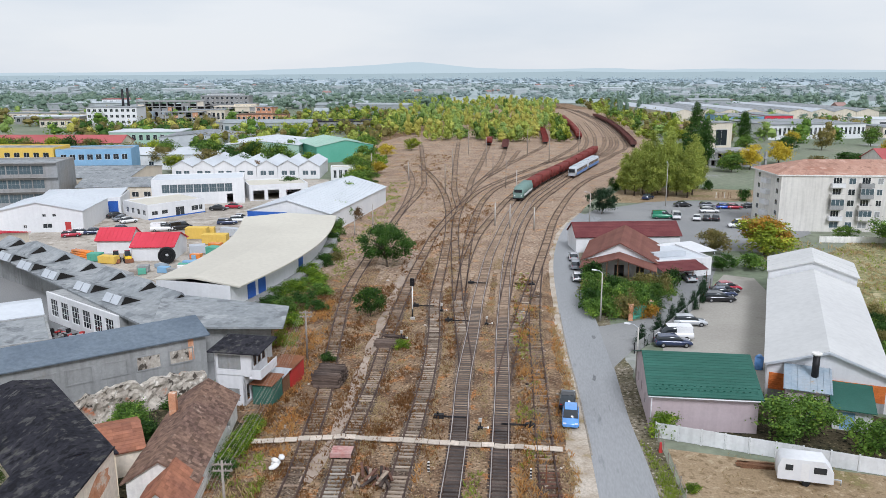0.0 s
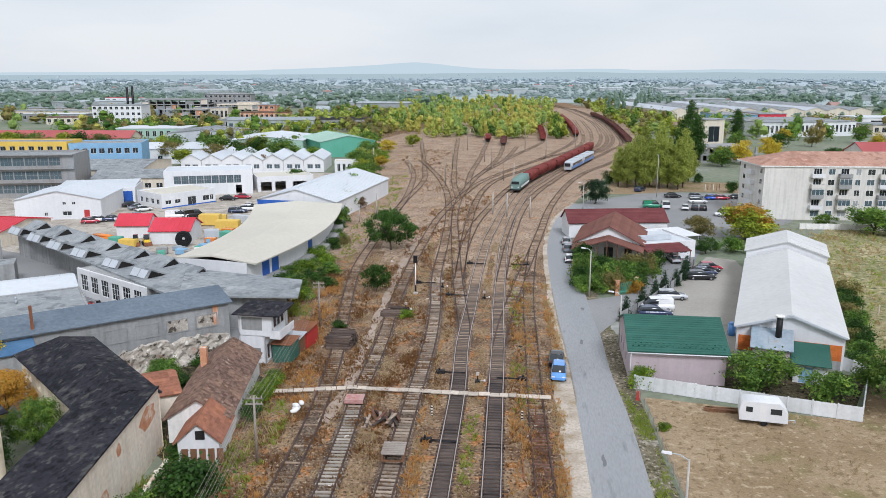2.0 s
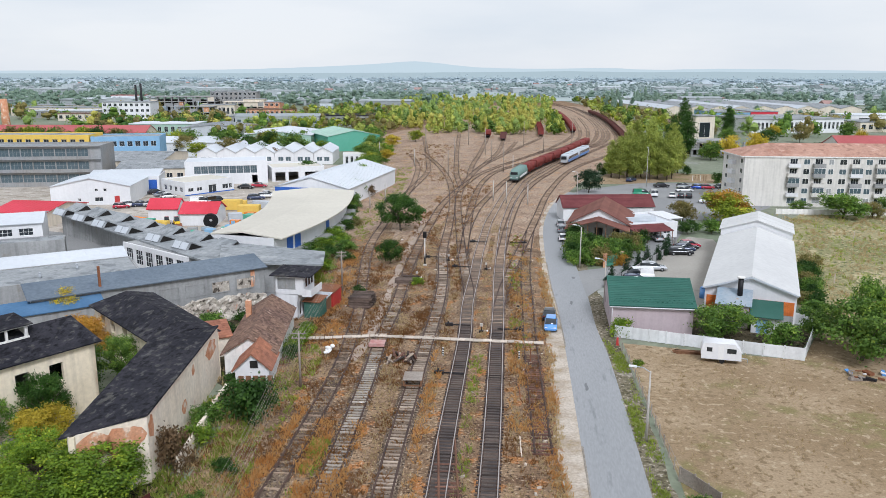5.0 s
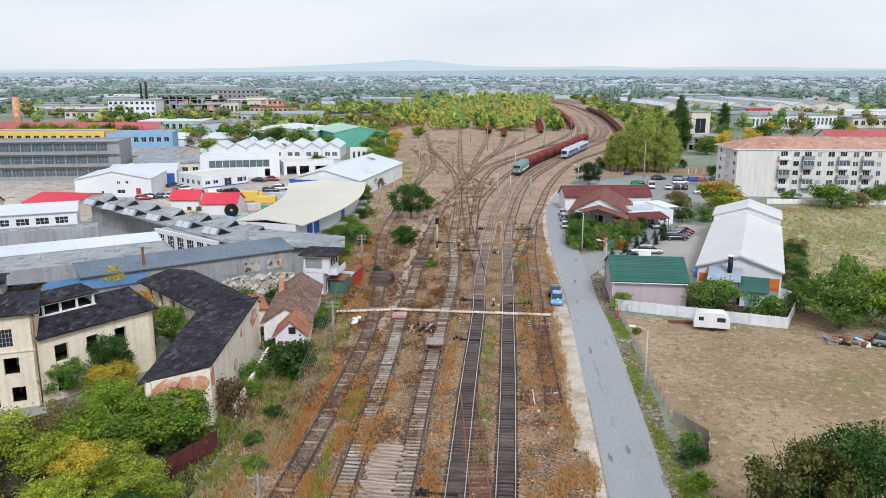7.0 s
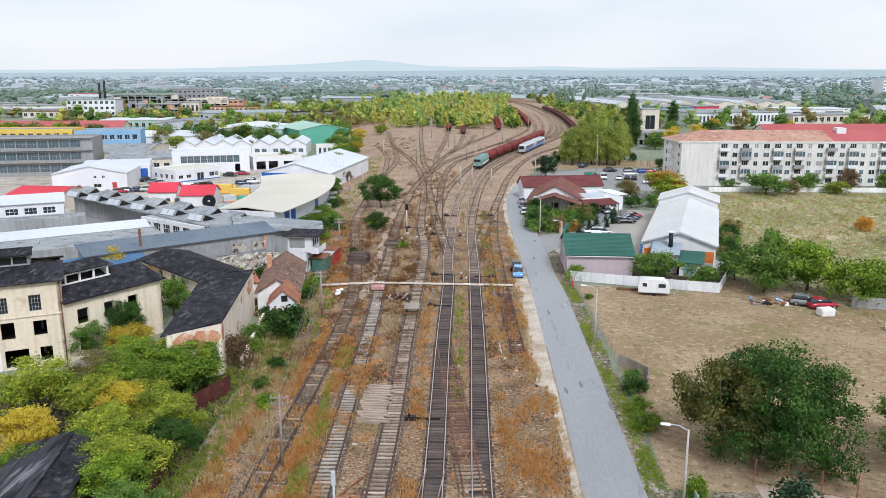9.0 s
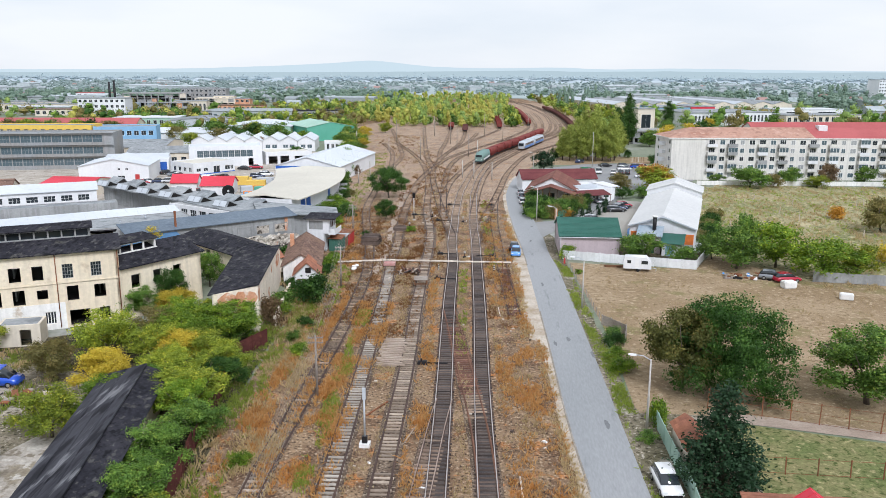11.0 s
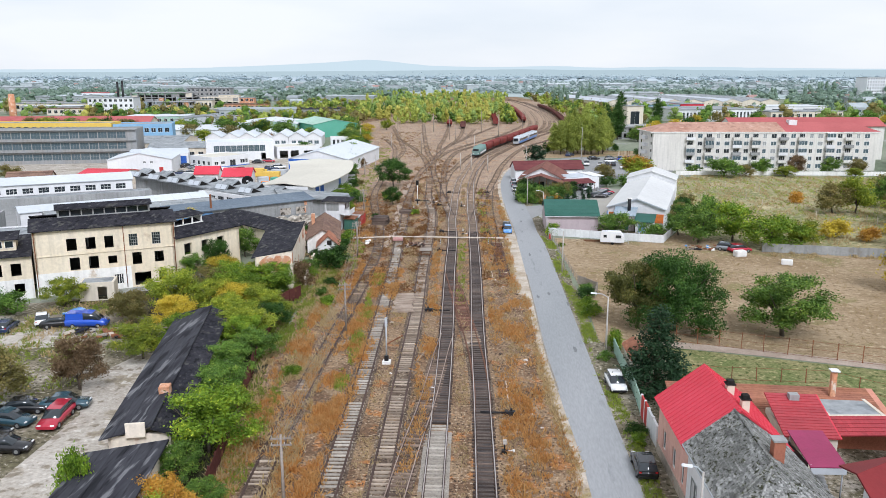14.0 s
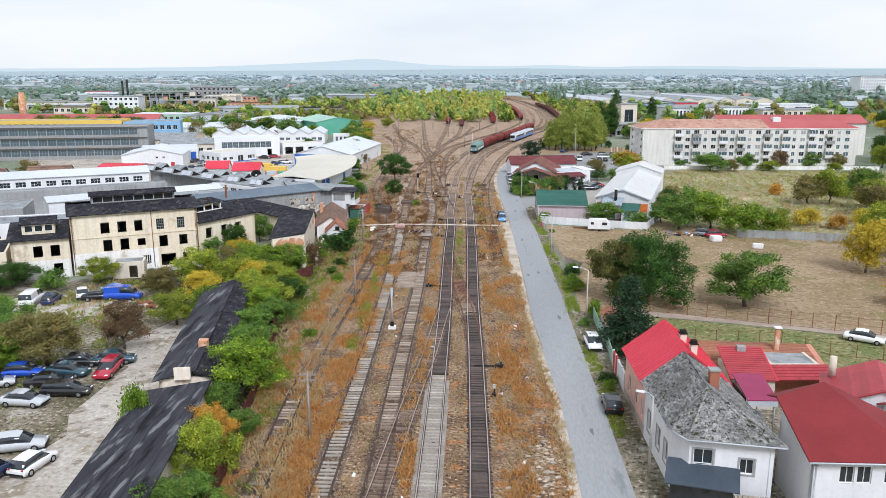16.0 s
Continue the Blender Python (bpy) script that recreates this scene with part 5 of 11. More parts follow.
def row_houses():
    # long house: red sheet roof at the back half, mossy slate at the front half with a hip over the corner
    r = thing("street_house", "salmon house with a bright red sheet metal roof", "house", pose(14.1, -20.6, 0, 0, 0, -88))
    # local x runs towards the viewer, y to the right of the street
    L, W, H = 8.7, 7.0, 5.0
    hl = [(1.6, 1.2, 2.6, 2.9), (4.6, 1.2, 5.6, 2.9), (7.2, 1.2, 8.0, 2.9)]
    gable_house(r, L, W, H, 2.7, "plaster_salmon", "metal_red", over=0.45, holes=dict(front=hl), ends=0.25, seams=17)
    glaze(r, hl, Matrix.Identity(4))
    bm = B()
    box(bm, 0, -0.06, 0, L, -0.004, 0.9)
    part("plinth", bm, "rubble", r, "rough stone plinth")
    for x, y in ((4.4, 4.1), (7.2, 4.3)):
        bm = B()
        box(bm, x - 0.28, y - 0.28, 6.2, x + 0.28, y + 0.28, 8.0)
        ch = part("chimney", bm, "plaster_cream", r, "rendered chimney with a dark cap")
        bm = B()
        box(bm, x - 0.36, y - 0.36, 8.0, x + 0.36, y + 0.36, 8.08)
        box(bm, x - 0.24, y - 0.24, 8.1, x + 0.24, y + 0.24, 8.35)
        part("cap", bm, "dark_inside", ch, "sooty chimney cap")
    # corner house
    c = thing("corner_house", "white corner house with a mossy grey slate roof", "house")
    fp = [(14.35, -29.6), (14.75, -38.2), (15.7, -39.8), (21.6, -40.6), (20.9, -29.6)]
    H = 5.2
    wins = [((14.35, -29.6), (14.75, -38.2), [(1.2, 1.3, 2.3, 3.1), (4.2, 1.3, 5.3, 3.1), (6.6, 1.3, 7.6, 3.1)]),
            ((14.75, -38.2), (15.7, -39.8), []),
            ((15.7, -39.8), (21.6, -40.6), [(0.3, 2.9, 1.7, 4.1), (3.6, 2.4, 4.6, 3.6)]),
            ((21.6, -40.6), (20.9, -29.6), []), ((20.9, -29.6), (14.35, -29.6), [])]
    for a, b, hs in wins:
        bm = B()
        wall_panel(bm, math.dist(a, b), H, 0.3, hs)
        part("wall", bm, "plaster_white", c, m=facing(a, b))
        for h in hs:
            window(c, facing(a, b) @ Matrix.Translation((h[0], 0.12, h[1])), h[2] - h[0], h[3] - h[1], 2, 1)
            bm = B()
            for q in ((h[0] - 0.14, h[1] - 0.14, h[0], h[3] + 0.14), (h[2], h[1] - 0.14, h[2] + 0.14, h[3] + 0.14), (h[0], h[3], h[2], h[3] + 0.14), (h[0], h[1] - 0.14, h[2], h[1])):
                box(bm, q[0], -0.035, q[1], q[2], -0.003, q[3])
            part("window_surround", bm, "plaster_grey", c, m=facing(a, b))
    e = [Vector((13.95, -29.3, 5.1)), Vector((14.3, -38.5, 5.1)), Vector((15.4, -40.4, 5.1)), Vector((22.2, -41.3, 5.1)), Vector((21.4, -29.3, 5.1))]
    top0, top1 = Vector((17.4, -29.3, 7.85)), Vector((17.4, -37.3, 7.95))
    rnd = random.Random(8)
    faces = [(e[0], e[1], top1, top0, 24, 20), (e[1], e[2], top1, top1, 20, 6), (e[2], e[3], top1, top1, 24, 20), (e[3], e[4], top0, top1, 24, 26)]
    for a, b, cc, d, rows, cols in faces:
        bm = B()
        vs = [a, b, cc] if cc == d else [a, b, cc, d]
        f = [bm.verts.new(p - Vector((0, 0, 0.02))) for p in vs]
        g = [bm.verts.new(p - Vector((0, 0, 0.16))) for p in vs]
        bm.faces.new(f), bm.faces.new(g[::-1])
        for i in range(len(vs)):
            bm.faces.new((f[i], g[i], g[(i + 1) % len(vs)], f[(i + 1) % len(vs)]))
        roof = part("roof", bm, "slate_mossy", c)
        bm = B()
        courses(bm, a, b, cc, d, rows, cols, lift=0.035, jitter=0.025, rnd=rnd)
        tagged(part("slate_cover", bm, "slate_mossy", roof, "mossy grey fibre slates"), kind="stuff")
    bm = B()
    for a, b in ((top0, top1), (top1, e[2]), (top1, e[3]), (top1, e[1])):
        rod(bm, a + Vector((0, 0, 0.02)), b + Vector((0, 0, 0.02)), 0.09, 0.09, 6)
    part("ridge_tiles", bm, "slate_mossy", c)
    bm = B()
    for a, b in zip(e[:4], e[1:]):
        rod(bm, a + Vector((0, 0, -0.08)), b + Vector((0, 0, -0.08)), 0.07, 0.07, 6)
    part("gutter", bm, "panel_grey", c)
    bm = B()
    box(bm, 17.9, -36.0, 6.4, 18.6, -35.3, 8.7)
    ch = part("chimney", bm, "brick_red", c, "sooty brick chimney")
    bm = B()
    box(bm, 17.82, -36.08, 8.7, 18.68, -35.22, 8.82)
    part("cap", bm, "plaster_grey", ch)
    # dark glazed shop entrance on the corner
    en = thing("shop_entrance", "dark canopy and glazed entrance on the house corner", "shop entrance", facing((14.3, -39.8), (18.7, -41.1)))
    bm = B()
    box(bm, 0.2, -1.1, 0.0, 4.6, 0.9, 2.2)
    part("glazing", bm, "glass_dark", en)
    bm = B()
    slab(bm, [(-0.2, -1.9, 2.2), (2.0, -1.9, 2.3), (2.0, 0.9, 3.0), (-0.2, 0.9, 2.9)], 0.1)
    slab(bm, [(2.0, -1.9, 2.3), (5.0, -1.6, 2.2), (5.0, 0.9, 2.8), (2.0, 0.9, 3.0)], 0.1)
    part("canopy", bm, "metal_slate", en)
    wl_ = thing("stone_wall", "dry stone wall in front of the white house", "stone wall", facing((18.6, -41.8), (22.8, -42.3)))
    rn = random.Random(31)
    bm = B()
    for row in range(7):
        x = 0.0
        while x < 4.3:
            w_ = rn.uniform(0.22, 0.42)
            hexa(bm, [(x + rn.uniform(0, 0.03), rn.uniform(-0.06, 0), row * 0.2), (x + w_, rn.uniform(-0.06, 0), row * 0.2), (x + w_, 0.4, row * 0.2), (x, 0.4, row * 0.2),
                      (x + 0.03, rn.uniform(-0.04, 0.02), row * 0.2 + 0.18), (x + w_ - 0.03, rn.uniform(-0.04, 0.02), row * 0.2 + 0.18), (x + w_ - 0.03, 0.38, row * 0.2 + 0.18), (x + 0.03, 0.38, row * 0.2 + 0.18)])
            x += w_ + 0.02
    tagged(part("stones", bm, "rubble", wl_), kind="stuff")
    for i, x in enumerate((4.9, 6.2)):
        bm = B()
        box(bm, x, -0.1, 0, x + 0.08, 0, 1.5), box(bm, x + 1.1, -0.1, 0, x + 1.18, 0, 1.5)
        for k in range(6):
            box(bm, x + 0.1 + k * 0.17, -0.06, 0.1, x + 0.2 + k * 0.17, -0.03, 1.4)
        box(bm, x, -0.08, 1.2, x + 1.18, -0.02, 1.28)
        solo("yard_gate", bm, "black_steel", "dark metal yard gate beside the stone wall", "gate", m=facing((18.6, -41.8), (22.8, -42.3)))
    # low red-roofed wings in the yard
    w1 = thing("yard_wing", "low yard wing with a bright red profiled roof", "outbuilding", pose(23.6, -23.2, 0, 0, 0, -2))
    flat_house(w1, 4.0, 5.5, 3.0, "plaster_cream", "metal_red", parapet=0)
    bm = B()
    q = [(-0.2, -0.3, 3.1), (4.2, -0.3, 3.1), (4.2, 5.7, 4.3), (-0.2, 5.7, 4.3)]
    slab(bm, q, 0.08)
    rf = part("roof", bm, "metal_red", w1)
    bm = B()
    courses(bm, *q, 16, 1, lift=0.04)
    tagged(part("tile_cover", bm, "tile_red", rf), kind="stuff")
    bm = B()
    box(bm, 1.6, 4.6, 3.95, 2.4, 5.3, 4.6)
    part("vent", bm, "plaster_grey", w1)
    w2 = thing("porch", "magenta sheet-roofed porch over a yard stair", "porch", pose(23.5, -28.5, 0, 0, 0, 2))
    bm = B()
    q = [(-0.15, -0.3, 3.3), (2.55, -0.3, 3.3), (2.55, 4.2, 4.05), (-0.15, 4.2, 4.05)]
    slab(bm, q, 0.08)
    part("roof", bm, "metal_magenta", w2)
    for x, y in ((0, 0), (2.35, 0), (0, 3.9), (2.35, 3.9)):
        bm = B()
        rod(bm, (x, y, 0), (x, y, 3.35 + y * 0.16), 0.06)
        part("post", bm, "panel_grey", w2)
    bm = B()
    box(bm, -0.1, -0.28, 2.7, 2.5, -0.21, 3.2)
    part("fascia", bm, "panel_grey", w2)
    bm = B()
    for k in range(7):
        box(bm, 0.7, 0.2 + k * 0.3, 0, 2.1, 0.5 + k * 0.3, 0.18 + k * 0.18)
    part("stair", bm, "plaster_grey", w2)
    bm = B()
    box(bm, -0.15, 0.3, 0, -0.08, 3.8, 3.3)
    part("side_wall", bm, "black_steel", w2)
    w3 = thing("flat_wing", "yard building with a grey flat roof and red tiled edge", "outbuilding", pose(28.6, -19.0, 0, 0, 0, 4))
    flat_house(w3, 4.9, 5.4, 2.9, "plaster_cream", "roof_grey_felt", parapet=0.05)
    bm = B()
    q = [(-0.3, -2.2, 2.2), (5.6, -2.2, 2.2), (5.6, 0.0, 2.95), (-0.3, 0.0, 2.95)]
    slab(bm, q, 0.08)
    rf = part("canopy", bm, "tile_red", w3)
    bm = B()
    courses(bm, *q, 5, 16, lift=0.05)
    tagged(part("tile_cover", bm, "tile_red", rf), kind="stuff")
    w4 = thing("brick_shed", "low shed with a salmon tiled roof", "shed", pose(16.2, -18.6, 0, 0, 0, -2))
    flat_house(w4, 18.0, 5.6, 2.2, "brick_red", "roof_salmon", parapet=0)
    bm = B()
    q = [(-0.2, -0.3, 2.3), (18.2, -0.3, 2.3), (18.2, 5.9, 3.2), (-0.2, 5.9, 3.2)]
    slab(bm, q, 0.1)
    rf = part("roof", bm, "roof_salmon", w4)
    bm = B()
    courses(bm, *q, 18, 1, lift=0.03)
    tagged(part("tile_cover", bm, "tile_terracotta", rf), kind="stuff")
    bm = B()
    box(bm, 14.0, 4.2, 2.6, 14.45, 4.65, 5.2)
    ch = part("chimney", bm, "brick_worn", w4)
    bm = B()
    box(bm, 13.85, 4.05, 5.35, 14.6, 4.8, 5.45)
    part("cap", bm, "plaster_white", ch)
    # dark red roofed house and the red tiled house behind it
    h3 = thing("house", "white house with a plain dark red metal roof", "house", pose(23.4, -42.9, 0, 0, 0, 2))
    hs = [(1.9, 3.3, 2.9, 4.6), (3.1, 3.3, 4.1, 4.6), (5.0, 3.3, 5.8, 4.6), (6.0, 3.3, 6.8, 4.6), (1.6, 0.8, 2.5, 2.0), (2.7, 0.8, 3.6, 2.0), (3.8, 0.8, 4.6, 2.0), (5.2, 0.8, 6.8, 2.2)]
    for ln_, mm, ho in ((7.4, Matrix.Identity(4), hs), (6.0, SIDE("left", 7.4, 6.0), []), (6.0, SIDE("right", 7.4, 6.0), []), (7.4, SIDE("back", 7.4, 6.0), [])):
        bm = B()
        wall_panel(bm, ln_, 5.2, 0.3, ho, mm)
        part("wall", bm, "plaster_white", h3)
    e0, e1, e2, t0, t1, e3 = (-0.5, -0.5, 5.2), (7.6, -0.6, 5.2), (9.5, 6.5, 5.2), (-0.4, 6.2, 7.1), (4.4, 9.0, 7.2), (0.6, 10.5, 5.4)
    for q in ([e0, e1, t1], [e0, t1, t0], [e1, e2, t1], [t0, t1, e3]):
        bm = B()
        slab(bm, q, 0.12)
        part("roof", bm, "metal_darkred", h3)
    bm = B()
    hexa(bm, [(0.0, 0.1, 5.15), (0.3, 0.1, 5.15), (0.3, 6.0, 5.15), (0.0, 6.0, 5.15), (0.0, 5.6, 6.75), (0.3, 5.6, 6.75), (0.3, 5.9, 6.75), (0.0, 5.9, 6.75)])
    part("gable", bm, "plaster_white", h3)
    bm = B()
    rod(bm, (-0.5, -0.55, 5.1), (7.6, -0.65, 5.1), 0.07, 0.07, 6)
    part("gutter", bm, "panel_grey", h3)
    bm = B()
    rod(bm, (0.05, -0.1, 0.1), (0.05, -0.1, 5.2), 0.05, 0.05, 6)
    part("downpipe", bm, "panel_grey", h3)
    glaze(h3, hs, Matrix.Identity(4))
    h4 = thing("house", "house with a bright red pressed-tile roof", "house", pose(29.6, -29.8, 0, 0, 0, -20))
    gable_house(h4, 8.5, 7.3, 3.6, 1.9, "plaster_white", "tile_red", over=0.4, ridge_x=False, rows=14, cols=1)
    bm = B()
    rod(bm, (0.6, 6.0, 4.0), (0.6, 6.0, 5.9), 0.32, 0.3, 10)
    part("chimney", bm, "plaster_cream", h4)
    h5 = thing("house", "house with a red tiled roof and a long ridge", "house", pose(36.4, -43.5, 0, 0, 0, 15))
    gable_house(h5, 10.0, 12.0, 4.6, 2.6, "plaster_white", "tile_red", over=0.5, rows=16, cols=1)
    ht = thing("garden_hut", "cream garden hut with an orange tile roof", "hut", pose(14.6, -4.8, 0, 0, 0, 2))
    gable_house(ht, 2.0, 4.6, 2.3, 0.7, "plaster_cream", "tile_terracotta", over=0.25, ridge_x=False, rows=6, cols=6)


row_houses()

# ---- buildings on the left of the tracks ----
def ruin():
    a, b = (-48.0, 29.5), (-41.8, 40.4)
    # main three-storey block, its face along the line that runs away to the right
    m = facing((-64.6, 20.2), (-48.0, 29.6))
    L = math.dist((-64.6, 20.2), (-48.0, 29.6))
    H = 9.6
    r = thing("ruined_factory", "derelict three-storey beige factory with empty windows", "factory", m)
    hs = [(4.3, 6.3, 5.6, 8.1), (6.8, 6.3, 8.1, 8.1), (9.3, 6.3, 10.5, 8.1), (12.6, 6.3, 13.8, 8.1), (15.8, 6.3, 17.0, 8.1),
          (4.5, 3.4, 5.8, 5.3), (7.0, 3.4, 8.3, 5.3), (9.6, 3.9, 10.8, 5.1), (12.9, 3.4, 14.2, 5.3), (16.0, 3.5, 17.3, 5.2),
          (7.6, 0.1, 8.6, 1.9), (10.2, 0.7, 11.5, 2.3), (13.0, 0.2, 15.3, 2.2), (16.4, 0.6, 17.6, 2.2)]
    for s, ln, mm, ho in (("front", L, Matrix.Identity(4), hs), ("right", 11.0, SIDE("right", L, 11.0), []), ("back", L, SIDE("back", L, 11.0), grid_holes(2, L - 2, 5, 3.4, 1.3, 1.8, 2, 2.9)), ("left", 11.0, SIDE("left", L, 11.0), [])):
        bm = B()
        wall_panel(bm, ln, H, 0.45, ho, mm)
        part("wall", bm, "plaster_beige", r)
    # floors coloured near-black so the empty rooms' shade is painted in
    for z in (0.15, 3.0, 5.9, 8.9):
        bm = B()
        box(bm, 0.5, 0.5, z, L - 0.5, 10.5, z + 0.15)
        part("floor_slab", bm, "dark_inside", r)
    for k in range(4):
        bm = B()
        box(bm, L * (k + 0.5) / 4 - 0.1, 3.5, 0.3, L * (k + 0.5) / 4 + 0.1, 10.4, 8.9)
        part("inner_wall", bm, "plaster_grey", r)
    bm = B()
    wall_panel(bm, 12.6, 3.35, 0.045, [h for h in hs if h[3] < 2.6 and h[2] < 12.6], Matrix.Translation((0, -0.05, 0)))
    part("limewash", bm, "plaster_white_old", r, "whitewashed lower storey")
    for h in hs[3:5]:
        window(r, Matrix.Translation((h[0], 0.15, h[1])), h[2] - h[0], h[3] - h[1], 4, 4, "plaster_grey", "glass_dark", 0.08, 0.05)
    window(r, Matrix.Translation((10.2, 0.1, 0.7)), 1.3, 1.6, 4, 1, "frame_white", "glass_dark", 0.1, 0.1)
    for z in (5.75,):
        bm = B()
        box(bm, 0, -0.12, z, L, -0.052, z + 0.12)
        part("cornice", bm, "plaster_beige", r)
    for x in (0.2, 11.9, L - 0.15):
        bm = B()
        rod(bm, (x, -0.12, 0.2), (x, -0.12, H), 0.06, 0.06, 6)
        part("downpipe", bm, "rusty_steel", r)
    bm = B()
    slab(bm, [(-0.4, -0.55, H), (L + 0.4, -0.55, H), (L + 0.4, 4.2, H + 1.1), (-0.4, 4.2, H + 1.1)], 0.14)
    slab(bm, [(L + 0.4, 11.5, H), (-0.4, 11.5, H), (-0.4, 6.8, H + 1.1), (L + 0.4, 6.8, H + 1.1)], 0.14)
    part("roof", bm, "felt_black", r, "ragged black felt roof")
    lant = B()
    for i in range(9):
        x = 3.6 + i * 1.55
        box(lant, x - 0.09, 3.9, H + 0.9, x + 0.09, 4.1, H + 2.1)
        box(lant, x - 0.09, 6.9, H + 0.9, x + 0.09, 7.1, H + 2.1)
    box(lant, 3.4, 3.86, H + 0.8, 16.2, 4.12, H + 1.15), box(lant, 3.4, 3.86, H + 2.0, 16.2, 4.12, H + 2.2)
    box(lant, 3.4, 6.88, H + 0.8, 16.2, 7.12, H + 2.2), box(lant, 3.4, 4.12, H + 0.8, 3.6, 6.88, H + 2.2), box(lant, 16.0, 4.12, H + 0.8, 16.2, 6.88, H + 2.2)
    ln = part("lantern", lant, "plaster_grey", r, "glazed clerestory lantern on the roof")
    bm = B()
    slab(bm, [(3.1, 3.4, H + 2.25), (16.5, 3.4, H + 2.25), (16.5, 5.5, H + 2.75), (3.1, 5.5, H + 2.75)], 0.12)
    slab(bm, [(16.5, 7.6, H + 2.25), (3.1, 7.6, H + 2.25), (3.1, 5.5, H + 2.75), (16.5, 5.5, H + 2.75)], 0.12)
    part("lantern_roof", bm, "felt_black", ln)
    bm = B()
    box(bm, 3.6, 4.25, H + 1.1, 16.0, 4.3, H + 2.0)
    part("pane", bm, "glass_dark", ln)
    # right block, two storeys
    m2 = facing(a, b)
    L2 = math.dist(a, b)
    H2 = 6.9
    r2 = thing("ruined_factory_wing", "two-storey derelict beige wing with empty windows", "factory", m2)
    h2 = [(1.6, 3.9, 3.0, 5.7), (4.9, 3.9, 6.2, 5.7), (8.0, 3.9, 9.3, 5.7), (1.6, 0.8, 3.0, 2.4), (4.9, 0.8, 6.3, 2.4), (8.0, 0.8, 9.4, 2.4)]
    for s, ln_, mm, ho in (("front", L2, Matrix.Identity(4), h2), ("right", 9.0, SIDE("right", L2, 9.0), []), ("back", L2, SIDE("back", L2, 9.0), [])):
        bm = B()
        wall_panel(bm, ln_, H2, 0.4, ho, mm)
        part("wall", bm, "plaster_beige", r2)
    # near-black slabs again carry the rooms' shade in their colour
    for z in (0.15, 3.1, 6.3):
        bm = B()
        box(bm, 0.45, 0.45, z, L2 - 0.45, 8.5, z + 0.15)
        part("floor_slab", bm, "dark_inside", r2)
    bm = B()
    box(bm, 0.5, 4.4, 0.3, L2 - 0.5, 4.6, 6.3)
    part("inner_wall", bm, "plaster_grey", r2)
    bm = B()
    slab(bm, [(-0.1, -0.5, H2), (L2 + 0.5, -0.5, H2), (L2 + 0.5, 5.0, H2 + 1.5), (-0.1, 5.0, H2 + 1.5)], 0.14)
    slab(bm, [(L2 + 0.5, 9.5, H2), (-0.1, 9.5, H2), (-0.1, 5.0, H2 + 1.5), (L2 + 0.5, 5.0, H2 + 1.5)], 0.14)
    part("roof", bm, "felt_black", r2, "ragged black felt roof")
    bm = B()
    for i in range(5):
        x = 0.7 + i * 1.75
        box(bm, x - 0.1, 3.1, H2 + 0.8, x + 0.1, 3.3, H2 + 2.2)
    box(bm, 0.5, 3.06, H2 + 0.75, 8.0, 3.34, H2 + 1.1), box(bm, 0.5, 3.06, H2 + 2.1, 8.0, 3.34, H2 + 2.3), box(bm, 0.5, 3.34, H2 + 0.75, 0.7, 6.2, H2 + 2.3), box(bm, 7.8, 3.34, H2 + 0.75, 8.0, 6.2, H2 + 2.3)
    l2 = part("lantern", bm, "plaster_white_old", r2, "broken clerestory lantern")
    bm = B()
    slab(bm, [(0.2, 2.8, H2 + 2.36), (8.3, 2.8, H2 + 2.36), (8.3, 6.5, H2 + 2.7), (0.2, 6.5, H2 + 2.7)], 0.1)
    part("lantern_roof", bm, "felt_black", l2)
    # low block at the far end of the facade
    m3 = facing((-72.0, 16.2), (-64.8, 20.0))
    r3 = thing("ruined_factory_block", "lower derelict beige block with a small roof lantern", "factory", m3)
    h3 = [(3.0, 3.4, 4.3, 5.2), (5.4, 3.4, 6.7, 5.2), (5.6, 0.8, 6.9, 2.3)]
    for s, ln_, mm, ho in (("front", 8.1, Matrix.Identity(4), h3), ("left", 9.0, SIDE("left", 8.1, 9.0), []), ("back", 8.1, SIDE("back", 8.1, 9.0), [])):
        bm = B()
        wall_panel(bm, ln_, 6.3, 0.4, ho, mm)
        part("wall", bm, "plaster_beige", r3)
    bm = B()
    wall_panel(bm, 8.05, 2.9, 0.045, [h3[2]], Matrix.Translation((0, -0.05, 0)))
    part("limewash", bm, "plaster_white_old", r3, "whitewashed lower storey")
    # slabs and cross wall in near-black, interior shade put into the colour
    bm = B()
    box(bm, 0.45, 0.45, 3.0, 7.6, 8.5, 3.15), box(bm, 0.45, 0.45, 5.6, 7.6, 8.5, 5.75), box(bm, 0.45, 4.0, 0.1, 7.6, 4.2, 5.6)
    part("floor_slab", bm, "dark_inside", r3)
    bm = B()
    slab(bm, [(-0.5, -0.6, 6.35), (8.2, -0.6, 6.35), (8.2, 9.3, 7.6), (-0.5, 9.3, 7.6)], 0.14)
    part("roof", bm, "felt_black", r3)
    bm = B()
    box(bm, 1.6, 2.2, 6.6, 6.2, 5.4, 8.3)
    l3 = part("lantern", bm, "plaster_beige", r3)
    bm = B()
    slab(bm, [(1.2, 1.8, 8.35), (6.6, 1.8, 8.35), (6.6, 5.8, 8.9), (1.2, 5.8, 8.9)], 0.1)
    part("lantern_roof", bm, "felt_black", l3)
    for i in range(3):
        window(l3, Matrix.Translation((2.0 + i * 1.4, 2.12, 7.1)), 1.1, 1.0, 1, 1, "plaster_white_old", "glass_dark", 0.07)
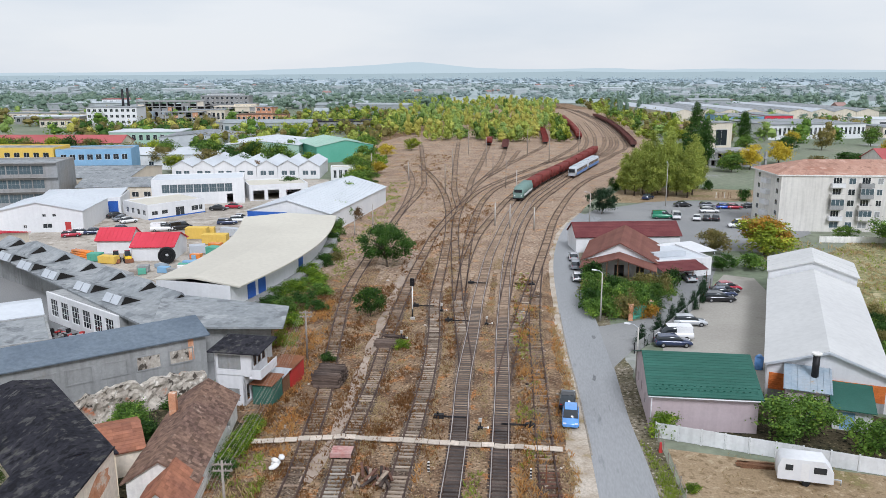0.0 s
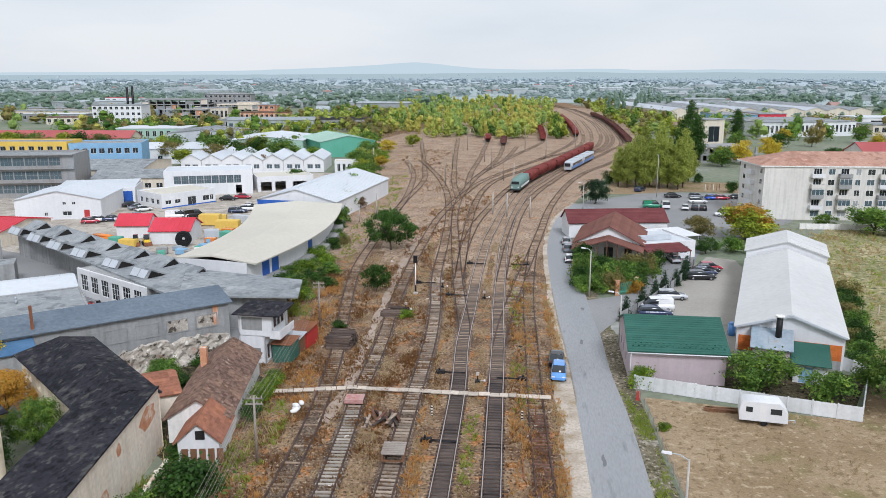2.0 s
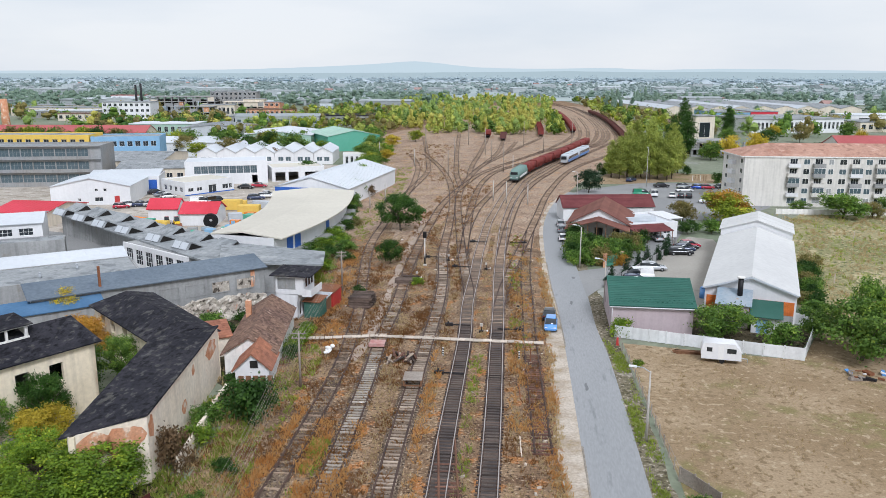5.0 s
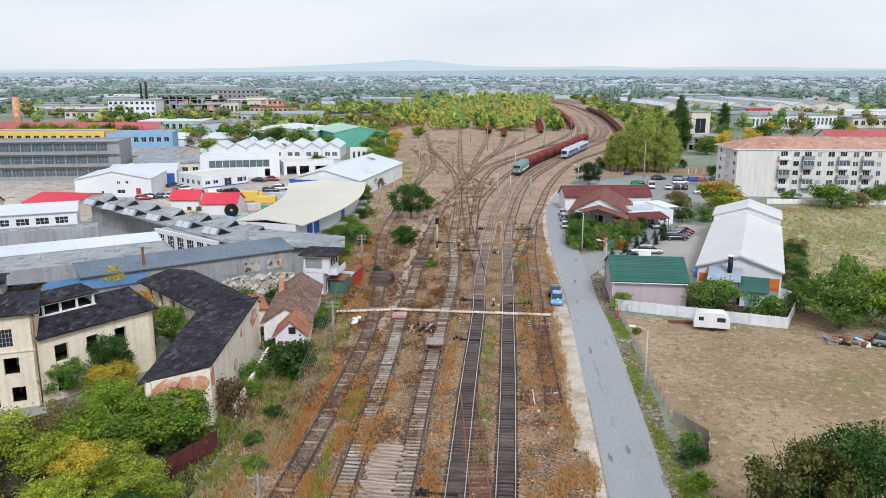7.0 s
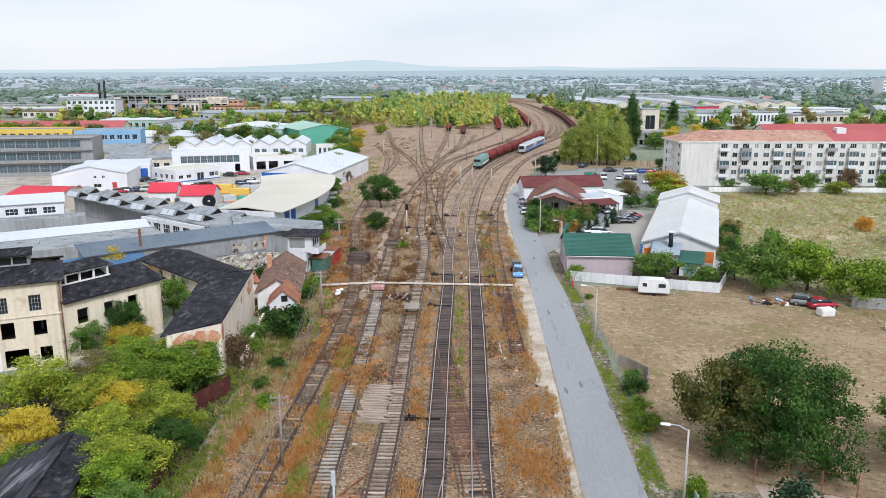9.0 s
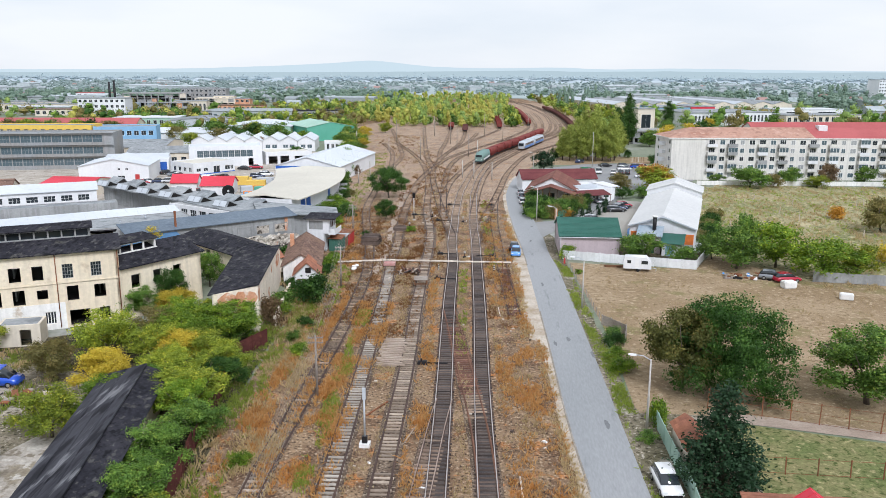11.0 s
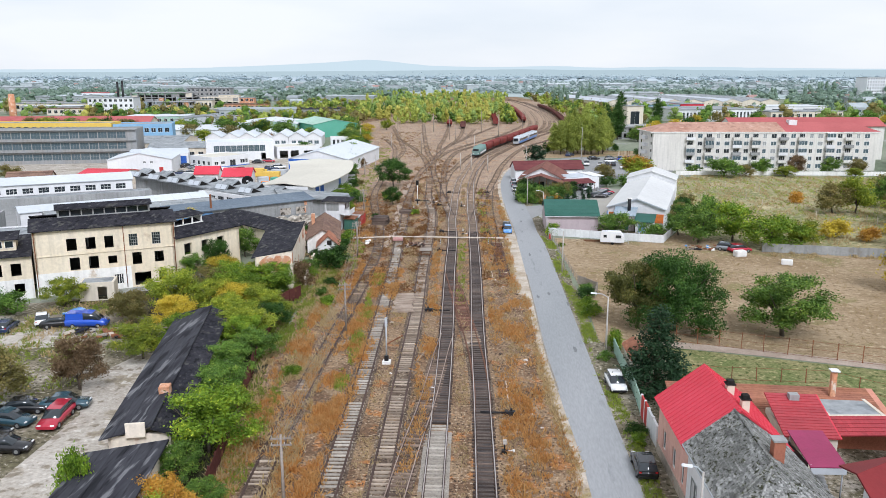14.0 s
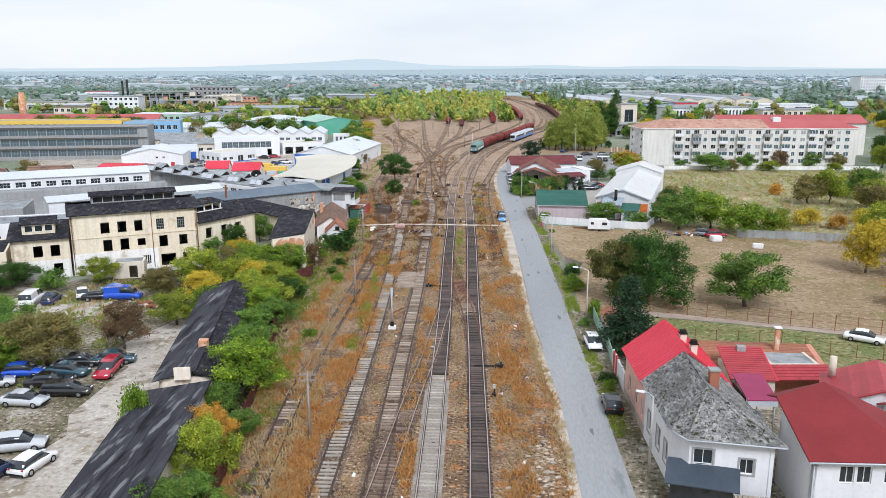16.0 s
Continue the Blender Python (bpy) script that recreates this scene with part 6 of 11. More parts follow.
    r4 = thing("ruined_gatehouse", "small crumbling concrete gatehouse under bushes", "outbuilding", facing((-57.6, 18.6), (-52.6, 20.2)))
    flat_house(r4, 4.6, 3.2, 2.6, "plaster_cream", "roof_grey_felt", holes=dict(front=[(2.4, 0.1, 3.6, 2.0)]), parapet=0.0)
    # far end: dark flat block further left
    r5 = thing("old_workshop", "low workshop with a patched black felt roof", "workshop", facing((-98, 3), (-72.3, 16.0)))
    flat_house(r5, 28.5, 11, 4.6, "plaster_beige", "felt_black", holes=dict(front=grid_holes(1, 28, 8, 1.0, 1.6, 2.4)), parapet=0.1)
    # wing with the high blind wall towards the tracks
    w = thing("ruined_wing", "derelict wing with a blind plaster wall and black felt roof", "factory")
    P0, P1, P2, P3 = (-33.6, 23.0), (-29.6, 27.2), (-33.1, 49.2), (-38.0, 45.0)
    for p, q, mt, ho in ((P0, P1, "plaster_pale_worn", []), (P1, P2, "plaster_pale_worn", []), (P3, P0, "plaster_beige", [(2, 3.0, 3.0, 4.4), (5, 3.0, 6, 4.4)])):
        bm = B()
        wall_panel(bm, math.dist(p, q), 5.7, 0.4, ho)
        part("wall", bm, mt, w, m=facing(p, q))
    bm = B()
    v0, v1, v2, v3 = [Vector((p[0], p[1], 5.75)) for p in (P0, P1, P2, P3)]
    v0 -= Vector((0.6, 0.3, 0))
    slab(bm, [v0, v1 + Vector((0.15, 0, 0.25)), v2 + Vector((0.15, 0, 0.25)), v3 - Vector((0.4, 0, 0))], 0.16)
    part("roof", bm, "felt_black", w, "torn black felt roof")
    rn = random.Random(4)
    for n_, (fx, x0, x1, z0, z1) in enumerate([(0, 0.1, 3.4, 3.3, 5.7), (0, 2.3, 5.75, 3.0, 5.68), (0, 0.8, 4.8, 1.2, 3.9), (1, 0.1, 1.6, 3.4, 5.5), (1, 17.0, 21.5, 3.3, 5.5), (1, 12.2, 13.4, 4.0, 5.2), (1, 8.6, 10.4, 1.6, 3.0)]):
        # bare brick where the plaster fell off
        p, q = ((P0, P1), (P1, P2))[fx]
        bm = B()
        k = 12
        cx, cz = (x0 + x1) / 2, (z0 + z1) / 2
        pts = [(cx + math.cos(2 * math.pi * i / k) * (x1 - x0) / 2 * rn.uniform(0.7, 1.05), -0.008, cz + math.sin(2 * math.pi * i / k) * (z1 - z0) / 2 * rn.uniform(0.7, 1.05)) for i in range(k)]
        bm.faces.new([bm.verts.new(o) for o in pts])
        part("bare_brick", bm, "brick_worn", w, "brickwork bared by fallen plaster", m=facing(p, q))
    w2 = thing("ruined_rear_wing", "derelict yellow wing under a sagging black roof", "factory")
    Q0, Q1, Q2, Q3 = (-38.0, 45.0), (-33.1, 49.4), (-47.5, 62.8), (-52.0, 57.2)
    for p, q, ho in ((Q3, Q0, [(2.0, 3.0, 3.4, 4.6), (5.2, 3.0, 6.6, 4.6), (9.0, 3.0, 10.4, 4.6), (2.0, 0.4, 4.0, 2.2), (7, 0.4, 9, 2.2)]), (Q1, Q2, []), (Q2, Q3, [])):
        bm = B()
        wall_panel(bm, math.dist(p, q), 5.1, 0.4, ho)
        part("wall", bm, "plaster_beige", w2, m=facing(p, q))
    bm = B()
    q = [Vector((p[0], p[1], 5.15)) for p in (Q3, Q0, Q1, Q2)]
    ra, rb = q[0].lerp(q[3], 0.55) + Vector((0, 0, 0.9)), q[1].lerp(q[2], 0.62) + Vector((0, 0, 0.95))
    slab(bm, [q[0] - Vector((0.5, 0.4, 0)), q[1] - Vector((0.3, 0.3, 0)), rb, ra], 0.15)
    slab(bm, [q[2] + Vector((0.2, 0.2, 0.1)), q[3] + Vector((0, 0.3, 0)), ra, rb], 0.15)
    part("roof", bm, "felt_black", w2, "sagging black felt roof")
    fl = thing("tile_roof_shed", "low shed with a reddish tile roof between the ruins", "shed", facing((-39.5, 52.5), (-34.4, 56.0)))
    gable_house(fl, 6.0, 6.5, 2.4, 1.0, "plaster_pale_worn", "tile_terracotta", over=0.3, rows=8, cols=8)


ruin()


def gatekeeper():
    r = thing("old_house", "old white house with a long brown tile roof", "house", pose(-32.9, 50.1, 0, 0, 0, 10.8))
    L, W, H = 5.4, 16.6, 2.5
    holes = dict(front=[(3.1, 1.0, 4.0, 2.2)], right=[(2.0, 0.9, 2.9, 2.1), (6.5, 0.9, 7.4, 2.1), (12, 0.9, 13, 2.1)])
    gable_house(r, L, W, H, 1.7, "plaster_white_old", "tile_brown", over=0.4, holes=holes, ridge_x=False, rows=11, cols=46)
    glaze(r, holes["front"], SIDE("front", L, W))
    glaze(r, holes["right"], SIDE("right", L, W))
    bm = B()
    box(bm, 0.3, 11.4, 2.6, 0.95, 12.05, 5.0)
    part("chimney", bm, "brick_worn", r, "crumbling brick chimney")
    p = thing("house_porch", "gabled porch with an orange tile roof on the old house", "porch", pose(-30.15, 46.3, 0, 0, 0, 10.5))
    gable_house(p, 3.5, 4.9, 2.3, 1.6, "plaster_white", "tile_terracotta", over=0.35, ridge_x=False, rows=8, cols=10)
    # near-black box on the gable paints the shade of an opening
    bm = B()
    box(bm, 1.55, -0.06, 2.35, 2.35, -0.005, 3.15)
    part("attic_window", bm, "dark_inside", p, "near-black panel in place of the shaded attic opening")
    bm = B()
    for k in range(5):
        box(bm, 0.3 + k * 0.75, -0.05, 0.1, 0.85 + k * 0.75, -0.006, 1.5)
    part("planking", bm, "wood_brown", p)
    t = thing("signal_box", "small white railway signal box with a black flat roof", "signal box", pose(-34.2, 70.6, 0, 0, 0, -3))
    for ln, mm, ho in ((3.2, Matrix.Identity(4), [(0.4, 0.5, 2.6, 1.9)]), (3.4, SIDE("right", 3.2, 3.4), [(0.5, 0.3, 1.5, 2.2)]), (3.2, SIDE("back", 3.2, 3.4), []), (3.4, SIDE("left", 3.2, 3.4), [])):
        bm = B()
        wall_panel(bm, ln, 3.4, 0.2, ho, mm)
        part("wall", bm, "plaster_white", t)
    bm = B()
    box(bm, 0.42, 0.06, 0.52, 2.58, 0.1, 1.88)
    part("panel", bm, "plaster_grey", t)
    hr = [(0.3, 4.3, 1.2, 5.6), (1.4, 4.3, 2.3, 5.6), (2.5, 4.3, 3.4, 5.6)]
    for ln, ho, mm in ((4.2, [(0.35, 4.0, 2.9, 5.6)], Matrix.Translation((0, -0.02, 0))), (3.8, hr, pose(4.2, -0.02, 0, 0, 0, 90)), (4.2, [], pose(4.2, 3.78, 0, 0, 0, 180)), (3.8, [], pose(0, 3.78, 0, 0, 0, 270))):
        bm = B()
        wall_panel(bm, ln, 6.0, 0.18, ho, mm, z0=3.4)
        part("upper_wall", bm, "plaster_white", t)
    bm = B()
    box(bm, 0, 0, 3.3, 4.2, 3.75, 3.45)
    part("floor_slab", bm, "plaster_white", t)
    glaze(t, hr, pose(4.2, -0.02, 0, 0, 0, 90), frame_mat="wood_brown")
    bm = B()
    box(bm, 0.36, 0.05, 4.02, 2.88, 0.09, 5.58)
    part("panel", bm, "plaster_grey", t)
    bm = B()
    box(bm, 3.9, -0.3, 3.2, 5.2, 4.0, 3.35), box(bm, 5.12, -0.3, 3.35, 5.2, 4.0, 4.2), box(bm, 4.2, -0.3, 3.35, 5.12, -0.22, 4.2)
    part("balcony", bm, "plaster_white", t)
    bm = B()
    slab(bm, [(-0.5, -0.6, 6.05), (5.2, -0.6, 6.05), (5.2, 4.4, 6.3), (-0.5, 4.4, 6.3)], 0.14)
    part("roof", bm, "felt_black", t)
    for nm, lb, mt, rf, x, y, w_, d_, h_ in (("shed", "dark green wooden shed with a rusty roof", "wood_green", "rusty_steel", -30.4, 71.0, 2.2, 2.5, 2.3), ("shed", "red painted metal shed beside the signal box", "red_paint", "rusty_steel", -30.2, 75.9, 2.5, 3.4, 2.2), ("shed", "small brown shed with a pale sheet roof", "wood_brown", "panel_grey", -30.3, 73.8, 2.3, 1.8, 2.1)):
        s = thing(nm, lb, "shed", pose(x, y, 0, 0, 0, -6))
        bm = B()
        box(bm, 0, 0, 0, w_, d_, h_)
        bd = part("body", bm, mt, s)
        bm = B()
        slab(bm, [(-0.2, -0.3, h_ + 0.08), (w_ + 0.2, -0.3, h_ + 0.08), (w_ + 0.2, d_ + 0.2, h_ + 0.3), (-0.2, d_ + 0.2, h_ + 0.3)], 0.07)
        part("roof", bm, rf, s)
        for k in range(2):
            bm = B()
            box(bm, 0.2 + k * (w_ / 2), -0.05, 0.1, w_ / 2 - 0.1 + k * (w_ / 2), -0.004, h_ - 0.3)
            part("door", bm, mt, s)


gatekeeper()


def black_sheds():
    for p, q, dep, h0, h1, nm in (((-25.6, -26.4), (-32.2, 5.0), 4.8, 3.2, 3.9, "long_shed"), ((-20.4, -62.0), (-25.2, -29.0), 5.4, 2.9, 3.5, "long_shed")):
        ln = math.dist(p, q)
        r = thing(nm, "long low shed with a streaked tar-paper roof", "shed", facing(p, q))
        # x runs away from the viewer; y to the left, towards the scrap yard
        for s, l_, mm, ho in (("front", ln, Matrix.Identity(4), grid_holes(1, ln - 1, 6, 0.9, 1.4, 1.1)), ("right", dep, SIDE("right", ln, dep), []), ("back", ln, SIDE("back", ln, dep), grid_holes(1, ln - 1, 6, 0.2, 2.2, 2.0)), ("left", dep, SIDE("left", ln, dep), [])):
            bm = B()
            wall_panel(bm, l_, h0, 0.25, ho, mm)
            part("wall", bm, "plaster_pale_worn", r)
        ridge = 1.3 if h0 > 3 else -0.5
        bm = B()
        slab(bm, [(-0.4, ridge, h1 + 0.25), (-0.4, dep + 0.6, h0 - 0.05), (ln + 0.4, dep + 0.6, h0 - 0.05), (ln + 0.4, ridge, h1 + 0.25)][::-1], 0.12)
        part("roof", bm, "tar_shed", r, "streaked black tar-paper slope")
        if h0 > 3:
            bm = B()
            slab(bm, [(-0.4, -0.7, h0 - 0.1), (ln + 0.4, -0.7, h0 - 0.1), (ln + 0.4, ridge + 0.1, h1), (-0.4, ridge + 0.1, h1)], 0.12)
            part("roof", bm, "felt_black", r, "sunken black felt slope")
        run = dep + 0.6 - ridge
        for k in range(1, int(run)):
            bm = B()
            z = h1 + 0.25 + (h0 - h1 - 0.3) * k / run
            box(bm, -0.4, ridge + k, z - 0.03, ln + 0.4, ridge + k + 0.06, z + 0.03)
            part("roof_seam", bm, "tar_shed", r)
        if h0 > 3:
            bm = B()
            box(bm, 6.2, 1.2, 3.2, 7.2, 2.1, 4.6)
            part("chimney", bm, "brick_worn", r, "squat broken brick chimney")
            bm = B()
            box(bm, -0.5, dep / 2 - 0.6, 3.2, -0.3, dep / 2 + 0.9, 4.4)
            part("parapet", bm, "plaster_pale_worn", r)
    run_fence("rusty_fence", "leaning rust-red sheet metal fence along the sidings", [(-17.6, -60), (-20.4, -36.4), (-22.9, -20), (-25.7, -4), (-27.6, 9), (-29.2, 17.2), (-27.3, 22.6)], 2.4, 1.9, 0.04, "fence_maroon", "fence_maroon", lean=4, seed=17)
    run_fence("broken_wall", "low broken plaster wall overgrown with weeds", [(-28.2, 29), (-29.6, 38), (-30.6, 45)], 2.2, 1.3, 0.3, "plaster_pale_worn", "plaster_pale_worn", post=0.3, lean=4, seed=18)


black_sheds()


ROOF_LIGHTS = [(-94.2, 117.2), (-86.9, 112.0), (-79.7, 106.8), (-72.4, 102.1), (-63.6, 96.3), (-56.3, 91.3), (-94.6, 121.4), (-87.2, 116.5), (-79.8, 111.7), (-72.2, 106.6), (-64.7, 101.8), (-57.5, 97.1), (-50.5, 91.8)]


def industrial():
    # long blue-grey roofed building with blind panels
    r = thing("old_works", "long grey works with bricked-up windows and a blue-grey roof", "factory", facing((-60.5, 57.5), (-38.2, 77.4)))
    L = math.dist((-60.5, 57.5), (-38.2, 77.4))
    flat_house(r, L, 4.4, 5.2, "plaster_grey", "roof_bluegrey", parapet=0)
    bm = B()
    slab(bm, [(-0.4, -0.5, 5.3), (L + 0.4, -0.5, 5.3), (L + 0.4, 4.6, 6.3), (-0.4, 4.6, 6.3)], 0.14)
    part("roof", bm, "roof_bluegrey", r)
    for i in range(6):
        x = 8.2 + i * 3.5
        bm = B()
        wall_panel(bm, 2.7, 1.75, 0.07, [(0.14, 0.14, 2.56, 1.6)], Matrix.Translation((x, -0.08, 2.4)))
        fr = part("blind_window", bm, "plaster_grey", r, "raised frame of a bricked-up window")
        bm = B()
        box(bm, x + 0.15, -0.03, 2.55, x + 2.55, -0.005, 4.0)
        part("infill", bm, "plaster_broken" if i in (4, 5) else "plaster_grey", fr)
    bm = B()
    box(bm, L - 2.0, -0.05, 2.6, L - 1.4, -0.005, 5.0)
    part("bare_brick", bm, "brick_worn", r)
    bm = B()
    box(bm, 8.0, 0.6, 5.2, 8.3, 0.9, 8.2)
    part("chimney", bm, "rusty_steel", r)
    bm = B()
    slab(bm, [(-14, -3.0, 4.2), (8.0, -3.0, 4.2), (8.0, 0.8, 5.0), (-14, 0.8, 5.0)], 0.12)
    part("lower_roof", bm, "roof_blue", r, "dark blue sheet metal lean-to roof")
    bm = B()
    box(bm, -14, -2.7, 0, 7.7, -0.02, 4.1)
    part("lean_to", bm, "plaster_grey", r)
    # collapsed masonry in front of it
    rb = thing("ruined_wall", "jagged remains of a collapsed masonry wall", "ruined wall", facing((-47.5, 62.0), (-35.6, 73.4)))
    nx, nz = 40, 10
    vs, fs = [], []
    for side in (0, 1):
        for i in range(nx):
            x = 15.6 * i / (nx - 1)
            top = 3.1 - 0.012 * (x - 9) ** 2 + 0.8 * noise.noise(Vector((x * 0.6, 3.0, 0))) + 0.5 * noise.noise(Vector((x * 2.3, 8.0, 0)))
            for k in range(nz):
                t = k / (nz - 1)
                z = max(0.05, top * t)
                y = (-0.7 * (1 - t) ** 3 + 0.42 * noise.noise(Vector((x * 1.1, z * 1.3, 1))) + 0.24 * noise.noise(Vector((x * 2.8, z * 2.8, 2)))) if side == 0 else 0.75 + 0.2 * noise.noise(Vector((x, z, 9)))
                vs.append((x + 0.15 * noise.noise(Vector((x * 2, z * 2, 5))), y, z))
    for side in (0, 1):
        o_ = side * nx * nz
        for i in range(nx - 1):
            for k in range(nz - 1):
                q_ = (o_ + i * nz + k, o_ + (i + 1) * nz + k, o_ + (i + 1) * nz + k + 1, o_ + i * nz + k + 1)
                fs.append(q_ if side == 0 else q_[::-1])
    for i in range(nx - 1):
        fs.append((i * nz + nz - 1, (i + 1) * nz + nz - 1, nx * nz + (i + 1) * nz + nz - 1, nx * nz + i * nz + nz - 1))
    part("masonry", raw("masonry", vs, fs), "plaster_broken", rb, "crumbling plastered masonry with a jagged top")
    # sawtooth workshop with window wall
    P, Q = (-69.5, 95.0), (-53.6, 85.6)
    m = facing(P, Q)
    L = math.dist(P, Q)
    s = thing("skylight_workshop", "grey workshop with tilted roof lights and a white window wall", "workshop", m)
    hs = [(0.8 + i * 2.9, 0.9, 2.9 + i * 2.9, 3.4) for i in range(6)]
    bm = B()
    wall_panel(bm, L, 4.2, 0.3, hs)
    part("wall", bm, "plaster_white", s)
    glaze(s, hs, Matrix.Identity(4), 3, 3)
    bm = B()
    slab(bm, [(-34, 6.0, 4.35), (L + 8, -0.5, 4.4), (L + 6.0, 9.4, 4.6), (-34, 14.6, 4.6)], 0.3)
    part("roof", bm, "roof_grey_felt", s, "wide grey felt roof")
    bm = B()
    box(bm, -34, 6.5, 0, -0.4, 13.6, 4.1), box(bm, 0.0, 0.32, 0, L, 9.0, 4.1), box(bm, L, 1.4, 0, L + 5.0, 8.4, 4.15)
    part("body", bm, "plaster_grey", s)
    for n_, (x, y) in enumerate(ROOF_LIGHTS):
        loc = m.inverted() @ Vector((x, y, 0))
        sk_m = pose(loc.x, loc.y + (1.0 if n_ > 5 else 0), 4.42, 0, 0, 180 if n_ > 5 else 0)
        bm = B()
        hexa(bm, [(-2.2, -1.5, 0), (2.2, -1.5, 0), (2.2, 2.2, 0), (-2.2, 2.2, 0), (-2.1, -0.5, 1.3), (2.1, -0.5, 1.3), (2.1, 2.15, 0.1), (-2.1, 2.15, 0.1)])
        sk = part("roof_light", bm, "roof_grey_felt", s, m=sk_m)
        for sx in (-2.24, 2.16):
            bm = B()
            hexa(bm, [(sx, -1.2, 0.1), (sx + 0.08, -1.2, 0.1), (sx + 0.08, 1.6, 0.1), (sx, 1.6, 0.1), (sx, -0.5, 1.0), (sx + 0.08, -0.5, 1.0), (sx + 0.08, -0.3, 1.0), (sx, -0.3, 1.0)])
            part("cheek", bm, "dark_inside", sk, "near-black triangular side of the roof light")
        for k in range(2):
            bm = B()
            a0, a1 = Vector((-1.9 + k * 1.95, -1.56, 0.12)), Vector((-0.1 + k * 1.95, -1.56, 0.12))
            hexa(bm, [a0, a1, a1 + Vector((0, 0.06, 0)), a0 + Vector((0, 0.06, 0)), a0 + Vector((0.03, 0.74, 0.98)), a1 + Vector((-0.03, 0.74, 0.98)), a1 + Vector((-0.03, 0.84, 0.98)), a0 + Vector((0.03, 0.84, 0.98))])
            part("pane", bm, "panel_grey", sk, "whitened glass")
    # roof that sweeps out towards the tracks
    q = thing("corner_roof", "low grey roof sweeping out beside the signal box", "shed", facing((-45.6, 79.2), (-29.5, 85.5)))
    bm = B()
    slab(bm, [(0, 0, 5.2), (15.0, -1.0, 4.3), (16.2, 8.0, 4.2), (0, 15, 5.2)], 0.25)
    part("roof", bm, "roof_grey_felt", q)
    bm = B()
    box(bm, 1.0, 0.8, 0, 13.6, 8.0, 4.2)
    part("body", bm, "plaster_grey", q)
    # white and grey flat roofs in front
    a = thing("flat_workshop", "large flat workshop with white and grey roof fields", "workshop", facing((-83, 55.5), (-56.0, 76.0)))
    L = math.dist((-83, 55.5), (-56.0, 76.0))
    flat_house(a, L, 10.5, 4.3, "plaster_grey", "roof_grey_felt", parapet=0.12)
    for x, y in ((9, 4.5), (15, 6), (21, 3), (26, 6)):
        bm = B()
        rod(bm, (x, y, 4.3), (x, y, 5.0), 0.16, 0.16, 8), rod(bm, (x, y, 5.02), (x, y, 5.15), 0.28, 0.05, 8)
        part("vent", bm, "panel_grey", a)
    b = thing("white_workshop", "long workshop with a bright white roof", "workshop", facing((-93, 62.5), (-63.4, 85.0)))
    L = math.dist((-93, 62.5), (-63.4, 85.0))
    gable_house(b, L, 8.0, 4.2, 0.7, "plaster_white", "roof_white", over=0.3, holes=dict(right=[(1, 0.5, 3.4, 3), (4, 0.5, 6.4, 3)]), seams=20)
    c = thing("long_hall", "long white hall with a window band under a white roof", "hall", facing((-128, 79.0), (-88.5, 101.5)))
    L = math.dist((-128, 79), (-88.5, 101.5))
    hs = grid_holes(1, L - 1, 13, 3.6, 2.3, 1.3)
    gable_house(c, L, 12, 5.8, 1.0, "plaster_white", "roof_white", over=0.4, holes=dict(front=hs), seams=24)
    glaze(c, hs, Matrix.Identity(4), 3, 2)
    d = thing("grey_lean_to", "grey roofed lean-to along the white hall", "shed", facing((-124, 74.2), (-82.5, 98.6)))
    L = math.dist((-124, 74.2), (-82.5, 98.6))
    flat_house(d, L, 4.4, 3.4, "plaster_grey", "roof_grey_felt", parapet=0.1)
    e = thing("red_roof_shed", "shed with a bright red roof among grey roofs", "shed", facing((-116, 124.5), (-103.5, 124)))
    gable_house(e, 12.5, 15, 3.0, 1.3, "plaster_cream", "metal_red", over=0.4, seams=14)
    for x, y in ((-131, 117), (-145, 108)):
        f = thing("brown_roof_shed", "low shed with a brown tile roof", "shed", facing((x, y), (x + 11, y + 4)))
        gable_house(f, 11, 8, 2.8, 1.8, "plaster_cream", "tile_brown", over=0.4, rows=8, cols=1)
    # yard sheds
    g = thing("white_shed", "white gabled metal shed with a red door", "shed", facing((-119.5, 150.5), (-101.0, 155.0)))
    L = math.dist((-119.5, 150.5), (-101, 155))
    hs = [(10.5, 3.4, 11.3, 4.1), (12.6, 3.4, 13.4, 4.1), (6.4, 0.9, 7.1, 1.7), (10.4, 0.9, 12.4, 1.9)]
    gable_house(g, L, 18, 4.6, 2.0, "panel_white", "roof_white", over=0.2, holes=dict(front=hs), ridge_x=False, seams=16)
    glaze(g, hs, Matrix.Identity(4))
    bm = B()
    box(bm, 15.2, -0.06, 0.05, 16.4, -0.004, 2.2)
    part("door", bm, "red_paint", g)
    h = thing("garage", "white garage with blue roller doors", "garage", facing((-122.5, 169.5), (-104.0, 176.0)))
    L = math.dist((-122.5, 169.5), (-104, 176))
    hd = [(4.5, 0.05, 9.5, 3.4), (10.6, 0.05, 19.0, 3.4)]
    flat_house(h, L, 13, 4.2, "panel_white", "roof_white", holes=dict(front=hd), parapet=0.1, slope=0.8)
    bm = B()
    box(bm, 10.62, 0.13, 0.05, 18.98, 0.2, 3.38)
    rd = part("roller_door", bm, "panel_blue", h)
    for k in range(11):
        bm = B()
        box(bm, 10.64, 0.08 + 0.02 * (k % 2), 0.05 + k * 0.3, 18.96, 0.127, 0.34 + k * 0.3)
        part("slat", bm, "panel_blue", rd)
    # near-black sheet behind the open bay stands in for the shade inside
    bm = B()
    box(bm, 4.52, 2.0, 0.05, 9.48, 2.1, 3.4)
    part("opening", bm, "dark_inside", h)
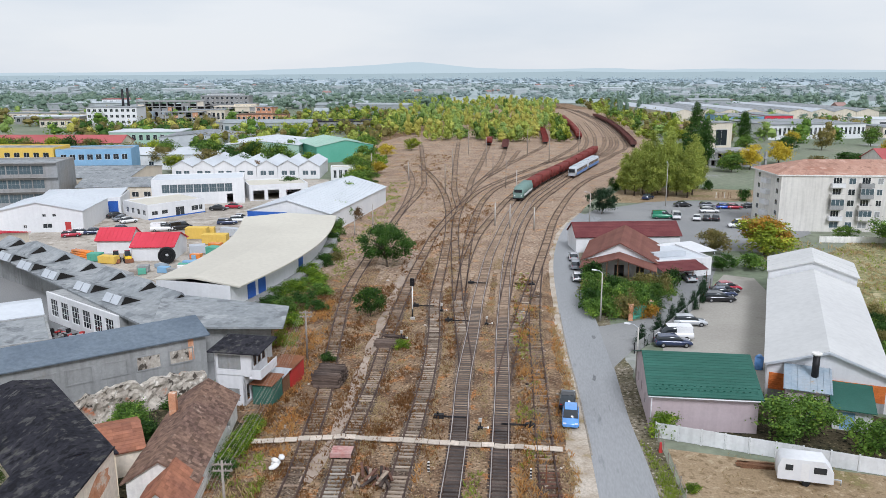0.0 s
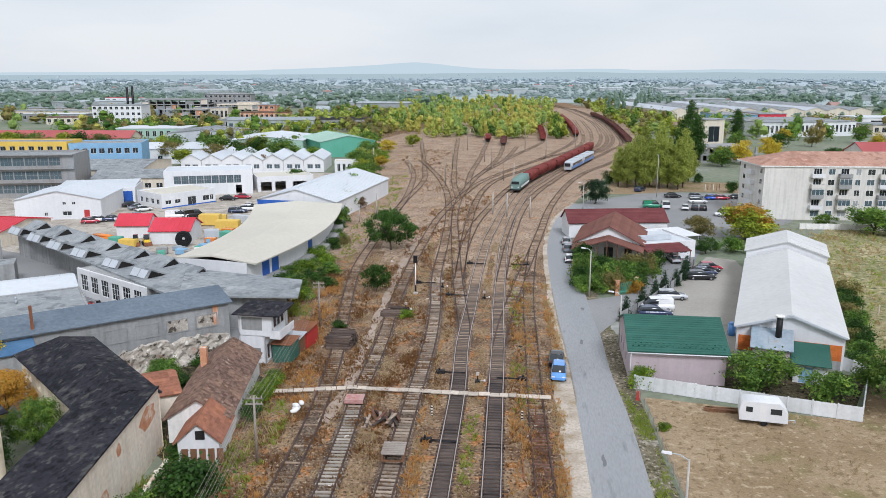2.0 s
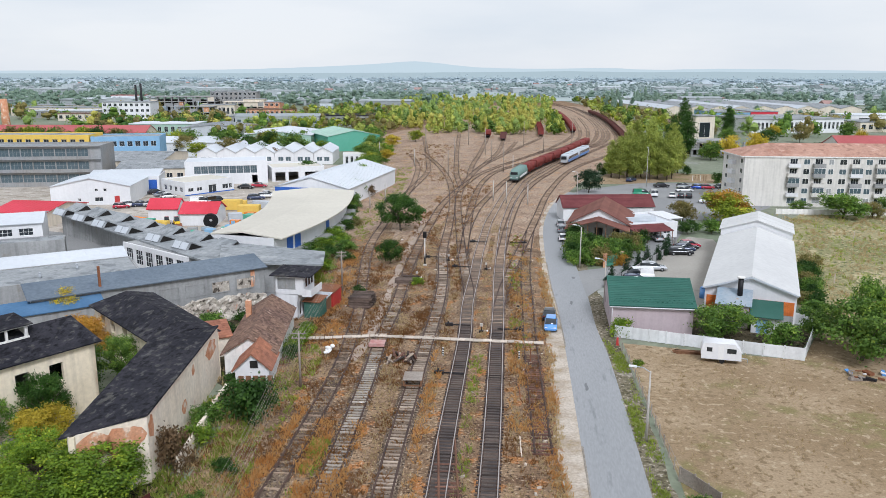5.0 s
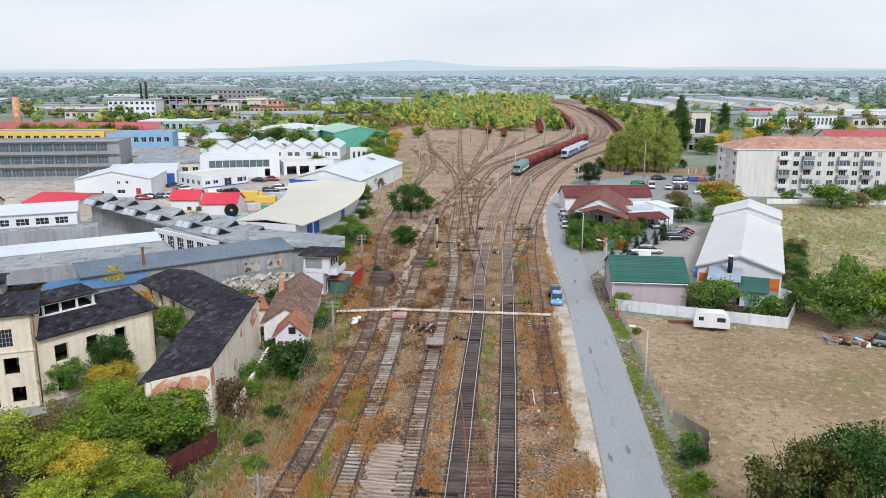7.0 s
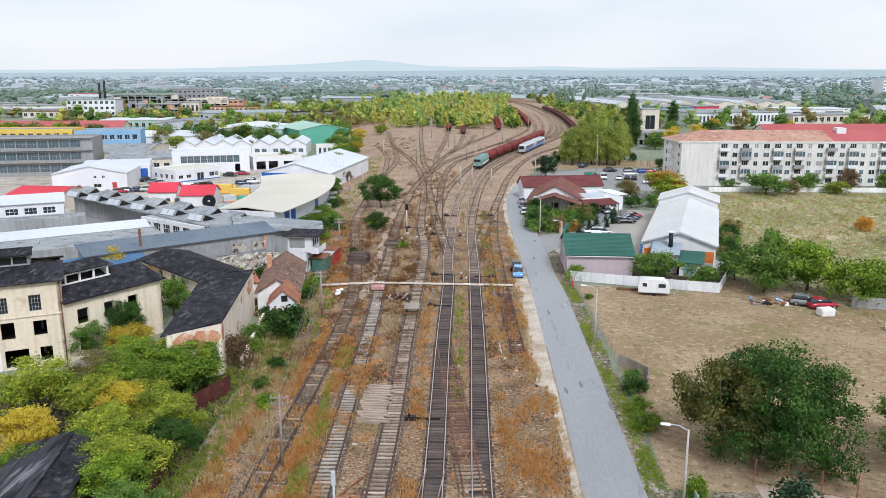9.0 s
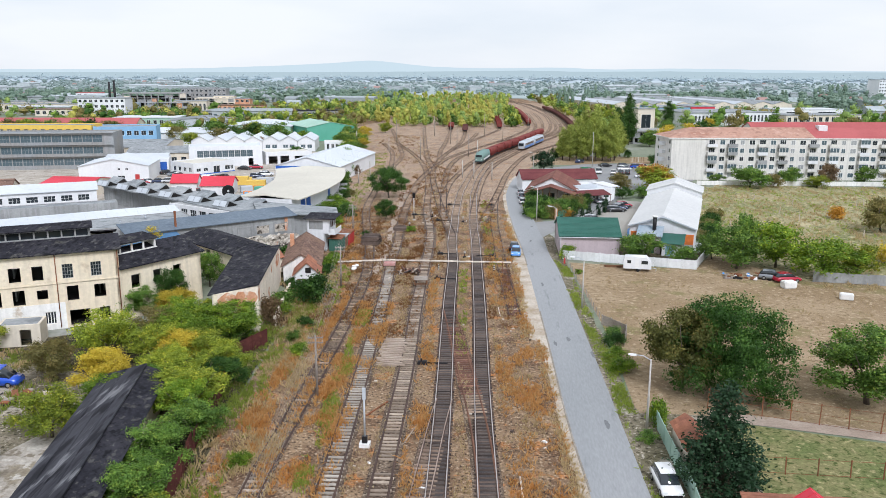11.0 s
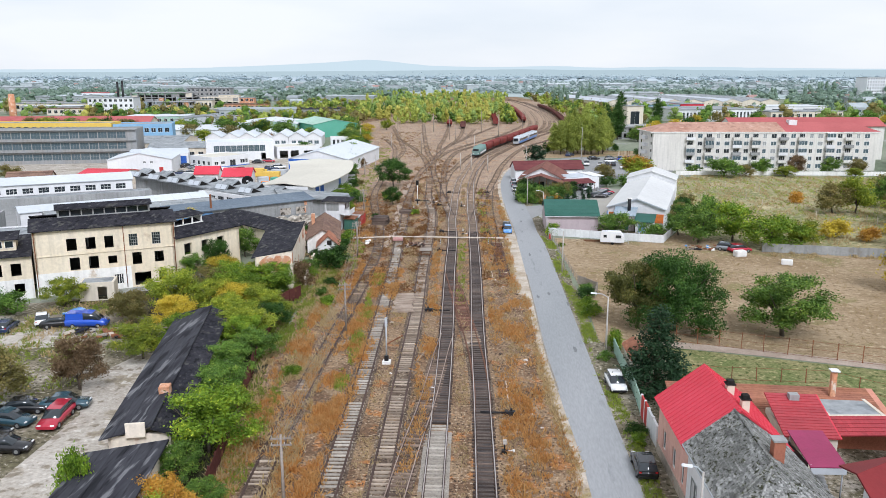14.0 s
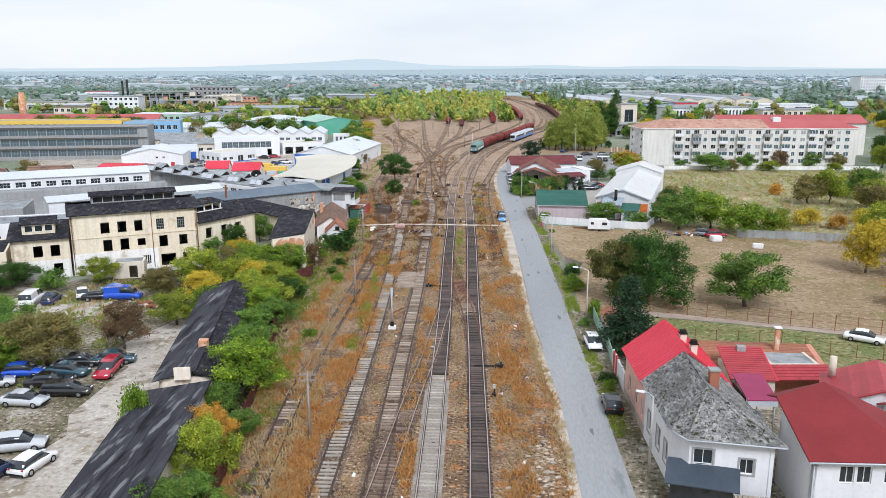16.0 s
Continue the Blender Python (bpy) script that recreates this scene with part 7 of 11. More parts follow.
    o = thing("office", "low white office with a blue base line", "office", facing((-93.4, 169.2), (-84.9, 181.8)))
    hs = [(1.0, 1.0, 2.6, 2.0), (3.6, 1.0, 5.2, 2.0), (7.2, 0.1, 9.6, 2.3), (11.5, 0.8, 13.4, 2.1), (13.6, 0.8, 14.6, 2.1)]
    hl = grid_holes(0.6, 11.4, 4, 0.9, 1.4, 1.3)
    flat_house(o, 15.2, 12.0, 3.4, "panel_white", "roof_cream", holes=dict(front=hs, left=hl), parapet=0.25)
    glaze(o, hs, Matrix.Identity(4))
    glaze(o, hl, SIDE("left", 15.2, 12.0))
    bm = B()
    box(bm, -0.03, -0.03, 0, 15.23, -0.004, 0.3)
    part("plinth", bm, "panel_blue", o)
    f = thing("white_factory", "white factory with a long dirty window band", "factory", facing((-102.6, 189.0), (-80.4, 197.0)))
    L = math.dist((-102.6, 189), (-80.4, 197))
    hs = [(2.6 + i * 2.0, 3.2, 4.5 + i * 2.0, 5.4) for i in range(9)]
    flat_house(f, L, 12, 6.6, "panel_white", "roof_white", holes=dict(front=hs + [(19.0, 0.1, 20.6, 2.6)]), parapet=0.2)
    glaze(f, hs, Matrix.Identity(4), 3, 2, "plaster_grey", "glass_office")
    f2 = thing("white_hall", "white hall beside the factory with a flat roof", "hall", facing((-80.0, 199.5), (-66, 207)))
    flat_house(f2, 16, 13, 4.0, "panel_white", "roof_cream", holes=dict(front=[(1, 0.1, 4, 2.8), (5, 0.1, 8, 2.8), (10, 1.0, 14, 2.6)]), parapet=0.3)
    # two red-roofed huts
    for p_, q_, dd in (((-86.0, 135.0), (-79.6, 136.0), 6.0), ((-76.2, 130.2), (-68.6, 131.4), 8.5)):
        ht = thing("red_roof_hut", "white hut with a bright red roof in the yard", "hut", facing(p_, q_), group="red-roofed huts")
        gable_house(ht, math.dist(p_, q_), dd, 2.7, 1.8, "panel_white", "metal_red", over=0.4, seams=9)
    # curved warehouse along the siding: a chain of bays
    side = spline([(-44.8, 100.5), (-42.4, 115), (-41.8, 130), (-43.3, 144), (-46.0, 157.5)], 1.5)
    nn = normals(side)
    wd = np.linspace(12.5, 17.5, len(side))[:, None]
    back = side - nn * wd
    c = thing("curved_warehouse", "long curved white warehouse with a cream roof and blue doors", "warehouse")
    k = len(side)
    H = 4.4
    out, inn = side + nn * 1.6, back - nn * 0.4
    v = [(*p, H) for p in out] + [(*p, H + 0.75) for p in (side + back) / 2] + [(*p, H) for p in inn]
    v += [(x, y, z - 0.22) for x, y, z in v]
    ff = []
    for i in range(k - 1):
        for r_ in (0, 1):
            ff.append((r_ * k + i, (r_ + 1) * k + i, (r_ + 1) * k + i + 1, r_ * k + i + 1)[::-1])
            o_ = 3 * k
            ff.append((o_ + r_ * k + i, o_ + (r_ + 1) * k + i, o_ + (r_ + 1) * k + i + 1, o_ + r_ * k + i + 1))
        ff.append((i, i + 1, 3 * k + i + 1, 3 * k + i))
        ff.append((2 * k + i + 1, 2 * k + i, 5 * k + i, 5 * k + i + 1))
    ff += [(0, 3 * k, 4 * k, k), (k, 4 * k, 5 * k, 2 * k), (k - 1, 2 * k - 1, 5 * k - 1, 4 * k - 1), (2 * k - 1, 3 * k - 1, 6 * k - 1, 5 * k - 1)]
    part("roof", raw("roof", v, ff), "roof_cream", c, "broad cream sheet roof with a low ridge")
    part("wall", ribbon(side, -0.3, 0.0, 0.0, H - 0.02, "wall"), "panel_white", c)
    part("wall", ribbon(back, 0.0, 0.3, 0.0, H - 0.02, "wall"), "panel_white", c)
    for a_, b_ in ((back[0], side[0]), (side[-1], back[-1])):
        bm = B()
        box(bm, 0, 0.02, 0, math.dist(a_, b_), 0.3, H - 0.05)
        part("wall", bm, "panel_white", c, m=facing(a_, b_))
    part("loading_dock", ribbon(side, 0.02, 2.0, 0.0, 1.1, "loading_dock"), "plaster_grey", c, "grey loading platform")
    for i in (3, 5, 15):
        if i < k - 2:
            bm = B()
            box(bm, 0, -0.05, 1.12, 2.2, -0.005, 3.55)
            leaf = part("sliding_door", bm, "panel_blue", c, m=facing(side[i], side[i + 2]))
            for z in range(5):
                bm = B()
                box(bm, 0.05, -0.075, 1.16 + z * 0.48, 2.15, -0.054, 1.58 + z * 0.48)
                part("slat", bm, "panel_blue", leaf)
    # white hall with a blue gable band beyond it
    m = facing((-65.5, 160.5), (-46.2, 158.8))
    L = math.dist((-65.5, 160.5), (-46.2, 158.8))
    w = thing("white_blue_hall", "white metal hall with a blue gable panel", "hall", m)
    gable_house(w, L, 42, 4.4, 2.6, "panel_white", "roof_white", over=0.3, ridge_x=False, seams=28)
    bm = B()
    box(bm, 0.1, -0.05, 0.6, 9.4, -0.004, 4.4)
    part("panel", bm, "panel_blue", w)
    # grey office slab with window bands
    m = facing((-181, 171.0), (-125.6, 184.6))
    L = math.dist((-181, 171), (-125.6, 184.6))
    o = thing("office_slab", "long grey concrete office building with window bands", "office building", m)
    hs = []
    for fl in range(3):
        hs += [(1 + i * 3.1, 1.2 + fl * 3.7, 3.9 + i * 3.1, 3.5 + fl * 3.7) for i in range(int((L - 2) / 3.1))]
    flat_house(o, L, 13, 11.2, "office_grey", "roof_grey_felt", holes=dict(front=hs), parapet=0.5)
    for h in hs:
        window(o, Matrix.Translation((h[0], 0.15, h[1])), h[2] - h[0], h[3] - h[1], 3, 2, "plaster_grey", "glass_office", 0.08)
    for i in range(3):
        bm = B()
        box(bm, 0, -0.9, 4.1 + i * 3.7, L, -0.005, 4.25 + i * 3.7)
        part("ledge", bm, "office_grey", o)
    t = thing("stair_tower", "blank concrete stair tower of the office building", "tower", facing((-190, 166.5), (-181.2, 170.8)))
    bm = B()
    box(bm, 0, 0, 0, 9.6, 12, 13.4)
    part("wall", bm, "office_grey", t)
    for k in range(4):
        window(t, Matrix.Translation((6.2, -0.05, 1.4 + k * 3.2)), 1.2, 1.4, 1, 1, depth=0.07)
    o2 = thing("office_slab", "further wing of the grey concrete office building", "office building", facing((-260, 142), (-190.5, 166.3)))
    L2 = math.dist((-260, 142), (-190.5, 166.3))
    hs = grid_holes(1, L2 - 1, 18, 1.3, 3.2, 1.9, 3, 3.5)
    flat_house(o2, L2, 13, 10.6, "office_grey", "roof_grey_felt", holes=dict(front=hs), parapet=0.4)
    for h in hs:
        window(o2, Matrix.Translation((h[0], 0.15, h[1])), h[2] - h[0], h[3] - h[1], 3, 1, "plaster_grey", "glass_office", 0.08)
    y = thing("yellow_building", "long yellow building with a red lower band", "office building", facing((-214, 226), (-158.7, 233.2)))
    L3 = math.dist((-214, 226), (-158.7, 233.2))
    hs = grid_holes(1, L3 - 1, 17, 7.4, 1.9, 1.6)
    flat_house(y, L3, 12, 10.3, "panel_yellow", "roof_grey_felt", holes=dict(front=hs), parapet=0.3)
    glaze(y, hs, Matrix.Identity(4))
    bm = B()
    box(bm, -0.02, -0.06, 3.5, L3 + 0.02, -0.004, 6.4)
    part("band", bm, "roof_salmon", y)
    z = thing("blue_building", "pale blue building with a window row", "office building", facing((-158.2, 233.4), (-136, 240.5)))
    hs = grid_holes(1, 22.5, 8, 6.4, 1.8, 1.8)
    flat_house(z, 23.3, 14, 9.6, "panel_lightblue", "roof_grey_felt", holes=dict(front=hs), parapet=0.3)
    glaze(z, hs, Matrix.Identity(4))
    for (p_, q_, dd, hh, wm, rm, lb, nh) in (((-146, 203), (-119, 207.5), 30, 4.8, "plaster_cream", "roof_grey_felt", "wide grey flat-roofed hall with small windows", 8), ((-124, 189.5), (-104, 194.5), 15, 4.4, "plaster_cream", "roof_grey_felt", "low cream hall with a grey roof", 6),
                                             ((-150, 262), (-118, 268), 24, 5.4, "panel_white", "roof_white", "white hall among trees", 6), ((-128, 296), (-98, 300), 34, 6.0, "panel_palegreen", "roof_white", "pale hall with a white roof", 0), ((-172, 330), (-140, 336), 30, 6, "panel_grey", "roof_grey_felt", "grey hall with a dark roof", 0)):
        hl_ = thing("industrial_hall", lb, "hall", facing(p_, q_))
        ln = math.dist(p_, q_)
        hs = grid_holes(1, ln - 1, nh, 1.6, 1.8, 1.4) if nh else []
        gable_house(hl_, ln, dd, hh, 1.6, wm, rm, over=0.4, holes=dict(front=hs), ridge_x=nh > 0, seams=14)
        glaze(hl_, hs, Matrix.Identity(4))
    # row of white ridged bays behind the white factory
    a0, a1 = Vector((-122.0, 240.0, 0)), Vector((-74.0, 247.0, 0))
    for i in range(7):
        p_ = a0.lerp(a1, i / 7)
        q_ = a0.lerp(a1, (i + 0.985) / 7)
        bay = thing("ridged_bay", "white-roofed bay of a ridged factory hall", "factory hall", facing(p_, q_), group="ridged factory bays")
        ln = (q_ - p_).length
        hs = grid_holes(0.8, ln - 0.8, 2, 1.2, 1.9, 1.5)
        gable_house(bay, ln, 30 - i * 1.5, 4.2, 1.9, "panel_white", "roof_white", over=0.15, holes=dict(front=hs), ridge_x=False, ends=0.4)
        glaze(bay, hs, Matrix.Identity(4), glass="glass_office")
    g = thing("green_hall", "green metal hall with a pale green roof", "hall", facing((-88, 291), (-68.5, 303)))
    gable_house(g, math.dist((-88, 291), (-68.5, 303)), 30, 6.2, 2.2, "panel_green", "panel_palegreen", over=0.3, ridge_x=False, seams=16)
    wh = thing("control_building", "small white control building by the yard", "building", facing((-69.6, 244.2), (-61.5, 246.0)))
    hs = grid_holes(0.5, 7.6, 4, 0.6, 1.0, 2.6)
    flat_house(wh, 8.2, 6, 4.0, "panel_white", "roof_cream", holes=dict(front=hs), parapet=0.2)
    glaze(wh, hs, Matrix.Identity(4))


industrial()

an = thing("white_annex", "white rendered annex behind the ruined factory", "annex", facing((-91, 36), (-70.5, 44)))
hs_ = grid_holes(1, 21, 5, 0.9, 1.6, 1.6)
flat_house(an, 22.0, 9, 4.4, "plaster_white", "roof_grey_felt", holes=dict(front=hs_), parapet=0.2)
glaze(an, hs_, Matrix.Identity(4))
an = thing("grey_workshop", "low grey workshop with a patched felt roof", "workshop", facing((-112, 44), (-92, 52)))
hs_ = grid_holes(1, 20, 4, 0.8, 2.0, 1.6)
flat_house(an, 21.5, 12, 4.6, "plaster_grey", "roof_grey_felt", holes=dict(front=hs_), parapet=0.2)
glaze(an, hs_, Matrix.Identity(4))

# ---- trees and plants ----
def leaf_cloud(rs, centres, radii, n, leaf, squash=1.0, up=0.35, tuft=0):
    """Leaves as small quads near the shells of several lobes; tuft: leaves that hang together on one twig."""
    c = np.asarray(centres, float)
    rad = np.asarray(radii, float)
    w = rad ** 2
    twigs = max(8, n // tuft) if tuft else n
    pick = rs.choice(len(c), twigs, p=w / w.sum())
    d = rs.normal(size=(twigs, 3))
    d /= np.linalg.norm(d, axis=1)[:, None]
    k = rs.uniform(0.2, 1.0, twigs) ** 0.5 * rs.uniform(0.8, 1.2, twigs)
    p = c[pick] + d * (rad[pick] * k)[:, None] * np.array([1, 1, squash])
    if tuft:
        which = np.arange(n) % twigs
        reach = leaf * rs.uniform(0.7, 1.7, twigs)
        p = p[which] + rs.normal(size=(n, 3)) * reach[which][:, None] * np.array([1, 1, 0.55])
        d = d[which]
    nrm = d + rs.normal(size=(n, 3)) * 0.7 + np.array([0, 0, up])
    nrm /= np.linalg.norm(nrm, axis=1)[:, None]
    a = np.cross(nrm, rs.normal(size=(n, 3)))
    a /= np.linalg.norm(a, axis=1)[:, None]
    b = np.cross(nrm, a)
    s = (leaf * rs.uniform(0.6, 1.3, n))[:, None]
    a, b = a * s * 0.5, b * s * 0.36
    v = np.stack([p - a, p - b * 0.9, p + a, p + b * 0.9], 1).reshape(-1, 3)
    return v, n


def quad_mesh(name, v, n, material):
    me = bpy.data.meshes.new(name)
    me.vertices.add(len(v))
    me.vertices.foreach_set("co", np.ascontiguousarray(v, dtype=np.float32).ravel())
    me.loops.add(n * 4)
    me.loops.foreach_set("vertex_index", np.arange(n * 4, dtype=np.int32))
    me.polygons.add(n)
    me.polygons.foreach_set("loop_start", np.arange(0, n * 4, 4, dtype=np.int32))
    me.update(calc_edges=True)
    me.materials.append(MATS[material])
    return me


def limbs(bm, rs, base_r, h, r, trunk_h, n=7):
    top = Vector((rs.uniform(-0.3, 0.3), rs.uniform(-0.3, 0.3), trunk_h))
    rod(bm, (0, 0, -0.1), top, base_r, base_r * 0.7, 8)
    for i in range(n):
        a = 2 * math.pi * (i + rs.uniform(-0.3, 0.3)) / n
        mid = top + Vector((math.cos(a) * r * 0.35, math.sin(a) * r * 0.35, (h - trunk_h) * rs.uniform(0.25, 0.45)))
        end = top + Vector((math.cos(a) * r * 0.75, math.sin(a) * r * 0.75, (h - trunk_h) * rs.uniform(0.4, 0.85)))
        rod(bm, top, mid, base_r * 0.5, base_r * 0.3, 6)
        rod(bm, mid, end, base_r * 0.3, base_r * 0.08, 5)
    return bm


TREES = {}


def tree(kind, material, x, y, h, r, label, detail=1.0, group="", name=None):
    """A tree or bush of a kind at a place, with its height and crown radius."""
    seed = int(abs(x * 7 + y * 13)) % 3
    key = (kind, material, seed, detail)
    if key not in TREES:
        rs = np.random.RandomState(hash_of(kind, seed))
        H0, R0 = {"broad": (8.0, 4.0), "poplar": (14.0, 3.0), "conifer": (8.0, 2.4), "bush": (3.0, 2.0), "spread": (10.0, 6.0)}[kind]
        cs, rad = [], []
        th = {"broad": 0.9, "poplar": 1.5, "conifer": 0.5, "bush": 0.1, "spread": 0.7}[kind]
        if kind in ("broad", "spread", "bush"):
            m = {"broad": 40 if detail > 1.5 else 24, "spread": 110, "bush": 14}[kind]
            for i in range(m):
                u = rs.uniform(0.0, 1.0)
                z = th + (H0 - th) * ((0.06 + 0.80 * u) if kind == "spread" else (0.14 + 0.70 * u))
                low, span = (0.26, 0.84) if kind == "spread" else (0.38, 0.72)
                wide = R0 * math.sqrt(max(0.06, 1 - ((u - low) / span) ** 2)) * 0.82
                a = i * 2.4 + rs.uniform(-0.4, 0.4)
                q = rs.uniform(0.3, 1.2) if i else 0.0
                cs.append((math.cos(a) * wide * q, math.sin(a) * wide * q, z))
                rad.append(R0 * (rs.uniform(0.11, 0.30) if detail > 1.5 and kind == "broad" else rs.uniform(0.13, 0.28) if kind == "spread" else rs.uniform(0.17, 0.38)))
        elif kind == "poplar":
            for i in range(15):
                u = (i + 0.5) / 15
                wide = R0 * math.sin(math.pi * min(1, 0.18 + 0.8 * u)) * 0.55
                a = i * 2.4
                cs.append((math.cos(a) * wide, math.sin(a) * wide, th + (H0 - th) * (0.04 + 0.92 * u)))
                rad.append(R0 * (0.24 + 0.30 * math.sin(math.pi * min(1, 0.2 + u * 0.8))))
        else:
            for i in range(26):
                u = (i + 0.5) / 26
                wide = R0 * (1 - u) * 0.72
                a = i * 2.4
                cs.append((math.cos(a) * wide, math.sin(a) * wide, th + (H0 - th) * u * 0.97))
                rad.append(0.3 + R0 * 0.32 * (1 - u))
        n = int({"broad": 6000, "spread": 15000, "bush": 2300, "poplar": 6500, "conifer": 6000}[kind] * detail)
        leaf = {"broad": 0.38, "spread": 0.37, "bush": 0.28, "poplar": 0.42, "conifer": 0.27}[kind] / math.sqrt(detail)
        v, n = leaf_cloud(rs, cs, rad, n, leaf, 0.85, tuft=11)
        root = thing(name or ("bush" if kind == "bush" else "tree"), label, "bush" if kind == "bush" else "tree", group=group)
        bm = B()
        limbs(bm, rs, {"broad": 0.22, "poplar": 0.25, "conifer": 0.18, "bush": 0.07, "spread": 0.32}[kind], H0, R0, th + (0.5 if kind != "bush" else 0.2), 5 if kind == "bush" else 7) if kind not in ("conifer", "poplar") else rod(bm, (0, 0, -0.1), (0, 0, H0 * 0.92), 0.24, 0.03, 8)
        part("trunk", bm, "bark", root)
        part("crown", quad_mesh("crown", v, n, material), None, root)
        TREES[key] = root, H0, R0
        first = True
    else:
        first = False
    root, H0, R0 = TREES[key]
    m = pose(x, y, 0, 0, 0, (x * 37 + y * 53) % 360) @ Matrix.Diagonal((r / R0, r / R0, h / H0, 1))
    if first:
        root.matrix_basis = m
        ob = root
    else:
        s = root.scale
        ob = copy_thing(root, m @ Matrix.Diagonal((1 / s.x, 1 / s.y, 1 / s.z, 1)))
        ob["label"] = label
    return ob


def hash_of(kind, seed):
    return sum(ord(c) for c in kind) * 7 + seed * 101


# the road side
tree("spread", "leaf_dark", 22.4, 11.6, 10.7, 5.9, "large dense dark green walnut tree in the field corner", detail=2.4)
tree("broad", "leaf_turning", 18.0, 12.4, 9.4, 4.3, "browning tree leaning against the walnut tree", detail=3.0)
tree("conifer", "leaf_conifer", 16.7, -6.8, 8.8, 3.6, "dark blue-green spruce by the garden hut", detail=1.6)
tree("broad", "leaf_green", 35.2, 10.5, 8.4, 5.6, "round dense green tree at the field edge", detail=3.0)
tree("bush", "leaf_bright", 14.2, 4.4, 2.6, 1.0, "small clipped green tree by the street fence")
for x, y, h, r, k in ((38.2, 64.0, 7.8, 4.4, "leaf_green"), (42.4, 73.0, 8.2, 2.4, "leaf_green"), (44.9, 65.4, 8.2, 4.6, "leaf_bright"), (50.3, 58.8, 6.6, 4.6, "leaf_bright"), (36.0, 70.5, 5.2, 2.6, "leaf_green"), (56.5, 62.0, 5.6, 3.2, "leaf_yellowgreen")):
    tree("broad", k, x, y, h, r, "leafy fruit tree in a row behind the field", group="trees behind the field")
for x, y, h, r, k in ((65.6, 69.9, 3.8, 3.2, "leaf_yellow"), (59.0, 67.0, 2.9, 1.9, "leaf_yellowgreen"), (73.6, 112, 3.0, 2.0, "leaf_orange"), (70.5, 66.5, 3.0, 2.2, "leaf_orange"), (78, 72, 3.4, 2.6, "leaf_yellow")):
    tree("bush", k, x, y, h, r, "yellowing shrub in the meadow", group="meadow shrubs")
for x, y, h, r, k in ((76, 97, 7.5, 4.3, "leaf_olive"), (81, 97, 9.6, 3.8, "leaf_yellowgreen"), (88, 90, 8, 4.5, "leaf_yellowgreen"), (76.7, 60.3, 7.4, 4.3, "leaf_yellowgreen"), (60.0, 30.5, 9.4, 3.8, "leaf_yellow"), (66.0, 27.0, 8.2, 4.0, "leaf_yellowgreen"), (58.0, 12.0, 5.0, 3.4, "leaf_orange"), (70, 44, 8, 4.4, "leaf_green"), (84, 80, 8, 4.5, "leaf_olive"), (92, 105, 8.5, 4.4, "leaf_green"), (100, 96, 8, 5, "leaf_yellowgreen"), (97, 116, 7, 4, "leaf_olive"), (96, 60, 9, 5, "leaf_green"), (110, 80, 9, 5, "leaf_yellowgreen")):
    tree("broad", k, x, y, h, r, "autumn tree at the meadow's edge", group="meadow trees")
for x, y, h, r, k in ((69.0, 158.5, 6.3, 5.2, "leaf_green"), (82.4, 165.5, 5.8, 3.0, "leaf_green"), (88, 161, 3.6, 3.4, "leaf_yellowgreen"), (93.3, 166, 6.6, 2.7, "leaf_brown"), (103, 166, 6, 3.0, "leaf_green"), (112, 168, 5.5, 2.8, "leaf_olive"), (62, 166.5, 3.0, 2.2, "leaf_green"), (76, 160, 4.2, 2.6, "leaf_olive"), (108, 160, 3.4, 2.4, "leaf_yellowgreen"), (128, 172, 8.5, 4.2, "leaf_yellowgreen"), (134, 184, 10.5, 3.6, "leaf_dark"), (139, 196, 9.5, 4.4, "leaf_dark"), (128, 150, 7, 5, "leaf_olive")):
    tree("broad", k, x, y, h, r, "tree in front of the apartment block", group="trees by the apartments")
tree("broad", "leaf_green", 23.3, 69.2, 5.0, 3.7, "round green tree beside the pink house")
tree("bush", "leaf_green", 30.6, 68.8, 2.8, 2.4, "green shrubs by the hall")
tree("bush", "leaf_bright", 11.4, 68.9, 2.6, 1.3, "small bright tree at the fence corner")
tree("broad", "leaf_yellowgreen", 41.5, 149.5, 7.4, 5.8, "rounded tree turning orange at the top")
tree("broad", "leaf_orange", 41.8, 150.5, 7.9, 4.6, "orange autumn tree beside the lot")
tree("broad", "leaf_olive", 32.1, 149.4, 5.3, 2.8, "olive tree by the lane")
tree("broad", "leaf_dark", 30.8, 135.6, 3.4, 2.0, "small dark tree by the lane")
tree("bush", "leaf_green", 36, 137, 3.2, 2.6, "shrub at the end of the car park")
for x, y, h, r in ((22.4, 224, 13.0, 2.6), (24.7, 221.5, 16.0, 2.9), (27.4, 224.7, 19.0, 2.8), (29.6, 221.2, 17.4, 3.0), (31.8, 226.5, 14.0, 2.6), (33.8, 221.0, 19.4, 3.1), (36.6, 223.6, 20.2, 3.0), (38.9, 219.6, 18.6, 3.2), (41.0, 224, 16.8, 3.0), (42.4, 232, 16.8, 3.2), (26, 233, 17.0, 3.0), (31, 235, 18.2, 3.0), (36, 236, 18.0, 3.1), (45.0, 238, 15.5, 3.0)):
    tree("poplar", "leaf_poplar", x, y, h * (0.9 + 0.16 * math.sin(x * 5 + y)), r * 0.95, "tall yellow-green poplar of a dense group", group="poplar group", detail=1.4)
for x, y, h, r in ((56.2, 289, 18.4, 3.6), (50, 282, 17, 3.6), (79.6, 435, 19, 4), (62, 330, 14, 3.5), (96, 400, 16, 3.4)):
    tree("poplar", "leaf_dark", x, y, h, r, "slender dark poplar behind the lot", group="dark poplars")
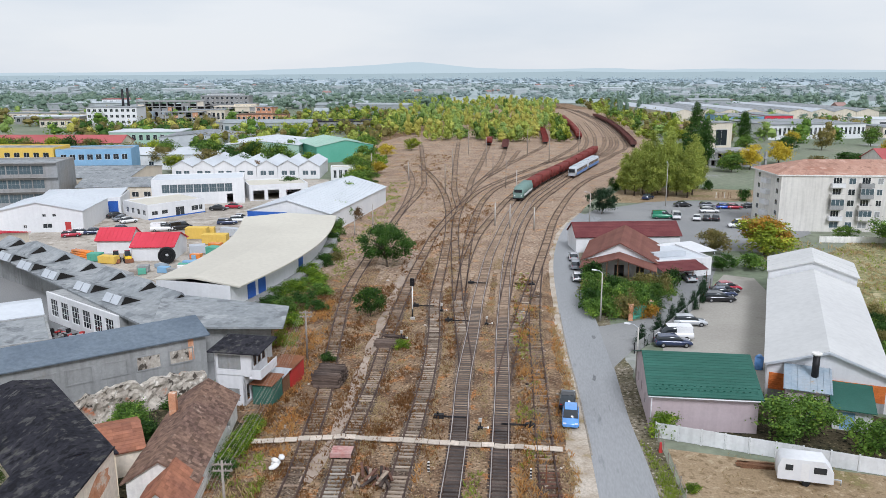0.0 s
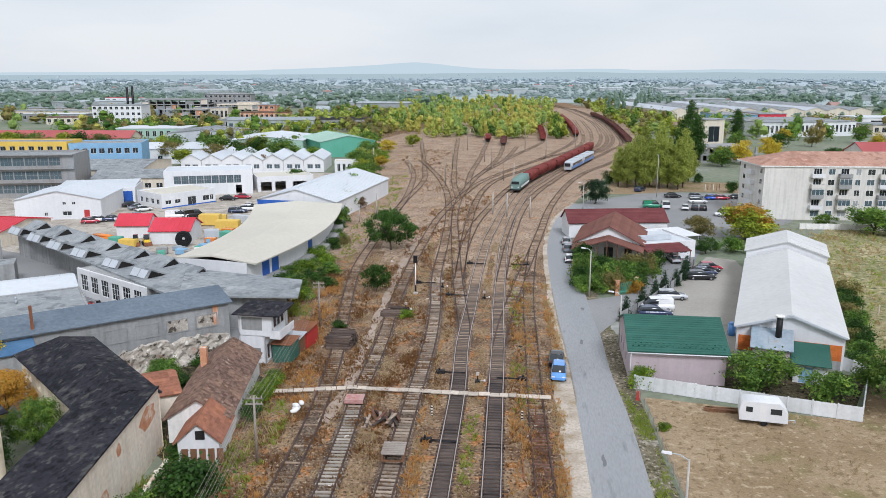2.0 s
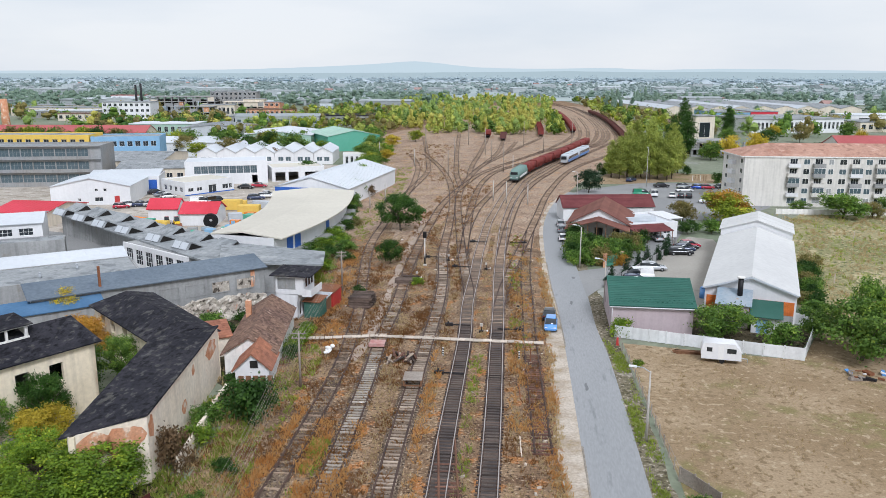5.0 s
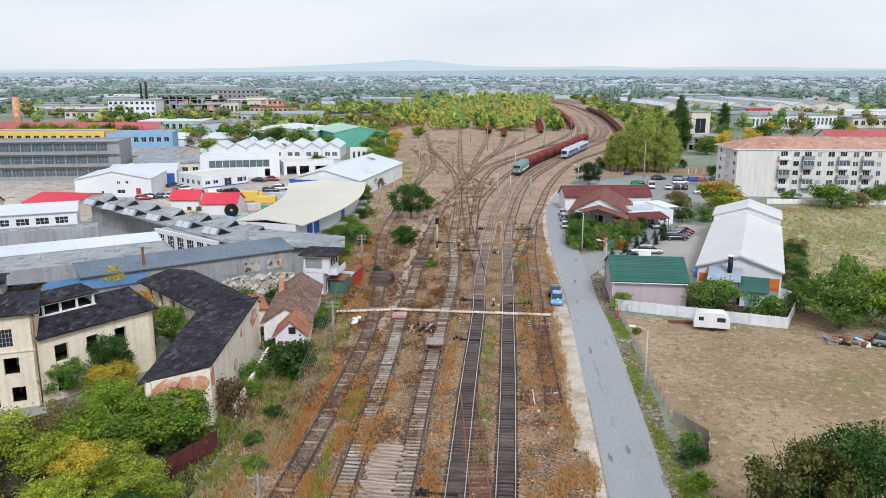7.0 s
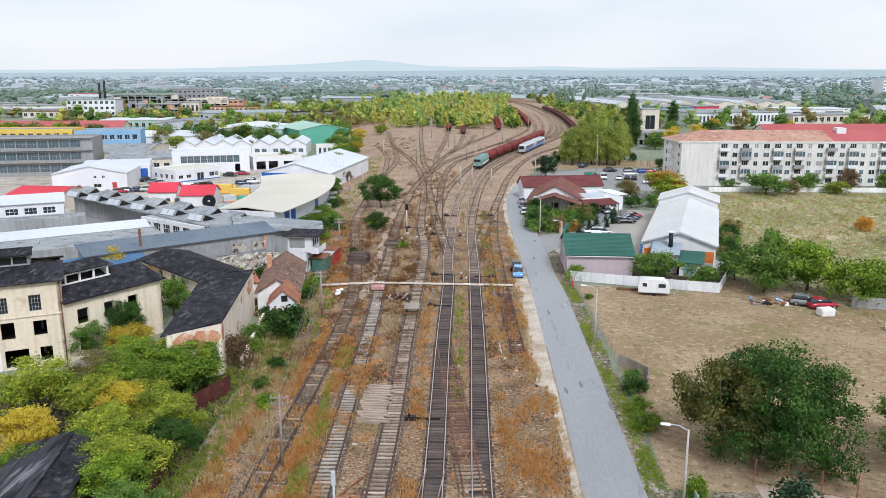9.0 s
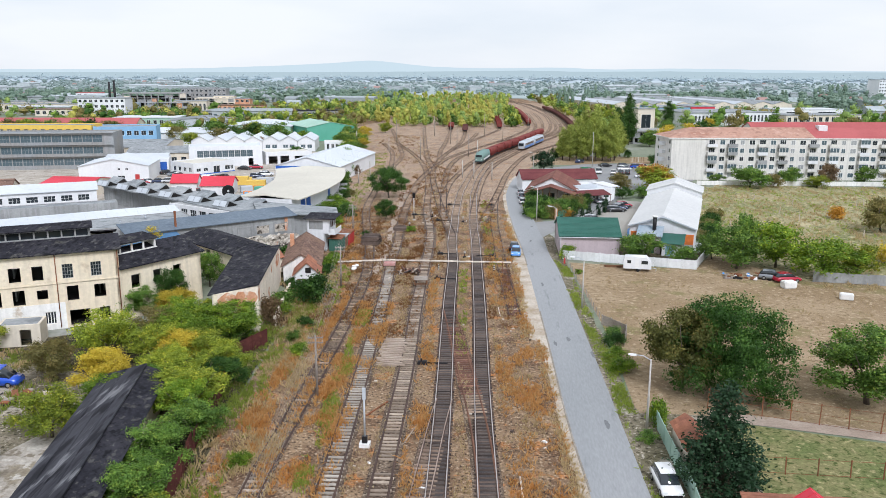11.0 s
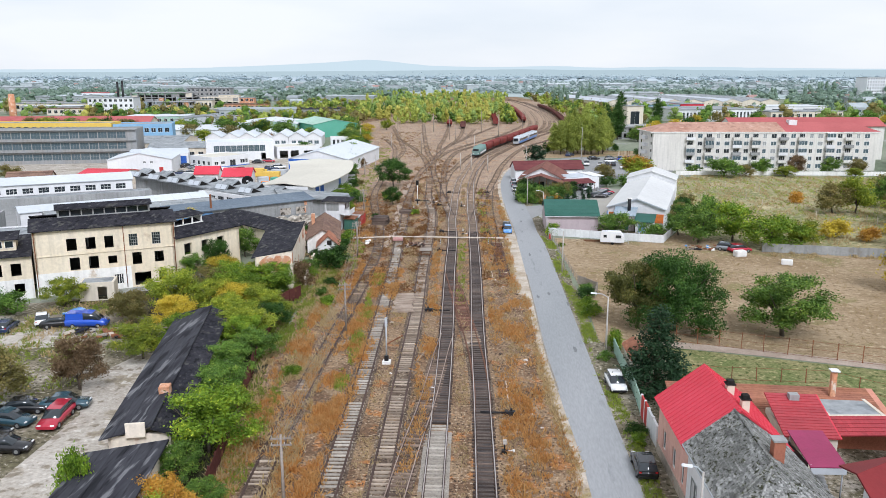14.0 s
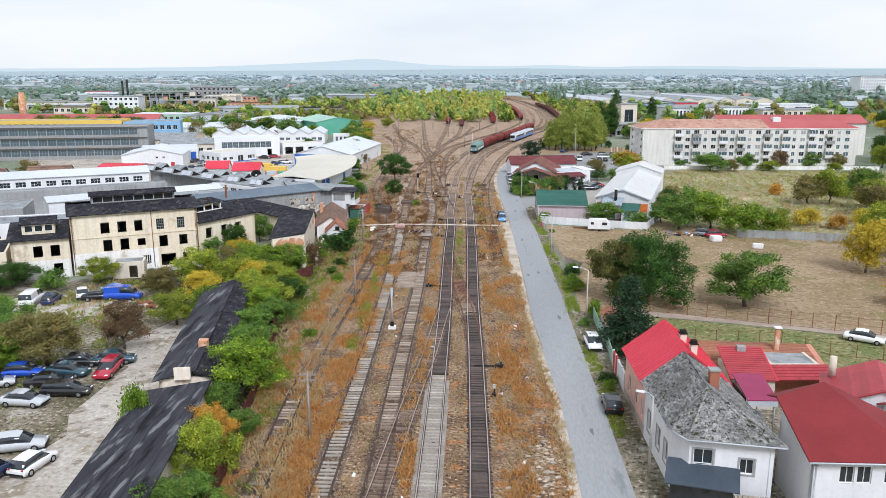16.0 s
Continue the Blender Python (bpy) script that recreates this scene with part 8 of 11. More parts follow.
tree("broad", "leaf_conifer", 13.6, 190.5, 7.2, 3.2, "dense dark evergreen beside the road bend")
for x, y, h, r in ((47.4, 235, 3.0, 1.5), (53.3, 216.5, 3.3, 1.8), (60, 226, 3.2, 1.7), (21, 232, 4, 2.5)):
    tree("bush", "leaf_dark", x, y, h, r, "small dark shrub on the earth strip", group="lot shrubs")
for i, (x, y) in enumerate(((15.0, 99.8), (17.3, 103.5), (19.2, 107.6), (21.6, 111.6), (23.4, 115.6), (24.3, 118.6), (12.2, 94.6))):
    tree("conifer", "leaf_conifer", x, y, 2.9 + 0.3 * (i % 3), 0.8, "clipped dark conifer along the lane", group="conifers along the lane", detail=0.4)
# hedge round the restaurant garden
rs = np.random.RandomState(77)
for i, (x, y) in enumerate([(7.0, 107), (7.0, 110), (7.1, 113), (7.2, 116.5), (7.4, 120), (7.5, 124), (9.4, 106.6), (11.6, 106.2), (13.6, 107.8), (15.0, 110.5), (16.3, 113.5), (17.4, 116.5), (18.6, 119.8), (20, 123), (10.2, 110), (12.6, 111.5), (14.0, 115), (10, 115), (12, 119), (15.5, 120)]):
    tree("bush", ("leaf_green", "leaf_dark", "leaf_green", "leaf_olive")[i % 4], x, y, 2.7 + 0.7 * (i % 3), 2.0, "garden shrub of the restaurant hedge", group="restaurant hedge")
tree("bush", "leaf_orange", 14.8, 106.6, 2.2, 1.3, "orange shrub in the hedge")

# trees beyond the lot and among the far works
for i in range(46):
    x, y = 60 + rs.uniform(0, 190), 262 + rs.uniform(0, 180)
    if 60 < x < 112 and 312 < y < 352 or 80 < x < 145 and y < 232:
        continue
    tree("broad", ("leaf_green", "leaf_yellow", "leaf_dark", "leaf_yellowgreen", "leaf_olive")[i % 5], x, y, rs.uniform(5.5, 10), rs.uniform(3, 5), "tree among the works beyond the lot", group="trees beyond the lot", detail=0.5)
# the left side
tree("broad", "leaf_dark", -28.2, 131.5, 8.8, 4.5, "round dark green tree standing among the sidings", detail=1.9)
tree("broad", "leaf_dark", -24.8, 102.2, 4.9, 2.0, "small dark tree beside the footpath")
for x, y, h, r, k in ((-48.2, 172.5, 5.6, 3.0, "leaf_green"), (-49.4, 180, 6.2, 3.2, "leaf_green"), (-47.6, 164.5, 4.2, 2.4, "leaf_dark"), (-51.5, 194.6, 6.0, 3.0, "leaf_green"), (-55, 206, 5, 3, "leaf_yellowgreen"), (-45, 176, 3.0, 2.2, "leaf_brown"), (-47, 200, 3.4, 2.4, "leaf_olive"), (-54, 228, 6, 3.5, "leaf_green"), (-58, 240, 5, 3, "leaf_yellowgreen"), (-53, 218, 4, 3, "leaf_olive")):
    tree("broad" if h > 4.5 else "bush", k, x, y, h, r, "tree beside the warehouse and the sidings", group="trees by the warehouse")
def bigger(rows):
    return [(x, y, h * 1.04, r * 1.06, "leaf_yellowgreen" if k == "leaf_bright" and int(x * 10) % 3 == 0 else k) for x, y, h, r, k in rows]


for x, y, h, r, k in bigger(((-32.5, 22.5, 5.2, 4.6, "leaf_bright"), (-38.8, 19.6, 5.4, 3.2, "leaf_olive"), (-47.0, 32.0, 4.4, 2.9, "leaf_green"), (-41.8, 31.2, 4.0, 2.7, "leaf_yellow"), (-36.4, 14.2, 5.2, 3.0, "leaf_yellowgreen"), (-42.2, 15.0, 6.3, 3.9, "leaf_yellowgreen"), (-36.2, 18.5, 5.6, 3.6, "leaf_bright"), (-33.0, 9.0, 4.6, 3.0, "leaf_bright"), (-39.5, 7.5, 4.6, 2.8, "leaf_yellow"), (-31.8, 14.5, 4.6, 3.0, "leaf_bright"),
                      (-58.8, 17.0, 4.0, 2.7, "leaf_yellowgreen"), (-70.0, 12.5, 4.2, 3.8, "leaf_dark"), (-64, 12.8, 3.0, 2.4, "leaf_green"), (-43.4, 34.6, 6.0, 2.2, "leaf_dark"), (-45.5, 41.5, 6.2, 3.0, "leaf_dark"), (-43.0, 46.5, 5.6, 2.4, "leaf_green"), (-50.5, 52.5, 5.4, 3.2, "leaf_orange"), (-58.5, 61.0, 6.2, 2.8, "leaf_yellow"),
                      (-23.6, -23.6, 6.3, 3.7, "leaf_bright"), (-21.3, -40.0, 5.6, 2.5, "leaf_bright"), (-22.6, -35.2, 4.6, 2.0, "leaf_orange"), (-27.6, -7.4, 4.2, 2.6, "leaf_green"), (-21.6, -47.5, 4.4, 2.6, "leaf_green"), (-47.6, -16.8, 6.3, 4.0, "leaf_olive"), (-41.6, -11.2, 6.0, 2.6, "leaf_brown"), (-39.0, -2.4, 4.8, 2.9, "leaf_yellowgreen"), (-29.4, 4.0, 4.6, 3.4, "leaf_bright"),
                      (-54, -14, 5, 3.6, "leaf_green"), (-26.2, -13.8, 4.2, 2.6, "leaf_green"), (-27.6, 9.4, 3.4, 2.4, "leaf_dark"), (-60, -6, 4.5, 3.5, "leaf_green"), (-36.5, 3.0, 4.0, 2.4, "leaf_bright"), (-76, 6, 5, 4, "leaf_green"), (-84, 2, 5, 4, "leaf_dark"), (-68, -14, 5.5, 4.4, "leaf_olive"), (-24.0, -15.5, 2.6, 2.0, "leaf_bright"), (-34.5, 26.2, 4.6, 3.0, "leaf_yellowgreen"), (-38.6, 26.0, 4.6, 3.0, "leaf_bright"), (-33.8, 13.6, 4.8, 2.8, "leaf_yellow"), (-46.5, 10.5, 4.4, 2.8, "leaf_olive"))):
    tree("broad" if h > 3.5 else "bush", k, x, y, h, r, {"leaf_yellow": "yellow autumn sapling in the overgrown scrap yard", "leaf_orange": "orange autumn sapling beside the ruins", "leaf_brown": "half-bare brown shrub beside the lane"}.get(k, "wild green tree in the overgrown scrap yard"), group="overgrown scrap yard trees", detail=2.4 if h > 3.5 else 1.6)
tree("bush", "leaf_bright", -29.9, -33.0, 5.3, 1.5, "bright shrub growing through the shed roof", detail=1.6)
tree("bush", "leaf_brown", -29.2, 29.6, 4.0, 1.7, "dark brown climber on the blind wall")
tree("bush", "leaf_dark", -25.6, 39.6, 4.2, 2.6, "large dark bush beside the old house")
tree("bush", "leaf_dark", -28.0, 42.6, 2.6, 2.2, "dark bush by the broken wall")
for i, (x, y, r) in enumerate(((-29.0, 34, 1.6), (-29.8, 38, 1.7), (-27.6, 56.5, 1.2), (-27.8, 60, 1.3), (-28.0, 63.4, 1.2), (-41.5, 66, 1.6), (-24.4, 29.5, 1.1), (-22.8, 19.5, 1.2), (-21, -6, 1.0), (-24.6, 24, 1.0), (-26, 84, 1.0), (-18, 90, 1.0), (-38, 96, 2.2), (-37, 101, 2.2), (-36, 106, 2.0), (-39.5, 112, 2.0), (-34.5, 97, 1.6), (-35, 112, 1.8), (-33, 104, 1.5), (-27.3, 111, 1.3), (12.3, 58.5, 0.7), (13.4, 28, 1.2), (13.2, 25.2, 1.5), (12.8, 21, 1.2), (13.0, 17, 1.4), (12.6, 0.8, 0.9), (12.9, -17.4, 0.9), (12.8, -19.2, 0.8), (36, -20, 1.6))):
    tree("bush", ("leaf_bright", "leaf_green", "leaf_dark", "leaf_bright")[i % 4], x, y, r * 1.2, r, "low green bush by the tracks", group="low bushes")
for x, y, h, r, k in ((-118, 258, 9, 4.5, "leaf_olive"), (-108, 262, 8, 4, "leaf_dark"), (-66, 262, 7, 4, "leaf_green"), (-98, 250, 6, 3.5, "leaf_brown"), (-128, 256, 7, 4.5, "leaf_yellowgreen"), (-120, 275, 9, 5, "leaf_dark"), (-84, 268, 7.5, 4, "leaf_bright"), (-74, 214, 5.5, 3, "leaf_dark"), (-152, 128, 6, 5, "leaf_dark"), (-160, 134, 6.5, 5, "leaf_green"), (-143, 138, 5, 3.5, "leaf_olive")):
    tree("broad", k, x, y, h, r, "tree between the industrial halls", group="trees among the halls", detail=0.6)
for i in range(26):
    x, y = -230 + i * 5.2 + rs.uniform(-4, 4), 262 + rs.uniform(0, 22) + (i % 3) * 6
    tree("broad", ("leaf_dark", "leaf_green", "leaf_olive", "leaf_yellowgreen")[i % 4], x, y, rs.uniform(8, 11), rs.uniform(4, 6), "tree of the belt behind the offices", group="tree belt", detail=0.6)


# overgrown strip between the warehouse and the sidings
for x, y, h, r, k in ((-40.6, 123.5, 2.0, 2.6, "leaf_bright"), (-38.9, 121.5, 1.7, 2.2, "leaf_bright"), (-39.6, 115.8, 1.6, 2.0, "leaf_green"), (-37.4, 118.6, 1.3, 1.8, "leaf_bright"), (-41.0, 110.5, 1.8, 2.2, "leaf_green"), (-37.5, 108.4, 1.4, 2.0, "leaf_olive"), (-40.2, 104.8, 1.9, 2.2, "leaf_dark"), (-35.2, 113.4, 1.2, 1.8, "leaf_green"), (-38.4, 99.5, 1.5, 2.0, "leaf_green"), (-39.6, 131.2, 2.4, 1.6, "leaf_dark"), (-38.6, 136, 1.4, 1.8, "leaf_olive"), (-41.5, 142, 1.6, 1.8, "leaf_green"), (-44.6, 157.0, 3.6, 2.2, "leaf_green"), (-43.5, 150.5, 2.2, 1.8, "leaf_dark"), (-36.8, 104.2, 1.2, 1.9, "leaf_brown"), (-40.0, 93.0, 1.8, 2.2, "leaf_olive")):
    tree("bush", k, x, y, h, r, "low green scrub beside the warehouse", group="warehouse scrub")
for x, y, h, r, k in ((-51.2, 190.5, 7.2, 3.6, "leaf_green"), (-53.4, 201, 6.4, 3.4, "leaf_bright"), (-55.6, 219.4, 6.8, 3.6, "leaf_green"), (-57.4, 232, 7.0, 3.8, "leaf_yellowgreen"), (-60.5, 248, 7.4, 4.0, "leaf_green"), (-64, 266, 7.6, 4.2, "leaf_poplar"), (-68, 286, 8, 4.4, "leaf_green"), (-73, 308, 8.2, 4.4, "leaf_yellowgreen"), (-78, 330, 8.6, 4.6, "leaf_green"), (-58, 262, 4.6, 3.0, "leaf_yellow"), (-62, 285, 5, 3.2, "leaf_bright"), (-66, 318, 5.6, 3.6, "leaf_yellow"), (-60, 345, 6, 3.6, "leaf_yellowgreen")):
    tree("broad", k, x, y, h, r, "tree of the row along the yard's edge", group="yard edge trees", detail=0.7)
for x, y, h, r, k in ((-38.0, 62.5, 1.6, 1.8, "leaf_dark"), (-40.5, 64.5, 1.8, 1.8, "leaf_green"), (-43.2, 60.6, 1.6, 1.9, "leaf_dark"), (-37.6, 68.5, 1.5, 1.5, "leaf_dark"), (-36.4, 57.5, 1.5, 1.6, "leaf_dark"), (-39.2, 58.8, 1.7, 1.8, "leaf_green"), (-35.8, 64.4, 1.3, 1.4, "leaf_olive"), (-30.4, 47.0, 1.6, 1.5, "leaf_dark"), (-28.4, 66.0, 1.2, 1.2, "leaf_bright"), (-28.2, 58.0, 1.3, 1.1, "leaf_bright"), (-28.0, 61.6, 1.4, 1.2, "leaf_bright")):
    tree("bush", k, x, y, h, r, "wild shrub in the old house's back yard", group="back yard shrubs")
for i in range(12):
    tree("bush", ("leaf_dark", "leaf_green", "leaf_dark", "leaf_olive")[i % 4], 37.2 + i * 0.72 + (i % 3) * 0.5, 79.0 + i * 2.7, 1.8 + 0.4 * (i % 3), 1.6 + 0.3 * (i % 2), "wild shrub along the hall's outer wall", group="hall shrubs")
# saplings that crowd the fence beside the black sheds
for x, y, h, r, k in ((-24.4, -28.6, 3.6, 2.2, "leaf_green"), (-24.6, -18.2, 3.4, 2.2, "leaf_bright"), (-26.4, -2.0, 4.0, 2.6, "leaf_green"), (-28.6, 1.5, 4.6, 2.8, "leaf_bright"), (-29.0, 12.5, 4.4, 2.8, "leaf_yellowgreen"), (-31.4, 21.8, 4.2, 2.6, "leaf_green"), (-31.6, 26.2, 3.6, 2.4, "leaf_bright"), (-20.4, -44.2, 3.2, 2.0, "leaf_green"), (-20.8, -32.6, 2.8, 1.8, "leaf_green"), (-19.6, -52, 3.0, 2.0, "leaf_bright"), (-26.8, -37.0, 2.2, 1.4, "leaf_bright"), (-33.6, 6.4, 3.6, 2.4, "leaf_green"), (-37.0, -0.5, 2.6, 1.8, "leaf_bright"), (-52.0, -19.0, 4.4, 3.2, "leaf_bright"), (-57.0, -20.0, 4.0, 3.0, "leaf_green")):
    tree("broad", k, x, y, h, r, "wild sapling crowding the fence and sheds", group="overgrown fence saplings", detail=2.2)

def scatter(name, label, material, zones, size, seed, blades=6, tall=1.0, kind_cat="grass"):
    """Tufts of upright blades over plan boxes (x0, x1, y0, y1, count), clumped by noise."""
    rg = np.random.RandomState(seed)
    out = []
    for x0, x1, y0, y1, n, mid in zones:
        k = 0
        tries = 0
        while k < n and tries < n * 6:
            tries += 1
            y = rg.uniform(y0, y1)
            x = rg.uniform(x0, x1) + (mid(y) if mid else 0)
            if noise.noise(Vector((x * 0.45, y * 0.16, seed))) * 1.5 + 0.5 * rg.uniform(-1, 1) < 0.16:
                continue
            k += 1
            s = size * rg.uniform(0.4, 1.3)
            for b in range(blades):
                a = rg.uniform(0, 6.283)
                o = rg.normal(size=2) * s * 0.35
                lean = rg.normal(size=2) * s * 0.45
                w = s * 0.10
                dx, dy = math.cos(a) * w, math.sin(a) * w
                z = s * tall * rg.uniform(0.6, 1.1)
                p = np.array([x + o[0], y + o[1], 0.01])
                out.append([p + [-dx, -dy, 0], p + [dx, dy, 0], p + [dx * 0.6 + lean[0] * 0.6, dy * 0.6 + lean[1] * 0.6, z * 0.75], p + [lean[0] - dx * 0.4, lean[1] - dy * 0.4, z]])
    v = np.array(out).reshape(-1, 3)
    ob = new(name, quad_mesh(name, v, len(out), material))
    return tagged(ob, label=label, category=kind_cat, kind="stuff")


def along(track):
    ln = LINES[track]
    ys = ln[:, 1]
    o = np.argsort(ys)
    return lambda y: float(np.interp(y, ys[o], ln[o, 0]))


m1, m2, s3, s4, s5, sr = [along(k) for k in ("main_right", "main_left", "siding_third", "siding_fourth", "siding_fifth", "siding_right")]
scatter("rust_grass", "patches of tall rust-orange dry grass", "grass_rust",
        [(1.7, 5.8, -60, 24, 2100, m1), (-3.4, -1.5, -60, 40, 1500, s4), (1.3, 5.5, -60, 40, 3200, s5), (-4.5, -1.2, -60, 45, 2800, s5), (-0.7, 0.7, -60, 20, 600, s5), (-2.4, -1.2, -60, 20, 500, m2), (1.2, 2.6, -60, 60, 600, s3), (1.5, 5, 40, 110, 700, m1), (-6, -1.5, 60, 110, 900, s5)], 0.42, 1)
scatter("brown_weeds", "dead reddish brown weeds over the sidings", "grass_brown",
        [(-9, 9, 24, 70, 2600, s5), (-8, 10, 66, 118, 3000, s5), (-3, 9, 116, 200, 1600, s4), (1.2, 5, 30, 130, 900, m1), (-8, -1.5, 60, 120, 900, m2), (-8, 8, 200, 330, 1200, s3)], 0.34, 12, blades=6)
scatter("straw_grass", "short straw-coloured grass between the tracks", "grass_straw",
        [(1.4, 5.5, -60, 110, 2600, m1), (1.3, 2.7, -60, 140, 1300, m2), (1.3, 2.7, -60, 140, 1300, s3), (1.2, 3.6, -60, 140, 1600, s4), (-6, 8, 0, 130, 2600, s5), (-10, 12, 130, 330, 3000, s3), (-14, -2, 130, 320, 1500, s5)], 0.26, 2, blades=5)
scatter("green_weeds", "green weeds sprouting beside the sidings", "grass_green",
        [(-2.6, -1.3, -10, 36, 500, s4), (-9, -2.5, 0, 60, 900, s5), (1.2, 2.4, 20, 60, 120, m2), (-12, -5, 88, 120, 900, s5), (-7, -2, 120, 240, 500, s5), (1.5, 4, 60, 130, 160, m1)], 0.4, 3, blades=7)
scatter("verge_grass", "green grass along the road verge", "grass_green",
        [(0.1, 1.5, -30, 0, 500, lambda y: float(np.interp(y, road_r[:, 1], road_r[:, 0]))), (0.2, 1.8, 0, 68, 1500, lambda y: float(np.interp(y, road_r[:, 1], road_r[:, 0])))], 0.3, 4)
scatter("verge_straw", "dry grass creeping over the sandy verge", "grass_straw",
        [(-0.7, 0.5, -60, 110, 2200, lambda y: float(np.interp(y, vl[:, 1], vl[:, 0])))], 0.3, 16, blades=5)
scatter("verge_weeds", "brown weeds along the edge of the verge", "grass_rust",
        [(-1.0, 0.35, -60, 110, 1300, lambda y: float(np.interp(y, vl[:, 1], vl[:, 0])))], 0.34, 17, blades=5)
scatter("field_stubble", "dry stubble scattered over the field", "grass_straw", [(13.5, 60, 6, 66, 3200, None)], 0.22, 5, blades=4)
scatter("meadow_grass", "tufts of dry meadow grass", "grass_straw", [(38, 120, 76, 162, 6000, None), (48, 100, 52, 76, 1200, None)], 0.5, 6, blades=5)
scatter("meadow_weeds", "green weeds in the meadow", "grass_green", [(38, 120, 76, 162, 2500, None)], 0.5, 7, blades=5)
scatter("scrub_weeds", "weeds and brambles under the bushes", "grass_green", [(-2.5, 2.0, -50, 28, 1500, lambda y: float(np.interp(y, [-50, -35, -20, 5, 28], [-18.5, -20, -22, -25, -28]))), (-60, -46, -4, 18, 700, None), (-34, -25, 26, 50, 900, None), (-46, -38, 95, 120, 800, None)], 0.45, 8, blades=6)
rg = np.random.RandomState(61)
vs_, fs_ = [], []
for i in range(150):
    a_, q_ = rg.uniform(0, 6.283), rg.uniform(0, 1) ** 0.6
    x_, y_, s_ = 5.4 + math.cos(a_) * q_ * 1.7, -37.5 + math.sin(a_) * q_ * 7.5, rg.uniform(0.06, 0.26)
    o_ = len(vs_)
    vs_ += [(x_ - s_, y_ - s_ * 0.7, 0.0), (x_ + s_, y_ - s_ * 0.6, 0.0), (x_ + s_ * 0.9, y_ + s_ * 0.7, 0.0), (x_ - s_ * 0.8, y_ + s_ * 0.6, 0.0), (x_, y_, s_ * rg.uniform(0.5, 0.9))]
    fs_ += [(o_, o_ + 1, o_ + 4), (o_ + 1, o_ + 2, o_ + 4), (o_ + 2, o_ + 3, o_ + 4), (o_ + 3, o_, o_ + 4)]
solo("rubble_patch", raw("rubble_patch", vs_, fs_), "rubble", "pale broken rubble strewn on the verge", "rubble", kind="stuff")
scatter("junk_weeds", "weeds between the scrap cars", "grass_green", [(-62, -43, -46, -4, 900, None), (-90, -46, -4, 12, 700, None)], 0.4, 15, blades=6)
scatter("scrub_straw", "dead brown stalks in the scrub", "grass_straw", [(-2.5, 4.5, -50, 28, 2600, lambda y: float(np.interp(y, [-50, -35, -20, 5, 28], [-18, -19, -21, -24, -27]))), (-60, -46, -4, 18, 600, None), (-34, -24, 26, 60, 900, None)], 0.5, 9, blades=5)

# ---- vehicles ----
def loft(bm, rings, mi=0, cap=True):
    """A closed skin through rings of equal point counts."""
    vs = [[bm.verts.new(p) for p in r] for r in rings]
    k = len(rings[0])
    for a, b in zip(vs, vs[1:]):
        for i in range(k):
            f = bm.faces.new((a[i], a[(i + 1) % k], b[(i + 1) % k], b[i]))
            f.material_index, f.smooth = mi, True
    if cap:
        bm.faces.new(vs[0][::-1]).material_index = mi
        bm.faces.new(vs[-1]).material_index = mi
    return bm


CARS = {}
SHAPES = dict(
    # length, width, belt stations (x, z bottom, z belt), cabin stations (x, z roof, inset)
    hatch=(3.9, 1.66, [(-1.95, 0.42, 0.70), (-1.85, 0.28, 0.86), (-1.2, 0.22, 0.92), (0.2, 0.22, 0.90), (1.0, 0.22, 0.84), (1.75, 0.28, 0.70), (1.95, 0.40, 0.56)], [(-1.88, 0.90, 0.10), (-1.45, 1.40, 0.20), (-0.3, 1.46, 0.20), (0.35, 1.40, 0.22), (1.05, 0.86, 0.10)]),
    sedan=(4.4, 1.72, [(-2.2, 0.42, 0.74), (-2.1, 0.28, 0.90), (-1.3, 0.22, 0.92), (0.2, 0.22, 0.90), (1.1, 0.22, 0.84), (2.0, 0.28, 0.68), (2.2, 0.40, 0.55)], [(-1.65, 0.91, 0.10), (-1.0, 1.36, 0.22), (-0.2, 1.42, 0.21), (0.4, 1.37, 0.22), (1.15, 0.85, 0.10)]),
    estate=(4.6, 1.75, [(-2.3, 0.42, 0.76), (-2.22, 0.28, 0.92), (-1.4, 0.22, 0.94), (0.2, 0.22, 0.92), (1.2, 0.22, 0.86), (2.1, 0.28, 0.70), (2.3, 0.40, 0.56)], [(-2.2, 0.93, 0.10), (-1.95, 1.40, 0.20), (-0.3, 1.47, 0.20), (0.4, 1.41, 0.22), (1.2, 0.87, 0.10)]),
    van=(4.9, 1.9, [(-2.45, 0.45, 1.0), (-2.4, 0.30, 1.12), (-1.0, 0.26, 1.15), (0.8, 0.26, 1.12), (1.5, 0.26, 1.05), (2.3, 0.30, 0.86), (2.45, 0.42, 0.65)], [(-2.4, 1.14, 0.06), (-2.32, 1.88, 0.14), (0.0, 1.95, 0.14), (0.9, 1.88, 0.16), (1.75, 1.02, 0.08)]),
)


